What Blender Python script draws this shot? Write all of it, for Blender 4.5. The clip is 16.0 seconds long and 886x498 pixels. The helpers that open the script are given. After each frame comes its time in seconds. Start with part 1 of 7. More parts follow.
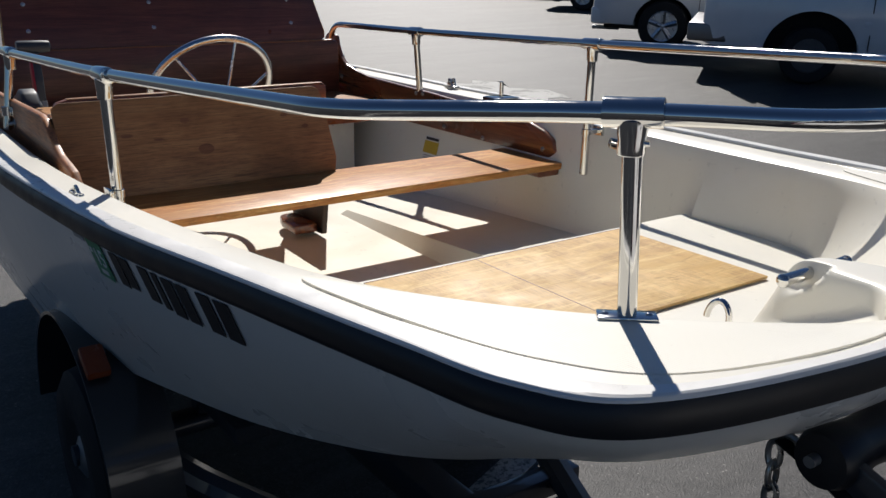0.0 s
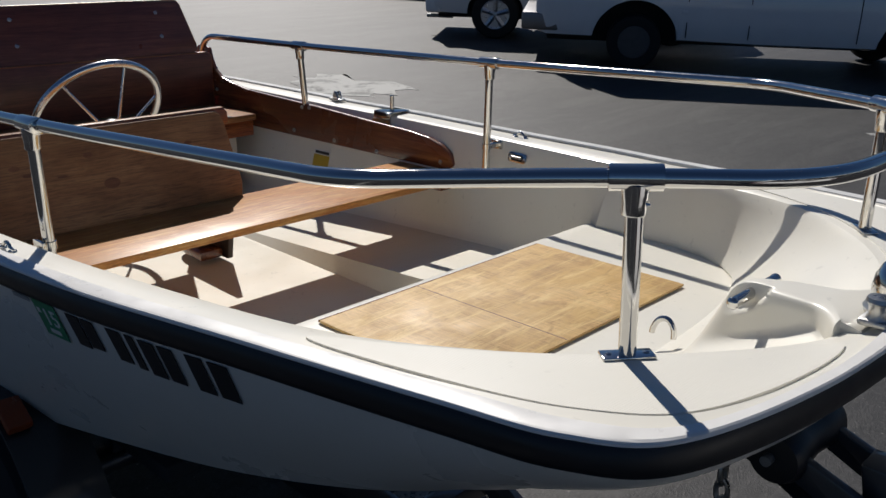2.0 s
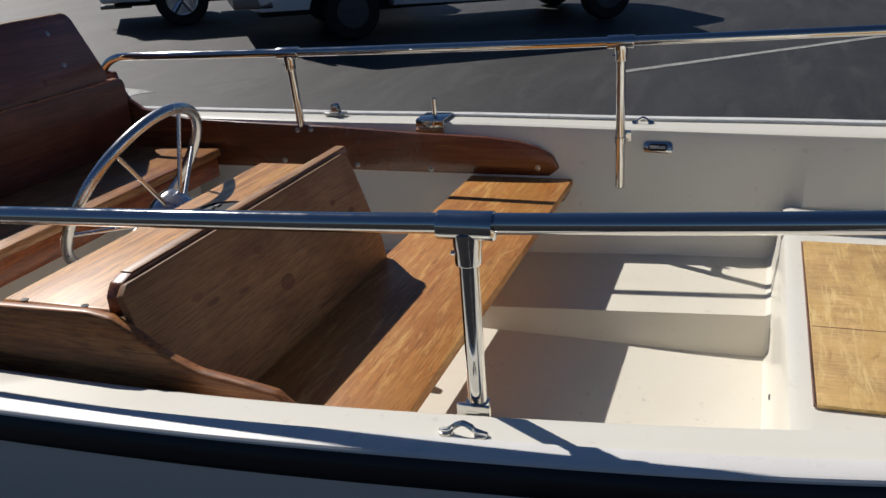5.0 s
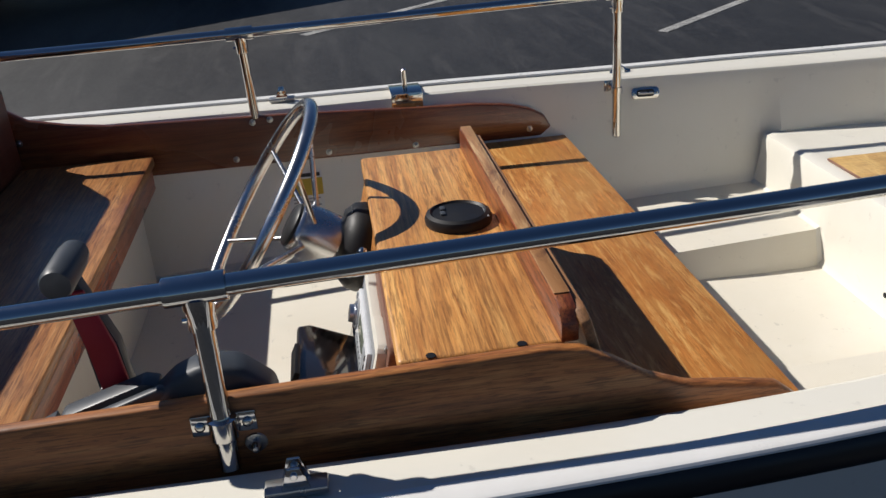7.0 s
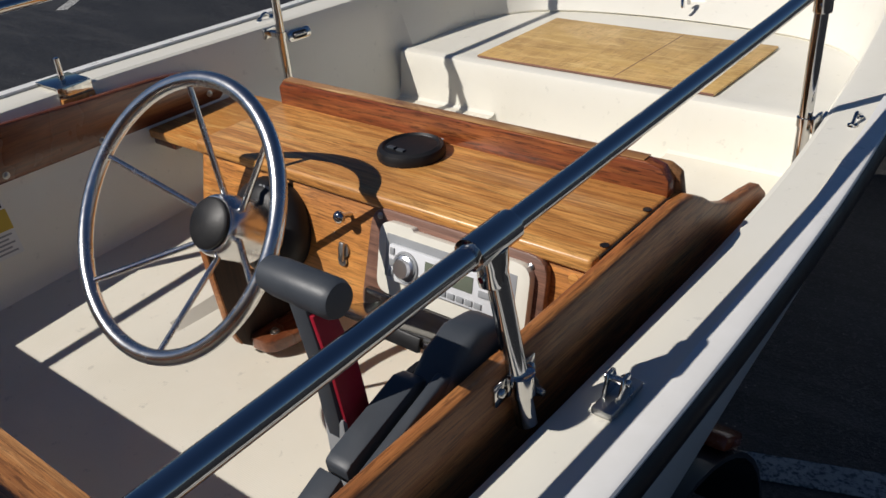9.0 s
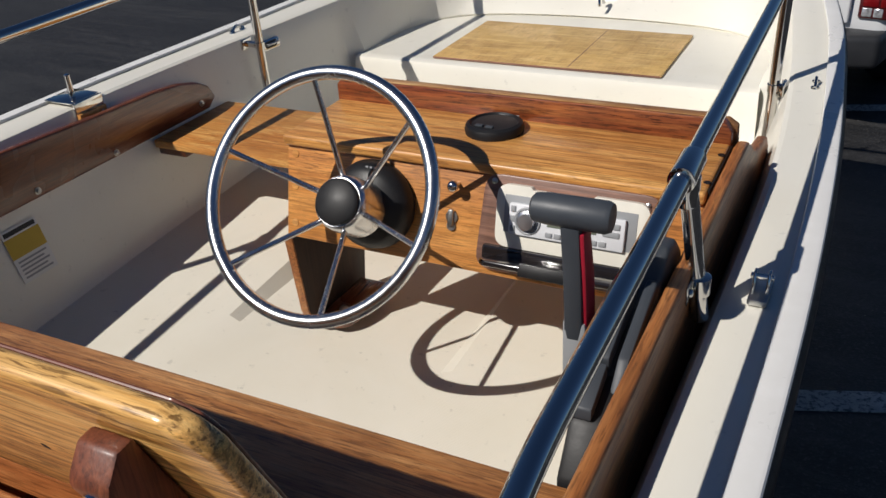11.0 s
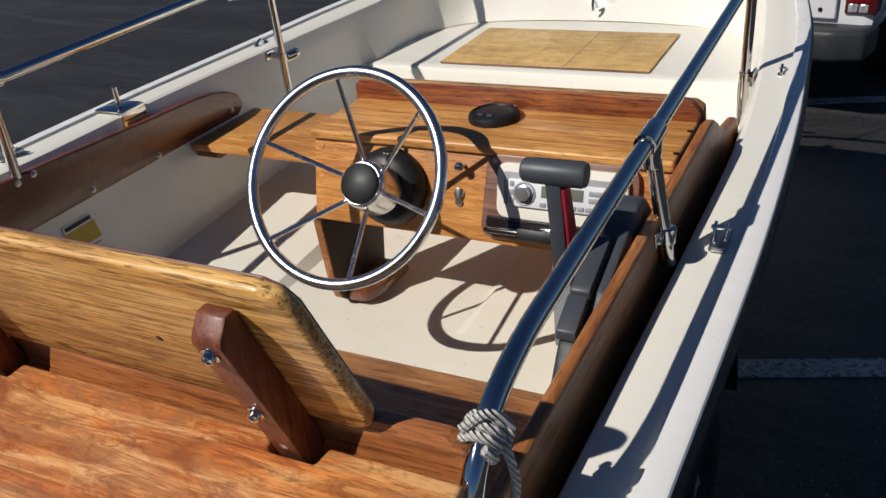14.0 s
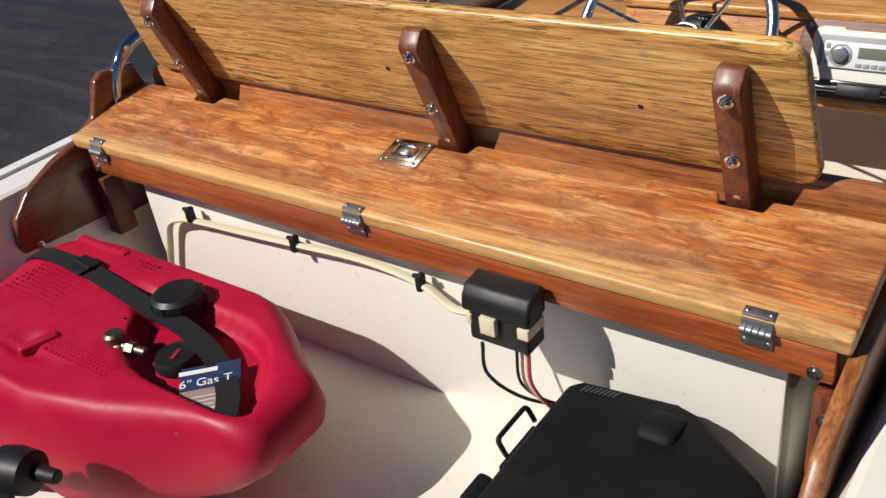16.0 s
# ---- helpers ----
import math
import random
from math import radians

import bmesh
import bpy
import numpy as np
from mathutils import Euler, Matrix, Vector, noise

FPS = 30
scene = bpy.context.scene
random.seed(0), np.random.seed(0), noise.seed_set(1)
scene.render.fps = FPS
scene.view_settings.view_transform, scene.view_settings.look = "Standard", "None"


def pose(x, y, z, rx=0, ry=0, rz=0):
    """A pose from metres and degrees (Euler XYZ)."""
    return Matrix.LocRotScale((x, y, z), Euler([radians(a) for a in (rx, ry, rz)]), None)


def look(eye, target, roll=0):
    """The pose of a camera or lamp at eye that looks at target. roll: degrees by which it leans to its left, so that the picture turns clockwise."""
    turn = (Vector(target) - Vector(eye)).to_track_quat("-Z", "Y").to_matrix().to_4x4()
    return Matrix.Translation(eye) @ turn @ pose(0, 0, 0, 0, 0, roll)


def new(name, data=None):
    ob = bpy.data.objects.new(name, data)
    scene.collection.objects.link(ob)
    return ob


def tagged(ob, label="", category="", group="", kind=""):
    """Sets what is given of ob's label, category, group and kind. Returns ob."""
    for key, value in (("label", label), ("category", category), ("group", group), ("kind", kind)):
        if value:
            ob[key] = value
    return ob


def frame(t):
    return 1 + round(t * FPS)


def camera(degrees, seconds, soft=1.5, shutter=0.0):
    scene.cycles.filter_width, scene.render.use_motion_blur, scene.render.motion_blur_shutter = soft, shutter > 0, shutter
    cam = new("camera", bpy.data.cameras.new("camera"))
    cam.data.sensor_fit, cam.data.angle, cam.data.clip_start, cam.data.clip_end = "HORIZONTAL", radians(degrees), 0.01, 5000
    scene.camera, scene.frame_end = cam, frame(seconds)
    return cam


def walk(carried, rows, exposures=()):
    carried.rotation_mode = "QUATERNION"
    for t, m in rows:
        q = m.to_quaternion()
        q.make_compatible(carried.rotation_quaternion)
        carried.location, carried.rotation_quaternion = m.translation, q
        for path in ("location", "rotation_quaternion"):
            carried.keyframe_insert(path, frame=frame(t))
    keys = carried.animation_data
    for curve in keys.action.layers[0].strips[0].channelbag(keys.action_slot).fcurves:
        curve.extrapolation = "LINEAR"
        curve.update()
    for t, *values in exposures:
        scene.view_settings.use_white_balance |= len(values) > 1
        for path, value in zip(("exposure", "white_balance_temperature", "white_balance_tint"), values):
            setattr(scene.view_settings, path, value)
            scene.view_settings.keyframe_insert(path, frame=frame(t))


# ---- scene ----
cam = camera(53.2, 16.0)

# The boat sits a little bow-up on its trailer: BOAT turns boat coordinates (x to starboard,
# y ahead from the transom, z up) into the world, in which the ground is z = 0.
_up = Vector((0.0156, 0.0364, 1)).normalized()
_right = Vector((1, 0, -0.0156)).normalized()
_ahead = _up.cross(_right).normalized()
_right = _ahead.cross(_up)
_turn = Matrix((_right, _ahead, _up)).to_4x4()
BOAT = Matrix.Translation((0, 4, 0)) @ _turn @ Matrix.Translation((0, -4, 0.45))

PATH = [
    (0, (1.151, 4.474, 1.129), (0.051, 2.914, 0.532), 0.6),
    (0.5, (1.177, 4.506, 1.2), (0.06, 2.954, 0.611), 1.1),
    (1, (1.197, 4.519, 1.228), (0.026, 3.005, 0.649), 1.6),
    (1.5, (1.267, 4.467, 1.227), (0.008, 3.031, 0.632), 1.1),
    (2, (1.343, 4.357, 1.238), (-0.03, 3.046, 0.609), 0.5),
    (2.5, (1.364, 4.177, 1.238), (-0.018, 2.904, 0.552), 0.1),
    (3, (1.39, 3.951, 1.244), (-0.013, 2.723, 0.521), -0.8),
    (3.5, (1.531, 3.713, 1.24), (0.032, 2.645, 0.459), -1.5),
    (4, (1.594, 3.452, 1.231), (0.001, 2.521, 0.46), -2.3),
    (4.2, (1.574, 3.35, 1.248), (-0.059, 2.458, 0.514), -3.0),
    (6.3, (1.61, 2.336, 1.279), (-0.219, 2.203, 0.481), -3.3),
    (6.5, (1.587, 2.227, 1.276), (-0.24, 2.192, 0.464), -3.3),
    (7, (1.558, 1.891, 1.314), (-0.249, 2.093, 0.48), -4.1),
    (7.5, (1.437, 1.642, 1.288), (-0.323, 2.046, 0.427), -4.7),
    (8, (1.311, 1.447, 1.301), (-0.34, 2.108, 0.386), -5.1),
    (8.5, (1.265, 1.243, 1.325), (-0.122, 2.305, 0.351), -4.6),
    (9, (1.141, 1.149, 1.307), (-0.01, 2.457, 0.325), -5.0),
    (9.2, (1.078, 1.128, 1.302), (-0.011, 2.483, 0.312), -5.4),
    (11.3, (0.888, 0.71, 1.384), (0.143, 2.304, 0.433), -3.1),
    (11.5, (0.892, 0.719, 1.408), (0.215, 2.372, 0.51), -2.3),
    (12, (0.898, 0.734, 1.457), (0.365, 2.497, 0.678), -1.7),
    (12.5, (0.918, 0.719, 1.478), (0.43, 2.538, 0.806), -2.1),
    (13, (0.925, 0.687, 1.472), (0.394, 2.475, 0.751), -2.9),
    (13.5, (0.949, 0.628, 1.453), (0.248, 2.303, 0.613), -4.8),
    (14, (1.002, 0.522, 1.403), (0.143, 2.058, 0.453), -6.3),
    (14.5, (0.964, 0.411, 1.385), (0.074, 1.897, 0.385), -7.6),
    (15, (0.877, 0.265, 1.388), (-0.058, 1.711, 0.369), -9.3),
    (15.5, (0.839, 0.171, 1.393), (-0.177, 1.552, 0.363), -9.2),
    (16, (0.829, 0.077, 1.391), (-0.26, 1.392, 0.35), -8.0),
]
EXPOSURES = [(0.0, 0.35), (1.0, 0.1), (1.5, 0.05), (3.5, 0.0), (6.5, 0.25), (8.0, 0.28), (9.0, 0.05), (11.5, 0.08), (12.0, 0.03), (12.5, -0.12), (13.5, 0.0), (14.5, 0.24), (15.5, 0.38), (16.0, 0.36)]
walk(cam, [(t, BOAT @ look(eye, target, roll)) for t, eye, target, roll in PATH], EXPOSURES)

# ---- daylight ----
SUN_WAY = Vector((0.585, 0.93, -0.965)).normalized()
_elev = math.asin(-SUN_WAY.z)
_azim = math.atan2(-SUN_WAY.x, -SUN_WAY.y)
world = bpy.data.worlds.new("sky")
scene.world = world
world.use_nodes = True
_wn = world.node_tree
_sky = _wn.nodes.new("ShaderNodeTexSky")
_sky.sky_type, _sky.sun_disc = "NISHITA", False
_sky.sun_elevation, _sky.sun_rotation = _elev, _azim
_sky.dust_density, _sky.ozone_density, _sky.air_density = 0.1, 8.0, 1.0
_blue = _wn.nodes.new("ShaderNodeMix")
_blue.data_type, _blue.blend_type = "RGBA", "MULTIPLY"
_blue.inputs["Factor"].default_value = 1.0
_blue.inputs[7].default_value = (0.90, 0.97, 1.07, 1)
_wn.links.new(_sky.outputs[0], _blue.inputs[6])
_wn.links.new(_blue.outputs[2], _wn.nodes["Background"].inputs[0])
_wn.nodes["Background"].inputs[1].default_value = 0.032
sun = new("sun", bpy.data.lights.new("sun", "SUN"))
sun.data.energy, sun.data.angle, sun.data.color = 4.0, radians(0.53), (1.0, 0.950, 0.89)
sun.matrix_world = look(Vector((0, 0, 20)) - 10 * SUN_WAY, (0, 0, 20))

# ---- mesh helpers ----
def smooth(bm, angle=0):
    for f in bm.faces:
        f.smooth = True
    return bm


def raw(verts, faces):
    bm = bmesh.new()
    vs = [bm.verts.new(v) for v in verts]
    for f in faces:
        try:
            bm.faces.new([vs[i] for i in f])
        except ValueError:
            pass
    bmesh.ops.recalc_face_normals(bm, faces=bm.faces[:])
    return bm


def add(*bms):
    """Joins meshes into the first one."""
    first = bms[0]
    for other in bms[1:]:
        me = bpy.data.meshes.new("join")
        other.to_mesh(me)
        first.from_mesh(me)
        bpy.data.meshes.remove(me)
        other.free()
    return first


def box(x0, x1, y0, y1, z0, z1, bevel=0.004, seg=2):
    bm = bmesh.new()
    bmesh.ops.create_cube(bm, size=1, matrix=Matrix.Translation(((x0 + x1) / 2, (y0 + y1) / 2, (z0 + z1) / 2)) @ Matrix.Diagonal((x1 - x0, y1 - y0, z1 - z0, 1)))
    if bevel:
        bmesh.ops.bevel(bm, geom=bm.edges[:], offset=bevel, segments=seg, profile=0.5, affect="EDGES", clamp_overlap=True)
    return bm


def prism(poly, lo, hi, axis="x", bevel=0.0, seg=2, taper=None):
    """A polygon in the two other axes (in the order of x, y, z), drawn out from lo to hi along the axis."""
    def at(a, b, c):
        return {"x": (c, a, b), "y": (a, c, b), "z": (a, b, c)}[axis]
    n = len(poly)
    verts = [at(a, b, lo) for a, b in poly] + [at(a, b, hi) for a, b in poly]
    if taper:
        verts = [taper(Vector(v)) for v in verts]
    faces = [list(range(n))[::-1], list(range(n, 2 * n))] + [(i, (i + 1) % n, n + (i + 1) % n, n + i) for i in range(n)]
    bm = raw(verts, faces)
    if bevel:
        bmesh.ops.bevel(bm, geom=bm.edges[:], offset=bevel, segments=seg, profile=0.5, affect="EDGES", clamp_overlap=True)
    return bm


def basis(axis):
    a = Vector(axis).normalized()
    u = a.orthogonal().normalized()
    return u, a.cross(u), a


def lathe(profile, at=(0, 0, 0), axis=(0, 0, 1), seg=24):
    """Pairs of radius and height, turned about the axis."""
    u, v, a = basis(axis)
    at = Vector(at)
    verts, faces = [], []
    for r, h in profile:
        for k in range(seg):
            w = 2 * math.pi * k / seg
            verts.append(at + a * h + (u * math.cos(w) + v * math.sin(w)) * max(r, 0.00001))
    for i in range(len(profile) - 1):
        for k in range(seg):
            j = (k + 1) % seg
            faces.append((i * seg + k, i * seg + j, (i + 1) * seg + j, (i + 1) * seg + k))
    faces.append(tuple(range(seg))[::-1])
    faces.append(tuple(range((len(profile) - 1) * seg, len(profile) * seg)))
    return raw(verts, faces)


def cyl(p0, p1, r, r1=None, seg=16, bevel=0.0):
    p0, p1 = Vector(p0), Vector(p1)
    h = (p1 - p0).length
    r1 = r if r1 is None else r1
    prof = [(r, 0), (r1, h)] if not bevel else [(r - bevel, 0), (r, bevel), (r1, h - bevel), (r1 - bevel, h)]
    return lathe(prof, p0, p1 - p0, seg)


def ball(at, r, squash=(1, 1, 1), seg=16):
    bm = bmesh.new()
    bmesh.ops.create_uvsphere(bm, u_segments=seg, v_segments=seg // 2 + 1, radius=r, matrix=Matrix.Translation(at) @ Matrix.Diagonal((*squash, 1)))
    return bm


def rounded(points, radius=0.05, n=6):
    """A path through corner points with rounded corners; radius: one number, or one a corner."""
    pts = [Vector(p) for p in points]
    out = [pts[0]]
    for i in range(1, len(pts) - 1):
        r = radius[i - 1] if isinstance(radius, (list, tuple)) else radius
        a, b, c = pts[i - 1], pts[i], pts[i + 1]
        d = min(r, 0.49 * (a - b).length, 0.49 * (c - b).length)
        s, e = b + (a - b).normalized() * d, b + (c - b).normalized() * d
        for k in range(n + 1):
            t = k / n
            out.append(s * (1 - t) ** 2 + b * 2 * t * (1 - t) + e * t * t)
    out.append(pts[-1])
    return out


def spline(points, n=8):
    """Catmull-Rom through the points."""
    p = [Vector(q) for q in points]
    p = [2 * p[0] - p[1]] + p + [2 * p[-1] - p[-2]]
    out = []
    for i in range(1, len(p) - 2):
        for k in range(n):
            t = k / n
            out.append(0.5 * (2 * p[i] + (p[i + 1] - p[i - 1]) * t + (2 * p[i - 1] - 5 * p[i] + 4 * p[i + 1] - p[i + 2]) * t * t
                              + (3 * p[i] - p[i - 1] - 3 * p[i + 1] + p[i + 2]) * t ** 3))
    return out + [p[-2]]


def tube(points, r, seg=10, closed=False, squash=1.0):
    """A round (or flattened) section drawn along a path."""
    pts = [Vector(p) for p in points]
    n = len(pts)
    rr = r if isinstance(r, (list, tuple)) else [r] * n
    verts, faces = [], []
    u = None
    for i, p in enumerate(pts):
        nxt, prv = pts[(i + 1) % n] if closed or i < n - 1 else p, pts[i - 1] if closed or i > 0 else p
        t = (nxt - prv).normalized()
        if u is None:
            u = t.cross((0, 0, 1)) if abs(t.z) < 0.95 else t.cross((1, 0, 0))
        u = (u - t * u.dot(t)).normalized()
        v = t.cross(u)
        for k in range(seg):
            w = 2 * math.pi * k / seg
            verts.append(p + (u * math.cos(w) + v * math.sin(w) * squash) * rr[i])
    for i in range(n if closed else n - 1):
        j = (i + 1) % n
        for k in range(seg):
            m = (k + 1) % seg
            faces.append((i * seg + k, i * seg + m, j * seg + m, j * seg + k))
    if not closed:
        faces += [tuple(range(seg))[::-1], tuple(range((n - 1) * seg, n * seg))]
    return raw(verts, faces)


def ring(at, axis, R, r, seg=40, sides=10):
    u, v, a = basis(axis)
    at = Vector(at)
    return tube([at + (u * math.cos(2 * math.pi * k / seg) + v * math.sin(2 * math.pi * k / seg)) * R for k in range(seg)], r, sides, True)


def soft(poly, r, n=5):
    """A closed polygon with its corners rounded."""
    pts = [Vector((a, b, 0)) for a, b in poly]
    out = []
    for i, b in enumerate(pts):
        a, c = pts[i - 1], pts[(i + 1) % len(pts)]
        d = min(r, 0.45 * (a - b).length, 0.45 * (c - b).length)
        p, q = b + (a - b).normalized() * d, b + (c - b).normalized() * d
        for k in range(n + 1):
            t = k / n
            v = p * (1 - t) ** 2 + b * 2 * t * (1 - t) + q * t * t
            out.append((v.x, v.y))
    return out


def moved(bm, m):
    bmesh.ops.transform(bm, matrix=m, verts=bm.verts[:])
    return bm


def words(text, size, m, depth=0.0006):
    """Lettering in the built-in font, lying in the plane of m."""
    cu = bpy.data.curves.new("letters", "FONT")
    cu.body, cu.size, cu.align_x, cu.align_y, cu.extrude = text, size, "CENTER", "CENTER", depth
    ob = bpy.data.objects.new("letters", cu)
    me = bpy.data.meshes.new_from_object(ob)
    bm = bmesh.new()
    bm.from_mesh(me)
    bpy.data.objects.remove(ob)
    bpy.data.meshes.remove(me)
    return moved(bm, m)


def mesh_of(name, bm, material, sharp=38):
    me = bpy.data.meshes.new(name)
    smooth(bm)
    bm.to_mesh(me)
    bm.free()
    me.set_sharp_from_angle(angle=radians(sharp))
    me.materials.append(material)
    return me


FRAME = [BOAT]
BASE = {}


def thing(name, at, label, category, group="", kind=""):
    """A thing: an Empty at its base, in the present frame's coordinates; its parts are drawn in those coordinates too."""
    ob = new(name)
    ob.empty_display_size = 0.05
    ob.matrix_world = FRAME[0] @ Matrix.Translation(at)
    BASE[ob] = Vector(at)
    return tagged(ob, label, category, group, kind)


def part(name, bm, material, parent, label="", sharp=38):
    base = BASE[parent]
    moved(bm, Matrix.Translation(-base))
    ob = new(name, mesh_of(name, bm, material, sharp))
    ob.parent = parent
    BASE[ob] = base
    return tagged(ob, label)


# ---- materials ----
def mat(name, color=(0.5, 0.5, 0.5), rough=0.5, metal=0.0, coat=0.0, spec=0.5):
    m = bpy.data.materials.new(name)
    m.use_nodes = True
    b = m.node_tree.nodes["Principled BSDF"]
    b.inputs["Base Color"].default_value = (*color, 1)
    b.inputs["Roughness"].default_value = rough
    b.inputs["Metallic"].default_value = metal
    b.inputs["Coat Weight"].default_value = coat
    b.inputs["Coat Roughness"].default_value = 0.08
    b.inputs["Specular IOR Level"].default_value = spec
    return m


def node(m, kind, **values):
    n = m.node_tree.nodes.new("ShaderNode" + kind)
    for k, v in values.items():
        n.inputs[k.replace("_", " ")].default_value = v
    return n


def link(m, a, b):
    m.node_tree.links.new(a, b)


def place(m, scale=(1, 1, 1), turn=(0, 0, 0), kind="Object"):
    tc, mp = node(m, "TexCoord"), node(m, "Mapping")
    mp.inputs["Scale"].default_value = scale
    mp.inputs["Rotation"].default_value = [radians(a) for a in turn]
    link(m, tc.outputs[kind], mp.inputs["Vector"])
    return mp.outputs["Vector"]


def grain(m, vec, scale, detail=5.0, rough=0.55, distort=0.0):
    n = node(m, "TexNoise", Scale=scale, Detail=detail, Roughness=rough, Distortion=distort)
    link(m, vec, n.inputs["Vector"])
    return n.outputs["Fac"]


def ramp(m, fac, stops):
    n = node(m, "ValToRGB")
    e = n.color_ramp.elements
    while len(e) < len(stops):
        e.new(0.5)
    for el, (pos, col) in zip(e, stops):
        el.position, el.color = pos, (*col, 1) if len(col) == 3 else col
    link(m, fac, n.inputs["Fac"])
    return n.outputs["Color"]


def grey(v):
    return (v, v, v)


def mix(m, fac, a, b, kind="MIX"):
    n = m.node_tree.nodes.new("ShaderNodeMix")
    n.data_type, n.blend_type = "RGBA", kind
    if isinstance(fac, float):
        n.inputs["Factor"].default_value = fac
    else:
        link(m, fac, n.inputs["Factor"])
    for sock, v in ((n.inputs[6], a), (n.inputs[7], b)):
        if isinstance(v, tuple):
            sock.default_value = (*v, 1)
        else:
            link(m, v, sock)
    return n.outputs[2]


def bump(m, height, strength=0.2, distance=0.002, sink=None):
    n = node(m, "Bump", Strength=strength, Distance=distance)
    link(m, height, n.inputs["Height"])
    link(m, n.outputs["Normal"], m.node_tree.nodes["Principled BSDF"].inputs["Normal"])
    return n


def bsdf(m, name):
    return m.node_tree.nodes["Principled BSDF"].inputs[name]


def wood(name, dark, mid, light, axis="x", rough=0.32, coat=0.5, streak=0.5, across=16.0, blotch=2.2, turn=(0, 0, 0), worn=0.0, dashes=0.0):
    """Oiled or varnished wood, with its grain along an axis."""
    m = mat(name, mid, rough, 0, coat)
    bsdf(m, "Coat Roughness").default_value = 0.25
    sc = {"x": (1.1, across, across), "y": (across, 1.1, across), "z": (across, across, 1.1)}[axis]
    fine = {"x": (5, 130, 130), "y": (130, 5, 130), "z": (130, 130, 5)}[axis]
    dash = {"x": (24, 300, 300), "y": (300, 24, 300), "z": (300, 300, 24)}[axis]
    v = place(m, sc, turn)
    bands = grain(m, v, 1.6, 5, 0.6, 1.6)
    pores = grain(m, place(m, fine, turn), 1.0, 3, 0.7, 0.15)
    marks = grain(m, place(m, dash, turn), 1.0, 3, 0.6, 0.3)
    blot = grain(m, place(m, (1, 1, 1), turn), blotch, 4, 0.6, 0.4)
    col = ramp(m, bands, [(0.30, dark), (0.47, mid), (0.66, light)])
    col = mix(m, ramp(m, pores, [(0.36, grey(streak)), (0.52, grey(0))]), col, tuple(c * 0.5 for c in dark))
    col = mix(m, ramp(m, blot, [(0.36, grey(0.6)), (0.60, grey(0.0))]), col, tuple(0.6 * a + 0.15 * b for a, b in zip(dark, mid)))
    if dashes:
        where = grain(m, place(m, tuple(0.25 * q for q in sc), turn), 2.0, 3, 0.5)
        gate = ramp(m, where, [(0.40, grey(0.5 * dashes)), (0.56, grey(dashes))])
        col = mix(m, mix(m, 1.0, ramp(m, marks, [(0.53, grey(0)), (0.60, grey(1))]), gate, "MULTIPLY"), col, tuple(c * 0.25 for c in dark))
    if worn:
        pale = grain(m, place(m, tuple(0.35 * q for q in sc), turn), 2.3, 4, 0.6, 0.6)
        col = mix(m, ramp(m, pale, [(0.55, grey(0)), (0.75, grey(worn))]), col, tuple(min(1, 1.15 * c + 0.05) for c in light))
    fibre = grain(m, place(m, {"x": (14, 420, 420), "y": (420, 14, 420), "z": (420, 420, 14)}[axis], turn), 1.0, 4, 0.75, 0.1)
    col = mix(m, 1.0, col, ramp(m, fibre, [(0.34, (0.70, 0.64, 0.62)), (0.5, (1.03, 0.97, 0.95)), (0.66, (1.20, 1.13, 1.10))]), "MULTIPLY")
    link(m, col, bsdf(m, "Base Color"))
    link(m, ramp(m, blot, [(0.3, grey(rough + 0.18)), (0.7, grey(max(0.06, rough - 0.06)))]), bsdf(m, "Roughness"))
    bump(m, pores, 0.28, 0.0015)
    return m


def weather(m, sun_worn, scuffed, stain):
    """Adds faded patches, pale scuffs along the grain and dark stains to a wood."""
    to = bsdf(m, "Base Color")
    col = to.links[0].from_socket
    fade = grain(m, place(m, (2.2, 6.0, 6.0), (0, 0, 5)), 2.0, 6, 0.68, 1.0)
    col = mix(m, ramp(m, fade, [(0.44, grey(0)), (0.58, grey(0.75))]), col, sun_worn)
    scuff = grain(m, place(m, (3.5, 34.0, 34.0), (0, 0, 8)), 1.5, 6, 0.75, 0.8)
    col = mix(m, ramp(m, scuff, [(0.51, grey(0)), (0.63, grey(0.8))]), col, scuffed)
    spot = grain(m, place(m, (5.0, 17.0, 17.0), (0, 0, 3)), 1.7, 7, 0.78, 1.2)
    col = mix(m, ramp(m, spot, [(0.54, grey(0)), (0.66, grey(0.9))]), col, stain)
    link(m, col, to)


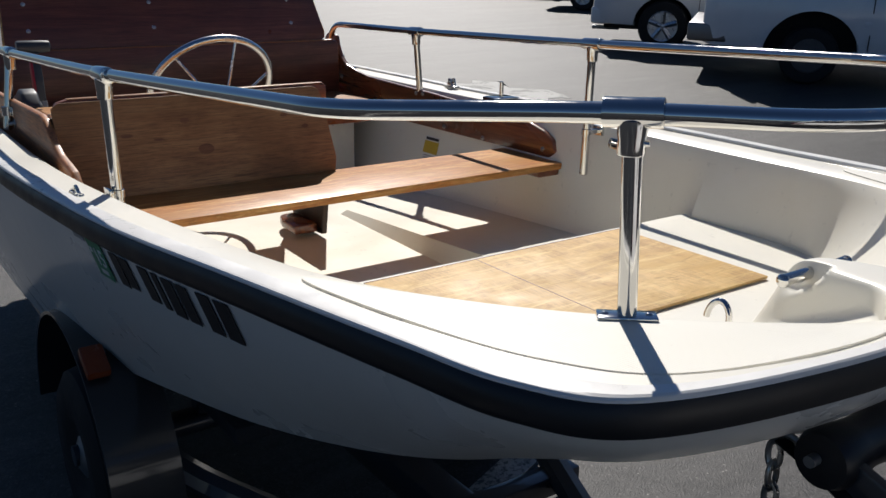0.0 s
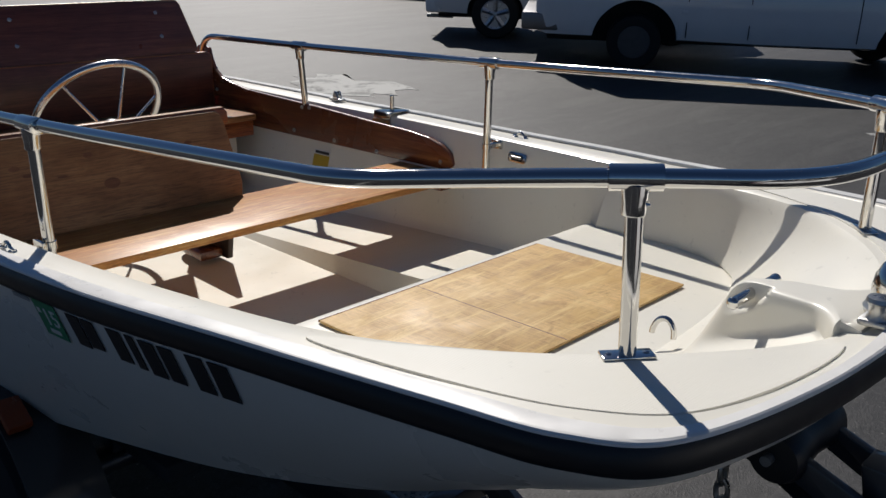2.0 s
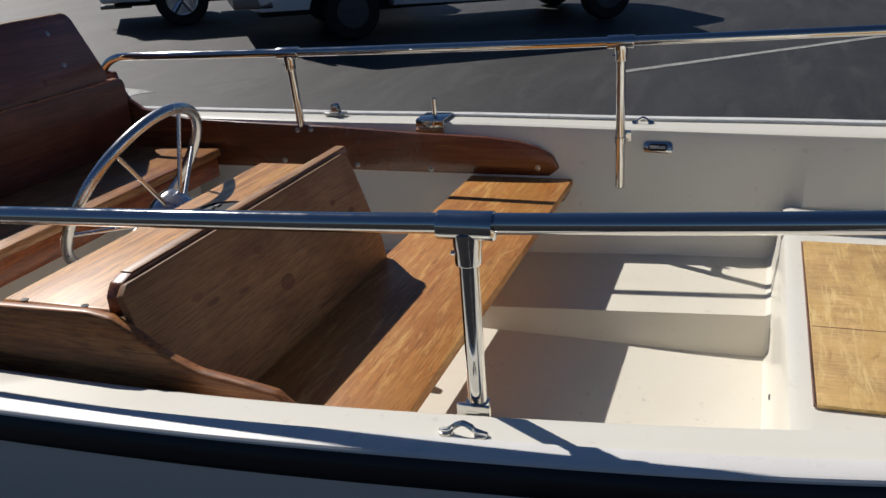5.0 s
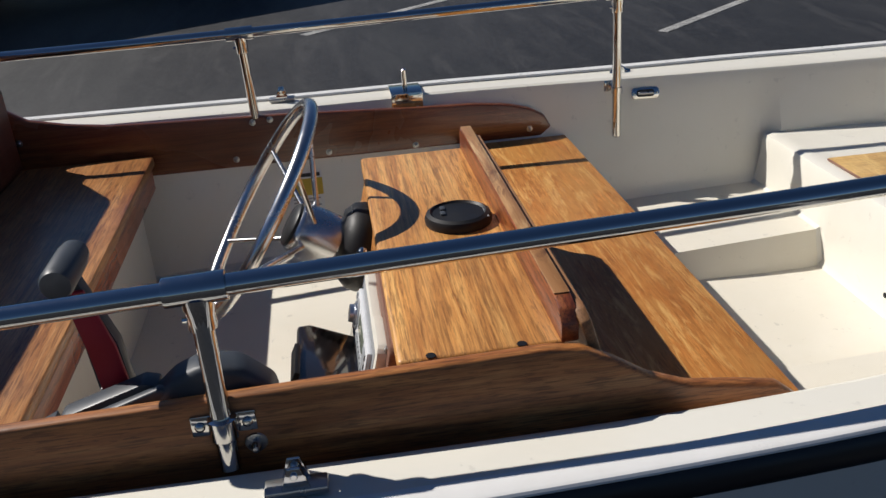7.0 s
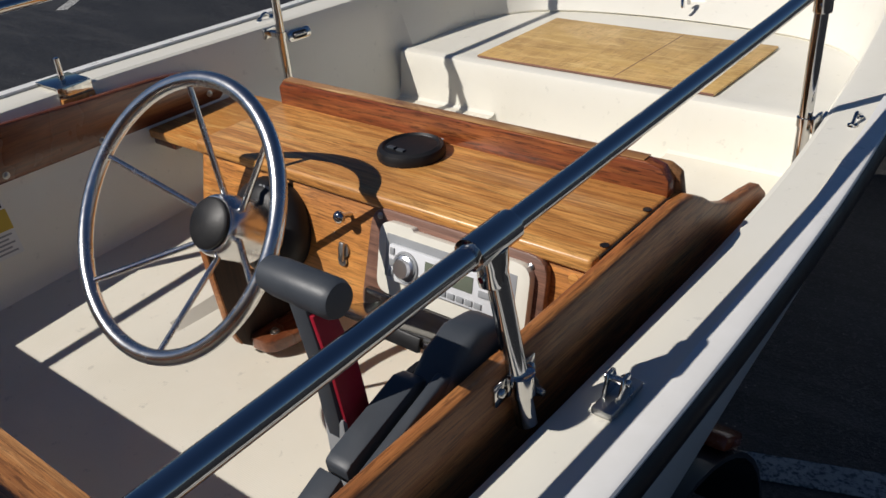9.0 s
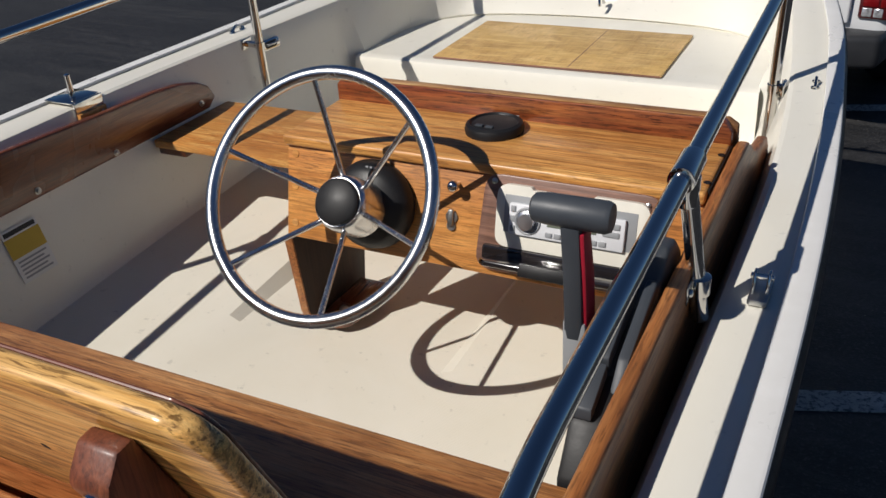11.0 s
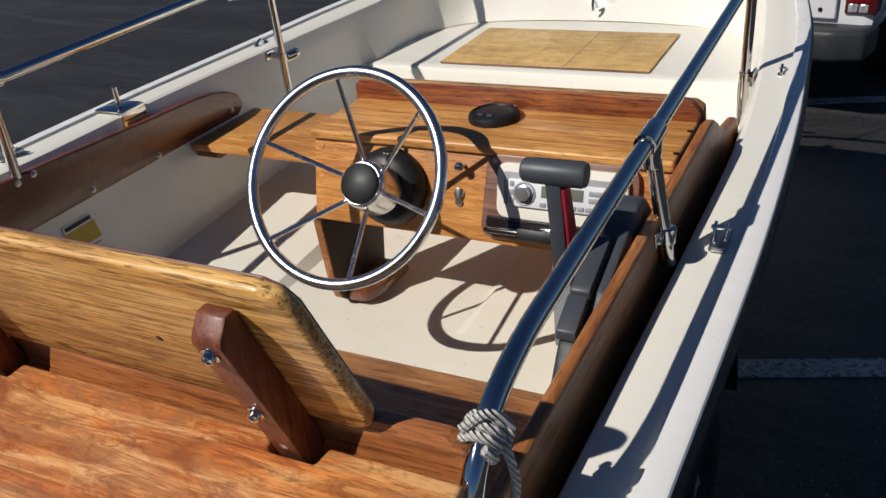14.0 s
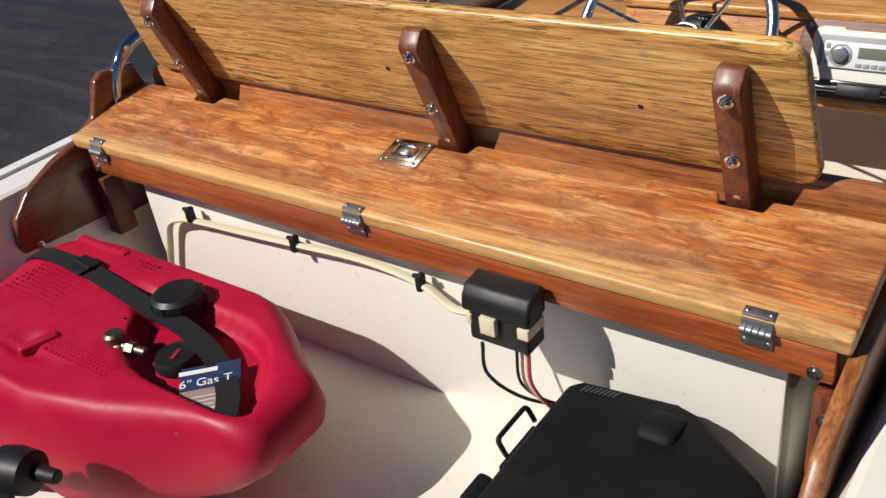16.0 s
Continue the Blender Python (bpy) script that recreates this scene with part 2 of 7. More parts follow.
def gelcoat(name, color, rough=0.3, dirt=0.12, nonskid=0.0, relief=0.3):
    m = mat(name, color, rough, 0, 0.25)
    cloud = grain(m, place(m), 3.1, 5, 0.6, 0.3)
    spots = grain(m, place(m), 38, 4, 0.65)
    col = mix(m, ramp(m, cloud, [(0.35, grey(dirt * 3)), (0.62, grey(0))]), color, tuple(c * k for c, k in zip(color, (0.86, 0.83, 0.76))))
    col = mix(m, ramp(m, spots, [(0.30, grey(dirt * 4)), (0.36, grey(0))]), col, tuple(c * 0.62 for c in color))
    link(m, col, bsdf(m, "Base Color"))
    link(m, ramp(m, cloud, [(0.3, grey(rough + 0.18)), (0.7, grey(rough))]), bsdf(m, "Roughness"))
    if nonskid:
        w = node(m, "TexWave", Scale=nonskid, Distortion=0.0)
        w.bands_direction = "X"
        link(m, place(m), w.inputs["Vector"])
        w2 = node(m, "TexWave", Scale=nonskid, Distortion=0.0)
        w2.bands_direction = "Y"
        link(m, place(m), w2.inputs["Vector"])
        bump(m, mix(m, 0.5, w.outputs["Color"], w2.outputs["Color"]), relief, 0.0010)
    else:
        bump(m, spots, 0.05, 0.001)
    return m


def plastic(name, color, rough=0.45, texture=0.15, scale=420, spec=0.45):
    m = mat(name, color, rough, 0, 0, spec)
    n = grain(m, place(m), scale, 2, 0.5)
    dust = grain(m, place(m), 14, 5, 0.65)
    link(m, mix(m, ramp(m, dust, [(0.45, grey(0)), (0.8, grey(0.25))]), color, tuple(min(1, c * 1.35 + 0.02) for c in color)), bsdf(m, "Base Color"))
    link(m, ramp(m, dust, [(0.3, grey(rough - 0.06)), (0.75, grey(min(1, rough + 0.15)))]), bsdf(m, "Roughness"))
    bump(m, n, texture, 0.0008)
    return m


def metal(name, color=(0.62, 0.62, 0.63), rough=0.08, smear=0.14):
    m = mat(name, color, rough, 1.0)
    n = grain(m, place(m, (9, 9, 9)), 2.0, 5, 0.7)
    link(m, ramp(m, n, [(0.35, grey(rough)), (0.75, grey(rough + smear))]), bsdf(m, "Roughness"))
    return m


def paint(name, color, rough=0.25):
    m = mat(name, color, rough, 0, 0.8)
    n = grain(m, place(m), 2.5, 6, 0.65)
    link(m, mix(m, ramp(m, n, [(0.4, grey(0.22)), (0.7, grey(0))]), color, tuple(c * 0.8 + 0.01 for c in color)), bsdf(m, "Base Color"))
    return m


GEL = gelcoat("cream_gelcoat", (0.80, 0.775, 0.69), 0.30, 0.08)
GELHULL = gelcoat("hull_gelcoat", (0.70, 0.70, 0.67), 0.22, 0.05)
SOLE = gelcoat("cockpit_sole", (0.75, 0.71, 0.61), 0.55, 0.12, 95, 0.12)
PAD = gelcoat("nonskid_pad", (0.80, 0.775, 0.69), 0.45, 0.04, 80)
RUBBER = plastic("black_rubber", (0.012, 0.012, 0.014), 0.38, 0.05, 160)
BLACK = plastic("black_plastic", (0.009, 0.009, 0.010), 0.45, 0.12, 420, 0.35)
SMOKE = mat("smoked_plastic", (0.015, 0.012, 0.012), 0.12, 0, 0.6)
CHARCOAL = plastic("charcoal_plastic", (0.045, 0.052, 0.062), 0.42, 0.1)
LIGHTGREY = plastic("grey_plastic", (0.28, 0.29, 0.30), 0.42, 0.08)
REDTAPE = plastic("red_plastic_strip", (0.33, 0.012, 0.03), 0.4, 0.05)
TANKRED = plastic("red_polyethylene", (0.40, 0.0035, 0.030), 0.46, 0.12, 240, 0.3)
CREAMPL = plastic("cream_plastic", (0.74, 0.71, 0.62), 0.35, 0.05)
CHROME = metal("polished_stainless", (0.60, 0.59, 0.57), 0.05, 0.1)
RIMSTEEL = metal("brushed_stainless", (0.66, 0.66, 0.66), 0.20, 0.12)
STEEL = metal("weathered_steel", (0.46, 0.46, 0.45), 0.24, 0.22)
GALV = metal("galvanised_steel", (0.30, 0.31, 0.32), 0.45, 0.2)
SILVER = plastic("silver_fascia", (0.68, 0.69, 0.71), 0.25, 0.03)
TEAK = wood("oiled_teak", (0.46, 0.19, 0.044), (0.70, 0.35, 0.095), (0.80, 0.47, 0.15), "x", 0.36, 0.3, 0.6, 24, 3.6, (0, 0, 1), 0.3, 0.5)
TEAKY = wood("oiled_teak_fore_and_aft", (0.42, 0.165, 0.036), (0.64, 0.30, 0.075), (0.74, 0.40, 0.12), "y", 0.36, 0.35, 0.62, 22, 2.6, (0, 0, 1), 0.2, 0.75)
DASH = wood("varnished_dash_wood", (0.46, 0.18, 0.04), (0.64, 0.285, 0.07), (0.70, 0.36, 0.105), "x", 0.34, 0.3, 0.5, 12, 4.0, (0, 0, 2), 0.2, 0.7)
SEATW = wood("varnished_seat_plywood", (0.34, 0.09, 0.022), (0.62, 0.215, 0.052), (0.76, 0.36, 0.11), "x", 0.36, 0.25, 0.6, 5, 6.5, (0, 0, 8), 0.35, 0.55)
weather(SEATW, (0.30, 0.13, 0.055), (0.74, 0.42, 0.17), (0.20, 0.075, 0.028))
_geo = place(SEATW)
_sep = node(SEATW, "SeparateXYZ")
link(SEATW, _geo, _sep.inputs[0])
_wob = node(SEATW, "Math")
_wob.operation = "MULTIPLY_ADD"
link(SEATW, grain(SEATW, place(SEATW, (1.6, 34, 34), (0, 0, 3)), 1.5, 6, 0.7, 0.8), _wob.inputs[0])
_wob.inputs[1].default_value = -0.20
link(SEATW, _sep.outputs["Y"], _wob.inputs[2])
_edge = node(SEATW, "MapRange")
link(SEATW, _wob.outputs[0], _edge.inputs[0])
for _k, _q in enumerate((-0.345, -0.300, 0.75, 0.0)):
    _edge.inputs[_k + 1].default_value = _q
worn_edge = _edge.outputs[0]
_old = bsdf(SEATW, "Base Color").links[0].from_socket
_mot = grain(SEATW, place(SEATW, (1, 2.6, 1), (0, 0, 14)), 11.0, 8, 0.72, 1.2)
_old = mix(SEATW, ramp(SEATW, _mot, [(0.50, grey(0.0)), (0.62, grey(0.72))]), _old, (0.22, 0.055, 0.017))
_old = mix(SEATW, ramp(SEATW, _mot, [(0.30, grey(0.5)), (0.42, grey(0.0))]), _old, (0.78, 0.40, 0.13))
_stain = grain(SEATW, place(SEATW, (1.4, 12, 12), (0, 0, 3)), 2.6, 7, 0.75, 0.6)
_pale = mix(SEATW, ramp(SEATW, _stain, [(0.52, grey(0.0)), (0.66, grey(0.8))]), (0.74, 0.45, 0.16), (0.16, 0.085, 0.045))
link(SEATW, mix(SEATW, worn_edge, _old, _pale), bsdf(SEATW, "Base Color"))
BACKW = wood("varnished_backrest_wood", (0.46, 0.22, 0.055), (0.72, 0.42, 0.125), (0.82, 0.55, 0.21), "x", 0.36, 0.25, 0.8, 22, 2.8, (0, 0, 0), 0.2, 1.0)
MAHOG = wood("red_mahogany", (0.20, 0.042, 0.012), (0.40, 0.10, 0.024), (0.52, 0.17, 0.042), "x", 0.28, 0.45, 0.45, 14, 3.0, (0, 0, 0), 0.15, 0.5)
MAHOGY = wood("dark_mahogany_fore_and_aft", (0.10, 0.030, 0.013), (0.17, 0.055, 0.022), (0.24, 0.090, 0.035), "y", 0.22, 0.6, 0.45, 13)
SIDEWOOD = wood("worn_side_board_wood", (0.20, 0.064, 0.017), (0.38, 0.145, 0.040), (0.52, 0.245, 0.080), "y", 0.42, 0.12, 0.5, 12, 2.5, (0, 0, 0), 0.35, 0.6)
MAHOGZ = wood("dark_mahogany_upright", (0.09, 0.023, 0.011), (0.185, 0.052, 0.022), (0.27, 0.088, 0.036), "z", 0.42, 0.12, 0.5, 20, 5.0, (0, 0, 0), 0.25, 0.4)
# Stained wood, its colour deepened to carry the shade of the forward faces.
MAHOGD = wood("stained_and_shade_darkened_face", (0.105, 0.032, 0.020), (0.185, 0.062, 0.036), (0.26, 0.098, 0.052), "x", 0.3, 0.3, 0.4, 12)
THWARTW = wood("varnished_thwart_wood", (0.38, 0.135, 0.03), (0.58, 0.25, 0.06), (0.68, 0.35, 0.105), "x", 0.42, 0.12, 0.4, 9, 3.8, (0, 0, 0), 0.15, 0.45)
PINE = wood("weathered_pine_plywood", (0.22, 0.10, 0.038), (0.33, 0.17, 0.068), (0.40, 0.22, 0.095), "x", 0.5, 0.1, 0.45, 7, 4.0, (0, 0, 0), 0.15, 0.4)
PLY = wood("faded_varnished_plywood", (0.42, 0.26, 0.095), (0.62, 0.42, 0.165), (0.72, 0.52, 0.235), "y", 0.55, 0.08, 0.12, 3, 8.0, (0, 0, 20), 0.3, 0.12)
weather(PLY, (0.57, 0.36, 0.12), (0.72, 0.52, 0.22), (0.40, 0.235, 0.08))
_fig = grain(THWARTW, place(THWARTW, (2.2, 5.0, 5.0), (0, 0, 12)), 2.4, 6, 0.62, 2.6)
_was = bsdf(THWARTW, "Base Color").links[0].from_socket
link(THWARTW, mix(THWARTW, ramp(THWARTW, _fig, [(0.34, grey(0.75)), (0.45, grey(0.0)), (0.56, grey(0.0)), (0.64, grey(0.5))]), _was, (0.42, 0.15, 0.032)), bsdf(THWARTW, "Base Color"))
weather(THWARTW, (0.50, 0.23, 0.06), (0.70, 0.40, 0.13), (0.36, 0.15, 0.04))
BENCHW = wood("worn_red_bench_wood", (0.30, 0.11, 0.034), (0.54, 0.25, 0.078), (0.68, 0.37, 0.14), "x", 0.34, 0.5, 0.6, 18, 3.6, (0, 0, 1), 0.3, 0.6)
BEAMW = wood("varnished_beam_wood", (0.26, 0.085, 0.026), (0.46, 0.17, 0.052), (0.58, 0.26, 0.09), "x", 0.3, 0.4, 0.5, 14, 3.0, (0, 0, 0), 0.2, 0.5)
WALNUT = wood("dark_walnut_trim", (0.12, 0.062, 0.044), (0.24, 0.125, 0.085), (0.34, 0.185, 0.125), "x", 0.45, 0.15, 0.5, 26)
LIPWOOD = wood("pale_lip_wood", (0.36, 0.16, 0.055), (0.50, 0.27, 0.10), (0.58, 0.36, 0.16), "x", 0.36, 0.3, 0.4, 12)
weather(LIPWOOD, (0.30, 0.14, 0.05), (0.66, 0.44, 0.21), (0.16, 0.065, 0.025))
ROPE = mat("white_nylon_rope", (0.62, 0.60, 0.55), 0.8)
_w = node(ROPE, "TexWave", Scale=75.0, Distortion=1.5, Detail=2.0)
_w.bands_direction = "DIAGONAL"
link(ROPE, place(ROPE), _w.inputs["Vector"])
link(ROPE, mix(ROPE, _w.outputs["Fac"], (0.46, 0.44, 0.39), (0.66, 0.64, 0.59)), bsdf(ROPE, "Base Color"))
bump(ROPE, _w.outputs["Fac"], 0.9, 0.004)
INK = plastic("black_vinyl", (0.018, 0.018, 0.02), 0.5, 0.03)
GREEN = plastic("green_sticker", (0.03, 0.25, 0.12), 0.4, 0.02)
WHITEINK = plastic("white_vinyl", (0.72, 0.72, 0.70), 0.45, 0.02)
YELLOW = plastic("yellow_sticker", (0.52, 0.36, 0.04), 0.45, 0.02)
NAVY = plastic("navy_card", (0.02, 0.035, 0.09), 0.35, 0.02)
TAN = plastic("printed_card", (0.30, 0.21, 0.18), 0.4, 0.02)
CABLE = plastic("cream_cable", (0.66, 0.58, 0.40), 0.5, 0.05)
STRAP = plastic("black_webbing", (0.004, 0.004, 0.005), 0.9, 0.6, 900)
LCD = mat("lcd_screen", (0.15, 0.17, 0.13), 0.15)
BATTERYBOX = plastic("matt_black_plastic", (0.006, 0.006, 0.007), 0.62, 0.15, 420, 0.18)
bsdf(THWARTW, "Specular IOR Level").default_value = 0.25
bsdf(THWARTW, "Coat Weight").default_value = 0.25
# ---- the boat's hull ----
# Stations from the transom round to the stem: gunwale edge, inner edge of the gunwale, foot of the inner wall, chine.
EDGE = [(0.813, 0.10, 0.702), (0.827, 0.6, 0.702), (0.838, 1.2, 0.702), (0.844, 1.8, 0.701), (0.832, 2.3, 0.703), (0.806, 2.7, 0.710), (0.776, 3.03, 0.720),
        (0.720, 3.38, 0.732), (0.664, 3.70, 0.741), (0.626, 3.86, 0.743), (0.54, 3.962, 0.743), (0.30, 4.022, 0.744), (0.0, 4.040, 0.745)]
INNER = [(0.705, 0.10, 0.700), (0.722, 0.6, 0.700), (0.731, 1.2, 0.700), (0.736, 1.8, 0.698), (0.732, 2.3, 0.698), (0.703, 2.7, 0.703), (0.665, 3.03, 0.711),
         (0.605, 3.40, 0.724), (0.505, 3.635, 0.737), (0.375, 3.79, 0.740), (0.25, 3.885, 0.737), (0.12, 3.945, 0.728), (0.0, 3.96, 0.723)]
FOOT = [(0.60, 0.10, 0.43), (0.605, 0.6, 0.43), (0.62, 1.2, 0.30), (0.632, 1.8, 0.30), (0.63, 2.3, 0.34), (0.62, 2.7, 0.37), (0.605, 3.03, 0.545),
        (0.588, 3.36, 0.556), (0.50, 3.510, 0.558), (0.38, 3.575, 0.560), (0.25, 3.605, 0.561), (0.12, 3.620, 0.562), (0.0, 3.624, 0.562)]
CHINE = [(0.67, 0.10, 0.02), (0.67, 0.6, 0.01), (0.665, 1.2, 0.015), (0.65, 1.8, 0.06), (0.622, 2.3, 0.147), (0.590, 2.7, 0.225), (0.558, 3.03, 0.295),
         (0.510, 3.32, 0.367), (0.450, 3.52, 0.425), (0.355, 3.66, 0.472), (0.265, 3.75, 0.498), (0.14, 3.81, 0.508), (0.0, 3.83, 0.512)]
FINE = 8
edge, inner, foot, chine = (spline(c, FINE) for c in (EDGE, INNER, FOOT, CHINE))
STEP = 6 * FINE


def sole_z(y):
    """Height of the cockpit sole: it climbs gently from the seat to the step; the stern well lies higher."""
    return 0.43 if y < 0.96 else 0.41 - 0.052 * (3.0 - y)


for p in foot:
    p.z = sole_z(p.y) if p.y < 3.03 else 0.545


def sheet(rows, closed=False):
    n = len(rows[0])
    verts = [p for r in rows for p in r]
    faces = [(i * n + k, i * n + k + 1, (i + 1) * n + k + 1, (i + 1) * n + k) for i in range(len(rows) - 1) for k in range(n - 1)]
    bm = raw(verts, faces)
    bmesh.ops.remove_doubles(bm, verts=bm.verts[:], dist=0.0004)
    return bm


def up_by(v, dz):
    return Vector((v.x, v.y, v.z + dz))


def to_port(p):
    """The point's twin on the port side, whose gunwale stands a little higher towards the stern."""
    rise = 0.015 * min(1.0, max(0.0, (3.2 - p.y) / 1.0)) + 0.010 * min(1.0, max(0.0, (1.8 - p.y) / 0.8))
    return Vector((-p.x, p.y, p.z + rise * min(1.0, max(0.0, (p.z - 0.55) / 0.13))))


boat = thing("motorboat", (0, 2.0, 0.0), "small cream fibreglass open motorboat standing on a trailer", "motorboat")

# The deck moulding: gunwale lip, flat gunwale, rounded inner edge and inner wall.
rows = []
for i in range(len(edge)):
    e, n_, f = edge[i], inner[i], foot[i]
    w = e - n_
    col = [up_by(e, -0.03), up_by(e, -0.008), up_by(e - w * 0.03, -0.001), up_by(e - w * 0.20, 0.0012), up_by(e - w * 0.24, -0.0035), up_by(e - w * 0.5, -0.003),
           up_by(n_ + w * 0.14, -0.002), up_by(n_ + w * 0.05, -0.006), up_by(n_, -0.016)]
    drop = n_.z - 0.016 - f.z
    for t, sag in ((0.12, 0.0), (0.35, 0.02), (0.6, 0.035), (0.8, 0.04), (0.9, 0.05), (0.96, 0.045), (1.0, 0.0)):
        p = n_.lerp(f, t)
        p.z = n_.z - 0.016 - drop * t
        out = n_ - f
        p += Vector((out.x, out.y, 0)) * sag * (1.6 if i <= STEP else -1.6)
        col.append(p)
    rows.append(col)
whole = [[to_port(p) for p in r] for r in rows[:-1]]
deck = add(sheet(rows), sheet([rows[-1]] + whole[::-1]))
bmesh.ops.remove_doubles(deck, verts=deck.verts[:], dist=0.0005)
part("deck", deck, GEL, boat, "glossy cream gelcoat deck moulding", 24)

# The sole with its shallow middle channel, the step and the fore platform.
ACROSS = (1.0, 0.9, 0.75, 0.6, 0.46)


def sole_row(h, y, z, dip):
    half = [Vector((h * a, y, z)) for a in ACROSS] + [Vector((0.262, y, z)), Vector((0.236, y, z - dip)), Vector((0.1, y, z - dip)), Vector((0.0, y, z - dip))]
    return half + [Vector((-p.x, p.y, p.z)) for p in half[-2::-1]]


sole = []
for y in (0.955, 1.3, 1.7, 1.9, 2.1, 2.3, 2.5, 2.7, 2.85, 2.97, 3.0):
    h = 0.60 if y < 1.0 else 0.634
    sole.append(sole_row(h + 0.004 - max(0, y - 2.3) * 0.03, y, sole_z(max(y, 0.97)), max(0.0, min(0.085, (y - 1.75) * 0.072))))
part("sole", sheet(sole), SOLE, boat, "cream non-skid cockpit sole", 18)
part("stern_sole", sheet([sole_row(0.61, y, 0.43, 0.0) for y in (0.10, 0.5, 0.958)]), SOLE, boat, "cream non-skid floor of the stern well", 50)
face = [sole_row(0.613, 3.0, 0.41, 0.085)]
for y, z, k in ((3.010, 0.416, 0.9), (3.016, 0.45, 0.35), (3.022, 0.49, 0.0), (3.025, 0.530, 0.0), (3.030, 0.542, 0.0), (3.045, 0.547, 0.0)):
    face.append(sole_row(0.613 - 0.004 * (z - 0.41) / 0.14, y, z, 0.085 * k))
for i in range(STEP + 1, len(foot)):
    f = foot[i]
    r = [Vector((f.x * a, f.y, f.z)) for a in ACROSS] + [Vector((f.x * a, f.y, f.z)) for a in (0.40, 0.36, 0.18, 0.0)]
    face.append(r + [Vector((-p.x, p.y, p.z)) for p in r[-2::-1]])
part("fore_platform", sheet(face), GEL, boat, "raised cream platform in the bow", 45)

# The outer hull, with flared topsides, chine and bottom.
rows = []
for i in range(len(edge)):
    e, c = edge[i], chine[i]
    w = e - inner[i]
    top = up_by(e - w * 0.015, -0.045)
    col = [up_by(e, -0.02), top]
    for t, fat in ((0.25, 0.10), (0.5, 0.13), (0.75, 0.10), (0.93, 0.03), (1.0, 0.0)):
        p = top.lerp(c, t)
        o = Vector((top.x - c.x, top.y - c.y, 0))
        col.append(p + o * fat)
    keel = c.copy()
    keel.x, keel.z = 0, c.z - 0.045
    col += [c.lerp(keel, 0.12) + Vector((0, 0, 0.02)), c.lerp(keel, 0.5), keel]
    rows.append(col)
mirrored = [[to_port(p) for p in r] for r in rows[:-1]]
hull = add(sheet(rows), sheet([rows[-1]] + mirrored[::-1]))
bmesh.ops.remove_doubles(hull, verts=hull.verts[:], dist=0.0006)
bmesh.ops.recalc_face_normals(hull, faces=hull.faces[:])
part("hull", hull, GELHULL, boat, "white fibreglass hull with flared topsides", 40)
part("transom", prism([(-0.81, 0.66), (0.81, 0.66), (0.68, 0.05), (-0.68, 0.05)], 0.06, 0.11, "y", 0.008), GEL, boat)

# The rub rail: a black rubber band with a pale insert above it.
band, lip = [], []
for sgn in (1, -1):
    seq = list(range(len(edge))) if sgn == 1 else list(range(len(edge) - 1))[::-1]
    for i in seq:
        e, w = edge[i], (edge[i] - inner[i]).normalized()
        for lst, prof in ((band, ((-0.004, -0.004), (0.011, -0.0052), (0.017, -0.013), (0.018, -0.032), (0.012, -0.043), (-0.010, -0.048))),
                          (lip, ((-0.026, -0.002), (-0.024, 0.0028), (0.004, 0.0030), (0.0085, 0.0012), (0.0105, -0.0015), (0.0105, -0.0045), (-0.006, -0.006)))):
            row = [Vector((e.x + w.x * a, e.y + w.y * a, e.z + b)) for a, b in prof]
            lst.append(row if sgn > 0 else [to_port(p) for p in row])
part("rub_rail", sheet(band), RUBBER, boat, "black rubber rub rail")
part("gunwale_lip", sheet(lip), plastic("white_vinyl_lip", (0.78, 0.77, 0.74), 0.3, 0.02), boat, "white moulded edge above the rub rail", 24)

# Raised non-skid pads on the two fore quarters.
for sgn in (1, -1):
    a, b, loop_in, loop_out = 7 * FINE + 1, 11 * FINE + 2, [], []
    for q in range(81):
        u = 0.5 - 0.5 * math.cos(math.pi * q / 80)
        k = math.sqrt(max(0.0, 1 - abs(2 * u - 1) ** 3.2))
        i, f = int(a + (b - a) * u), (a + (b - a) * u) % 1
        o, n_ = edge[i].lerp(edge[min(i + 1, len(edge) - 1)], f), inner[i].lerp(inner[min(i + 1, len(inner) - 1)], f)
        w = o - n_
        mid, half = 0.45, 0.33 * k + 0.001
        loop_out.append(n_ + w * (mid + half))
        loop_in.append(n_ + w * (mid - half))
    prof = []
    for o, n_ in zip(loop_out, loop_in):
        row = [up_by(o, -0.004), up_by(o.lerp(n_, 0.012), 0.0002)] + [up_by(o.lerp(n_, t), 0.0004) for t in (0.06, 0.35, 0.65, 0.94)] + [up_by(n_.lerp(o, 0.012), 0.0002), up_by(n_, -0.004)]
        prof.append(row if sgn > 0 else [to_port(p) for p in row])
    part("deck_pad", sheet(prof), PAD, boat, "diamond-textured non-skid deck pad", 60)

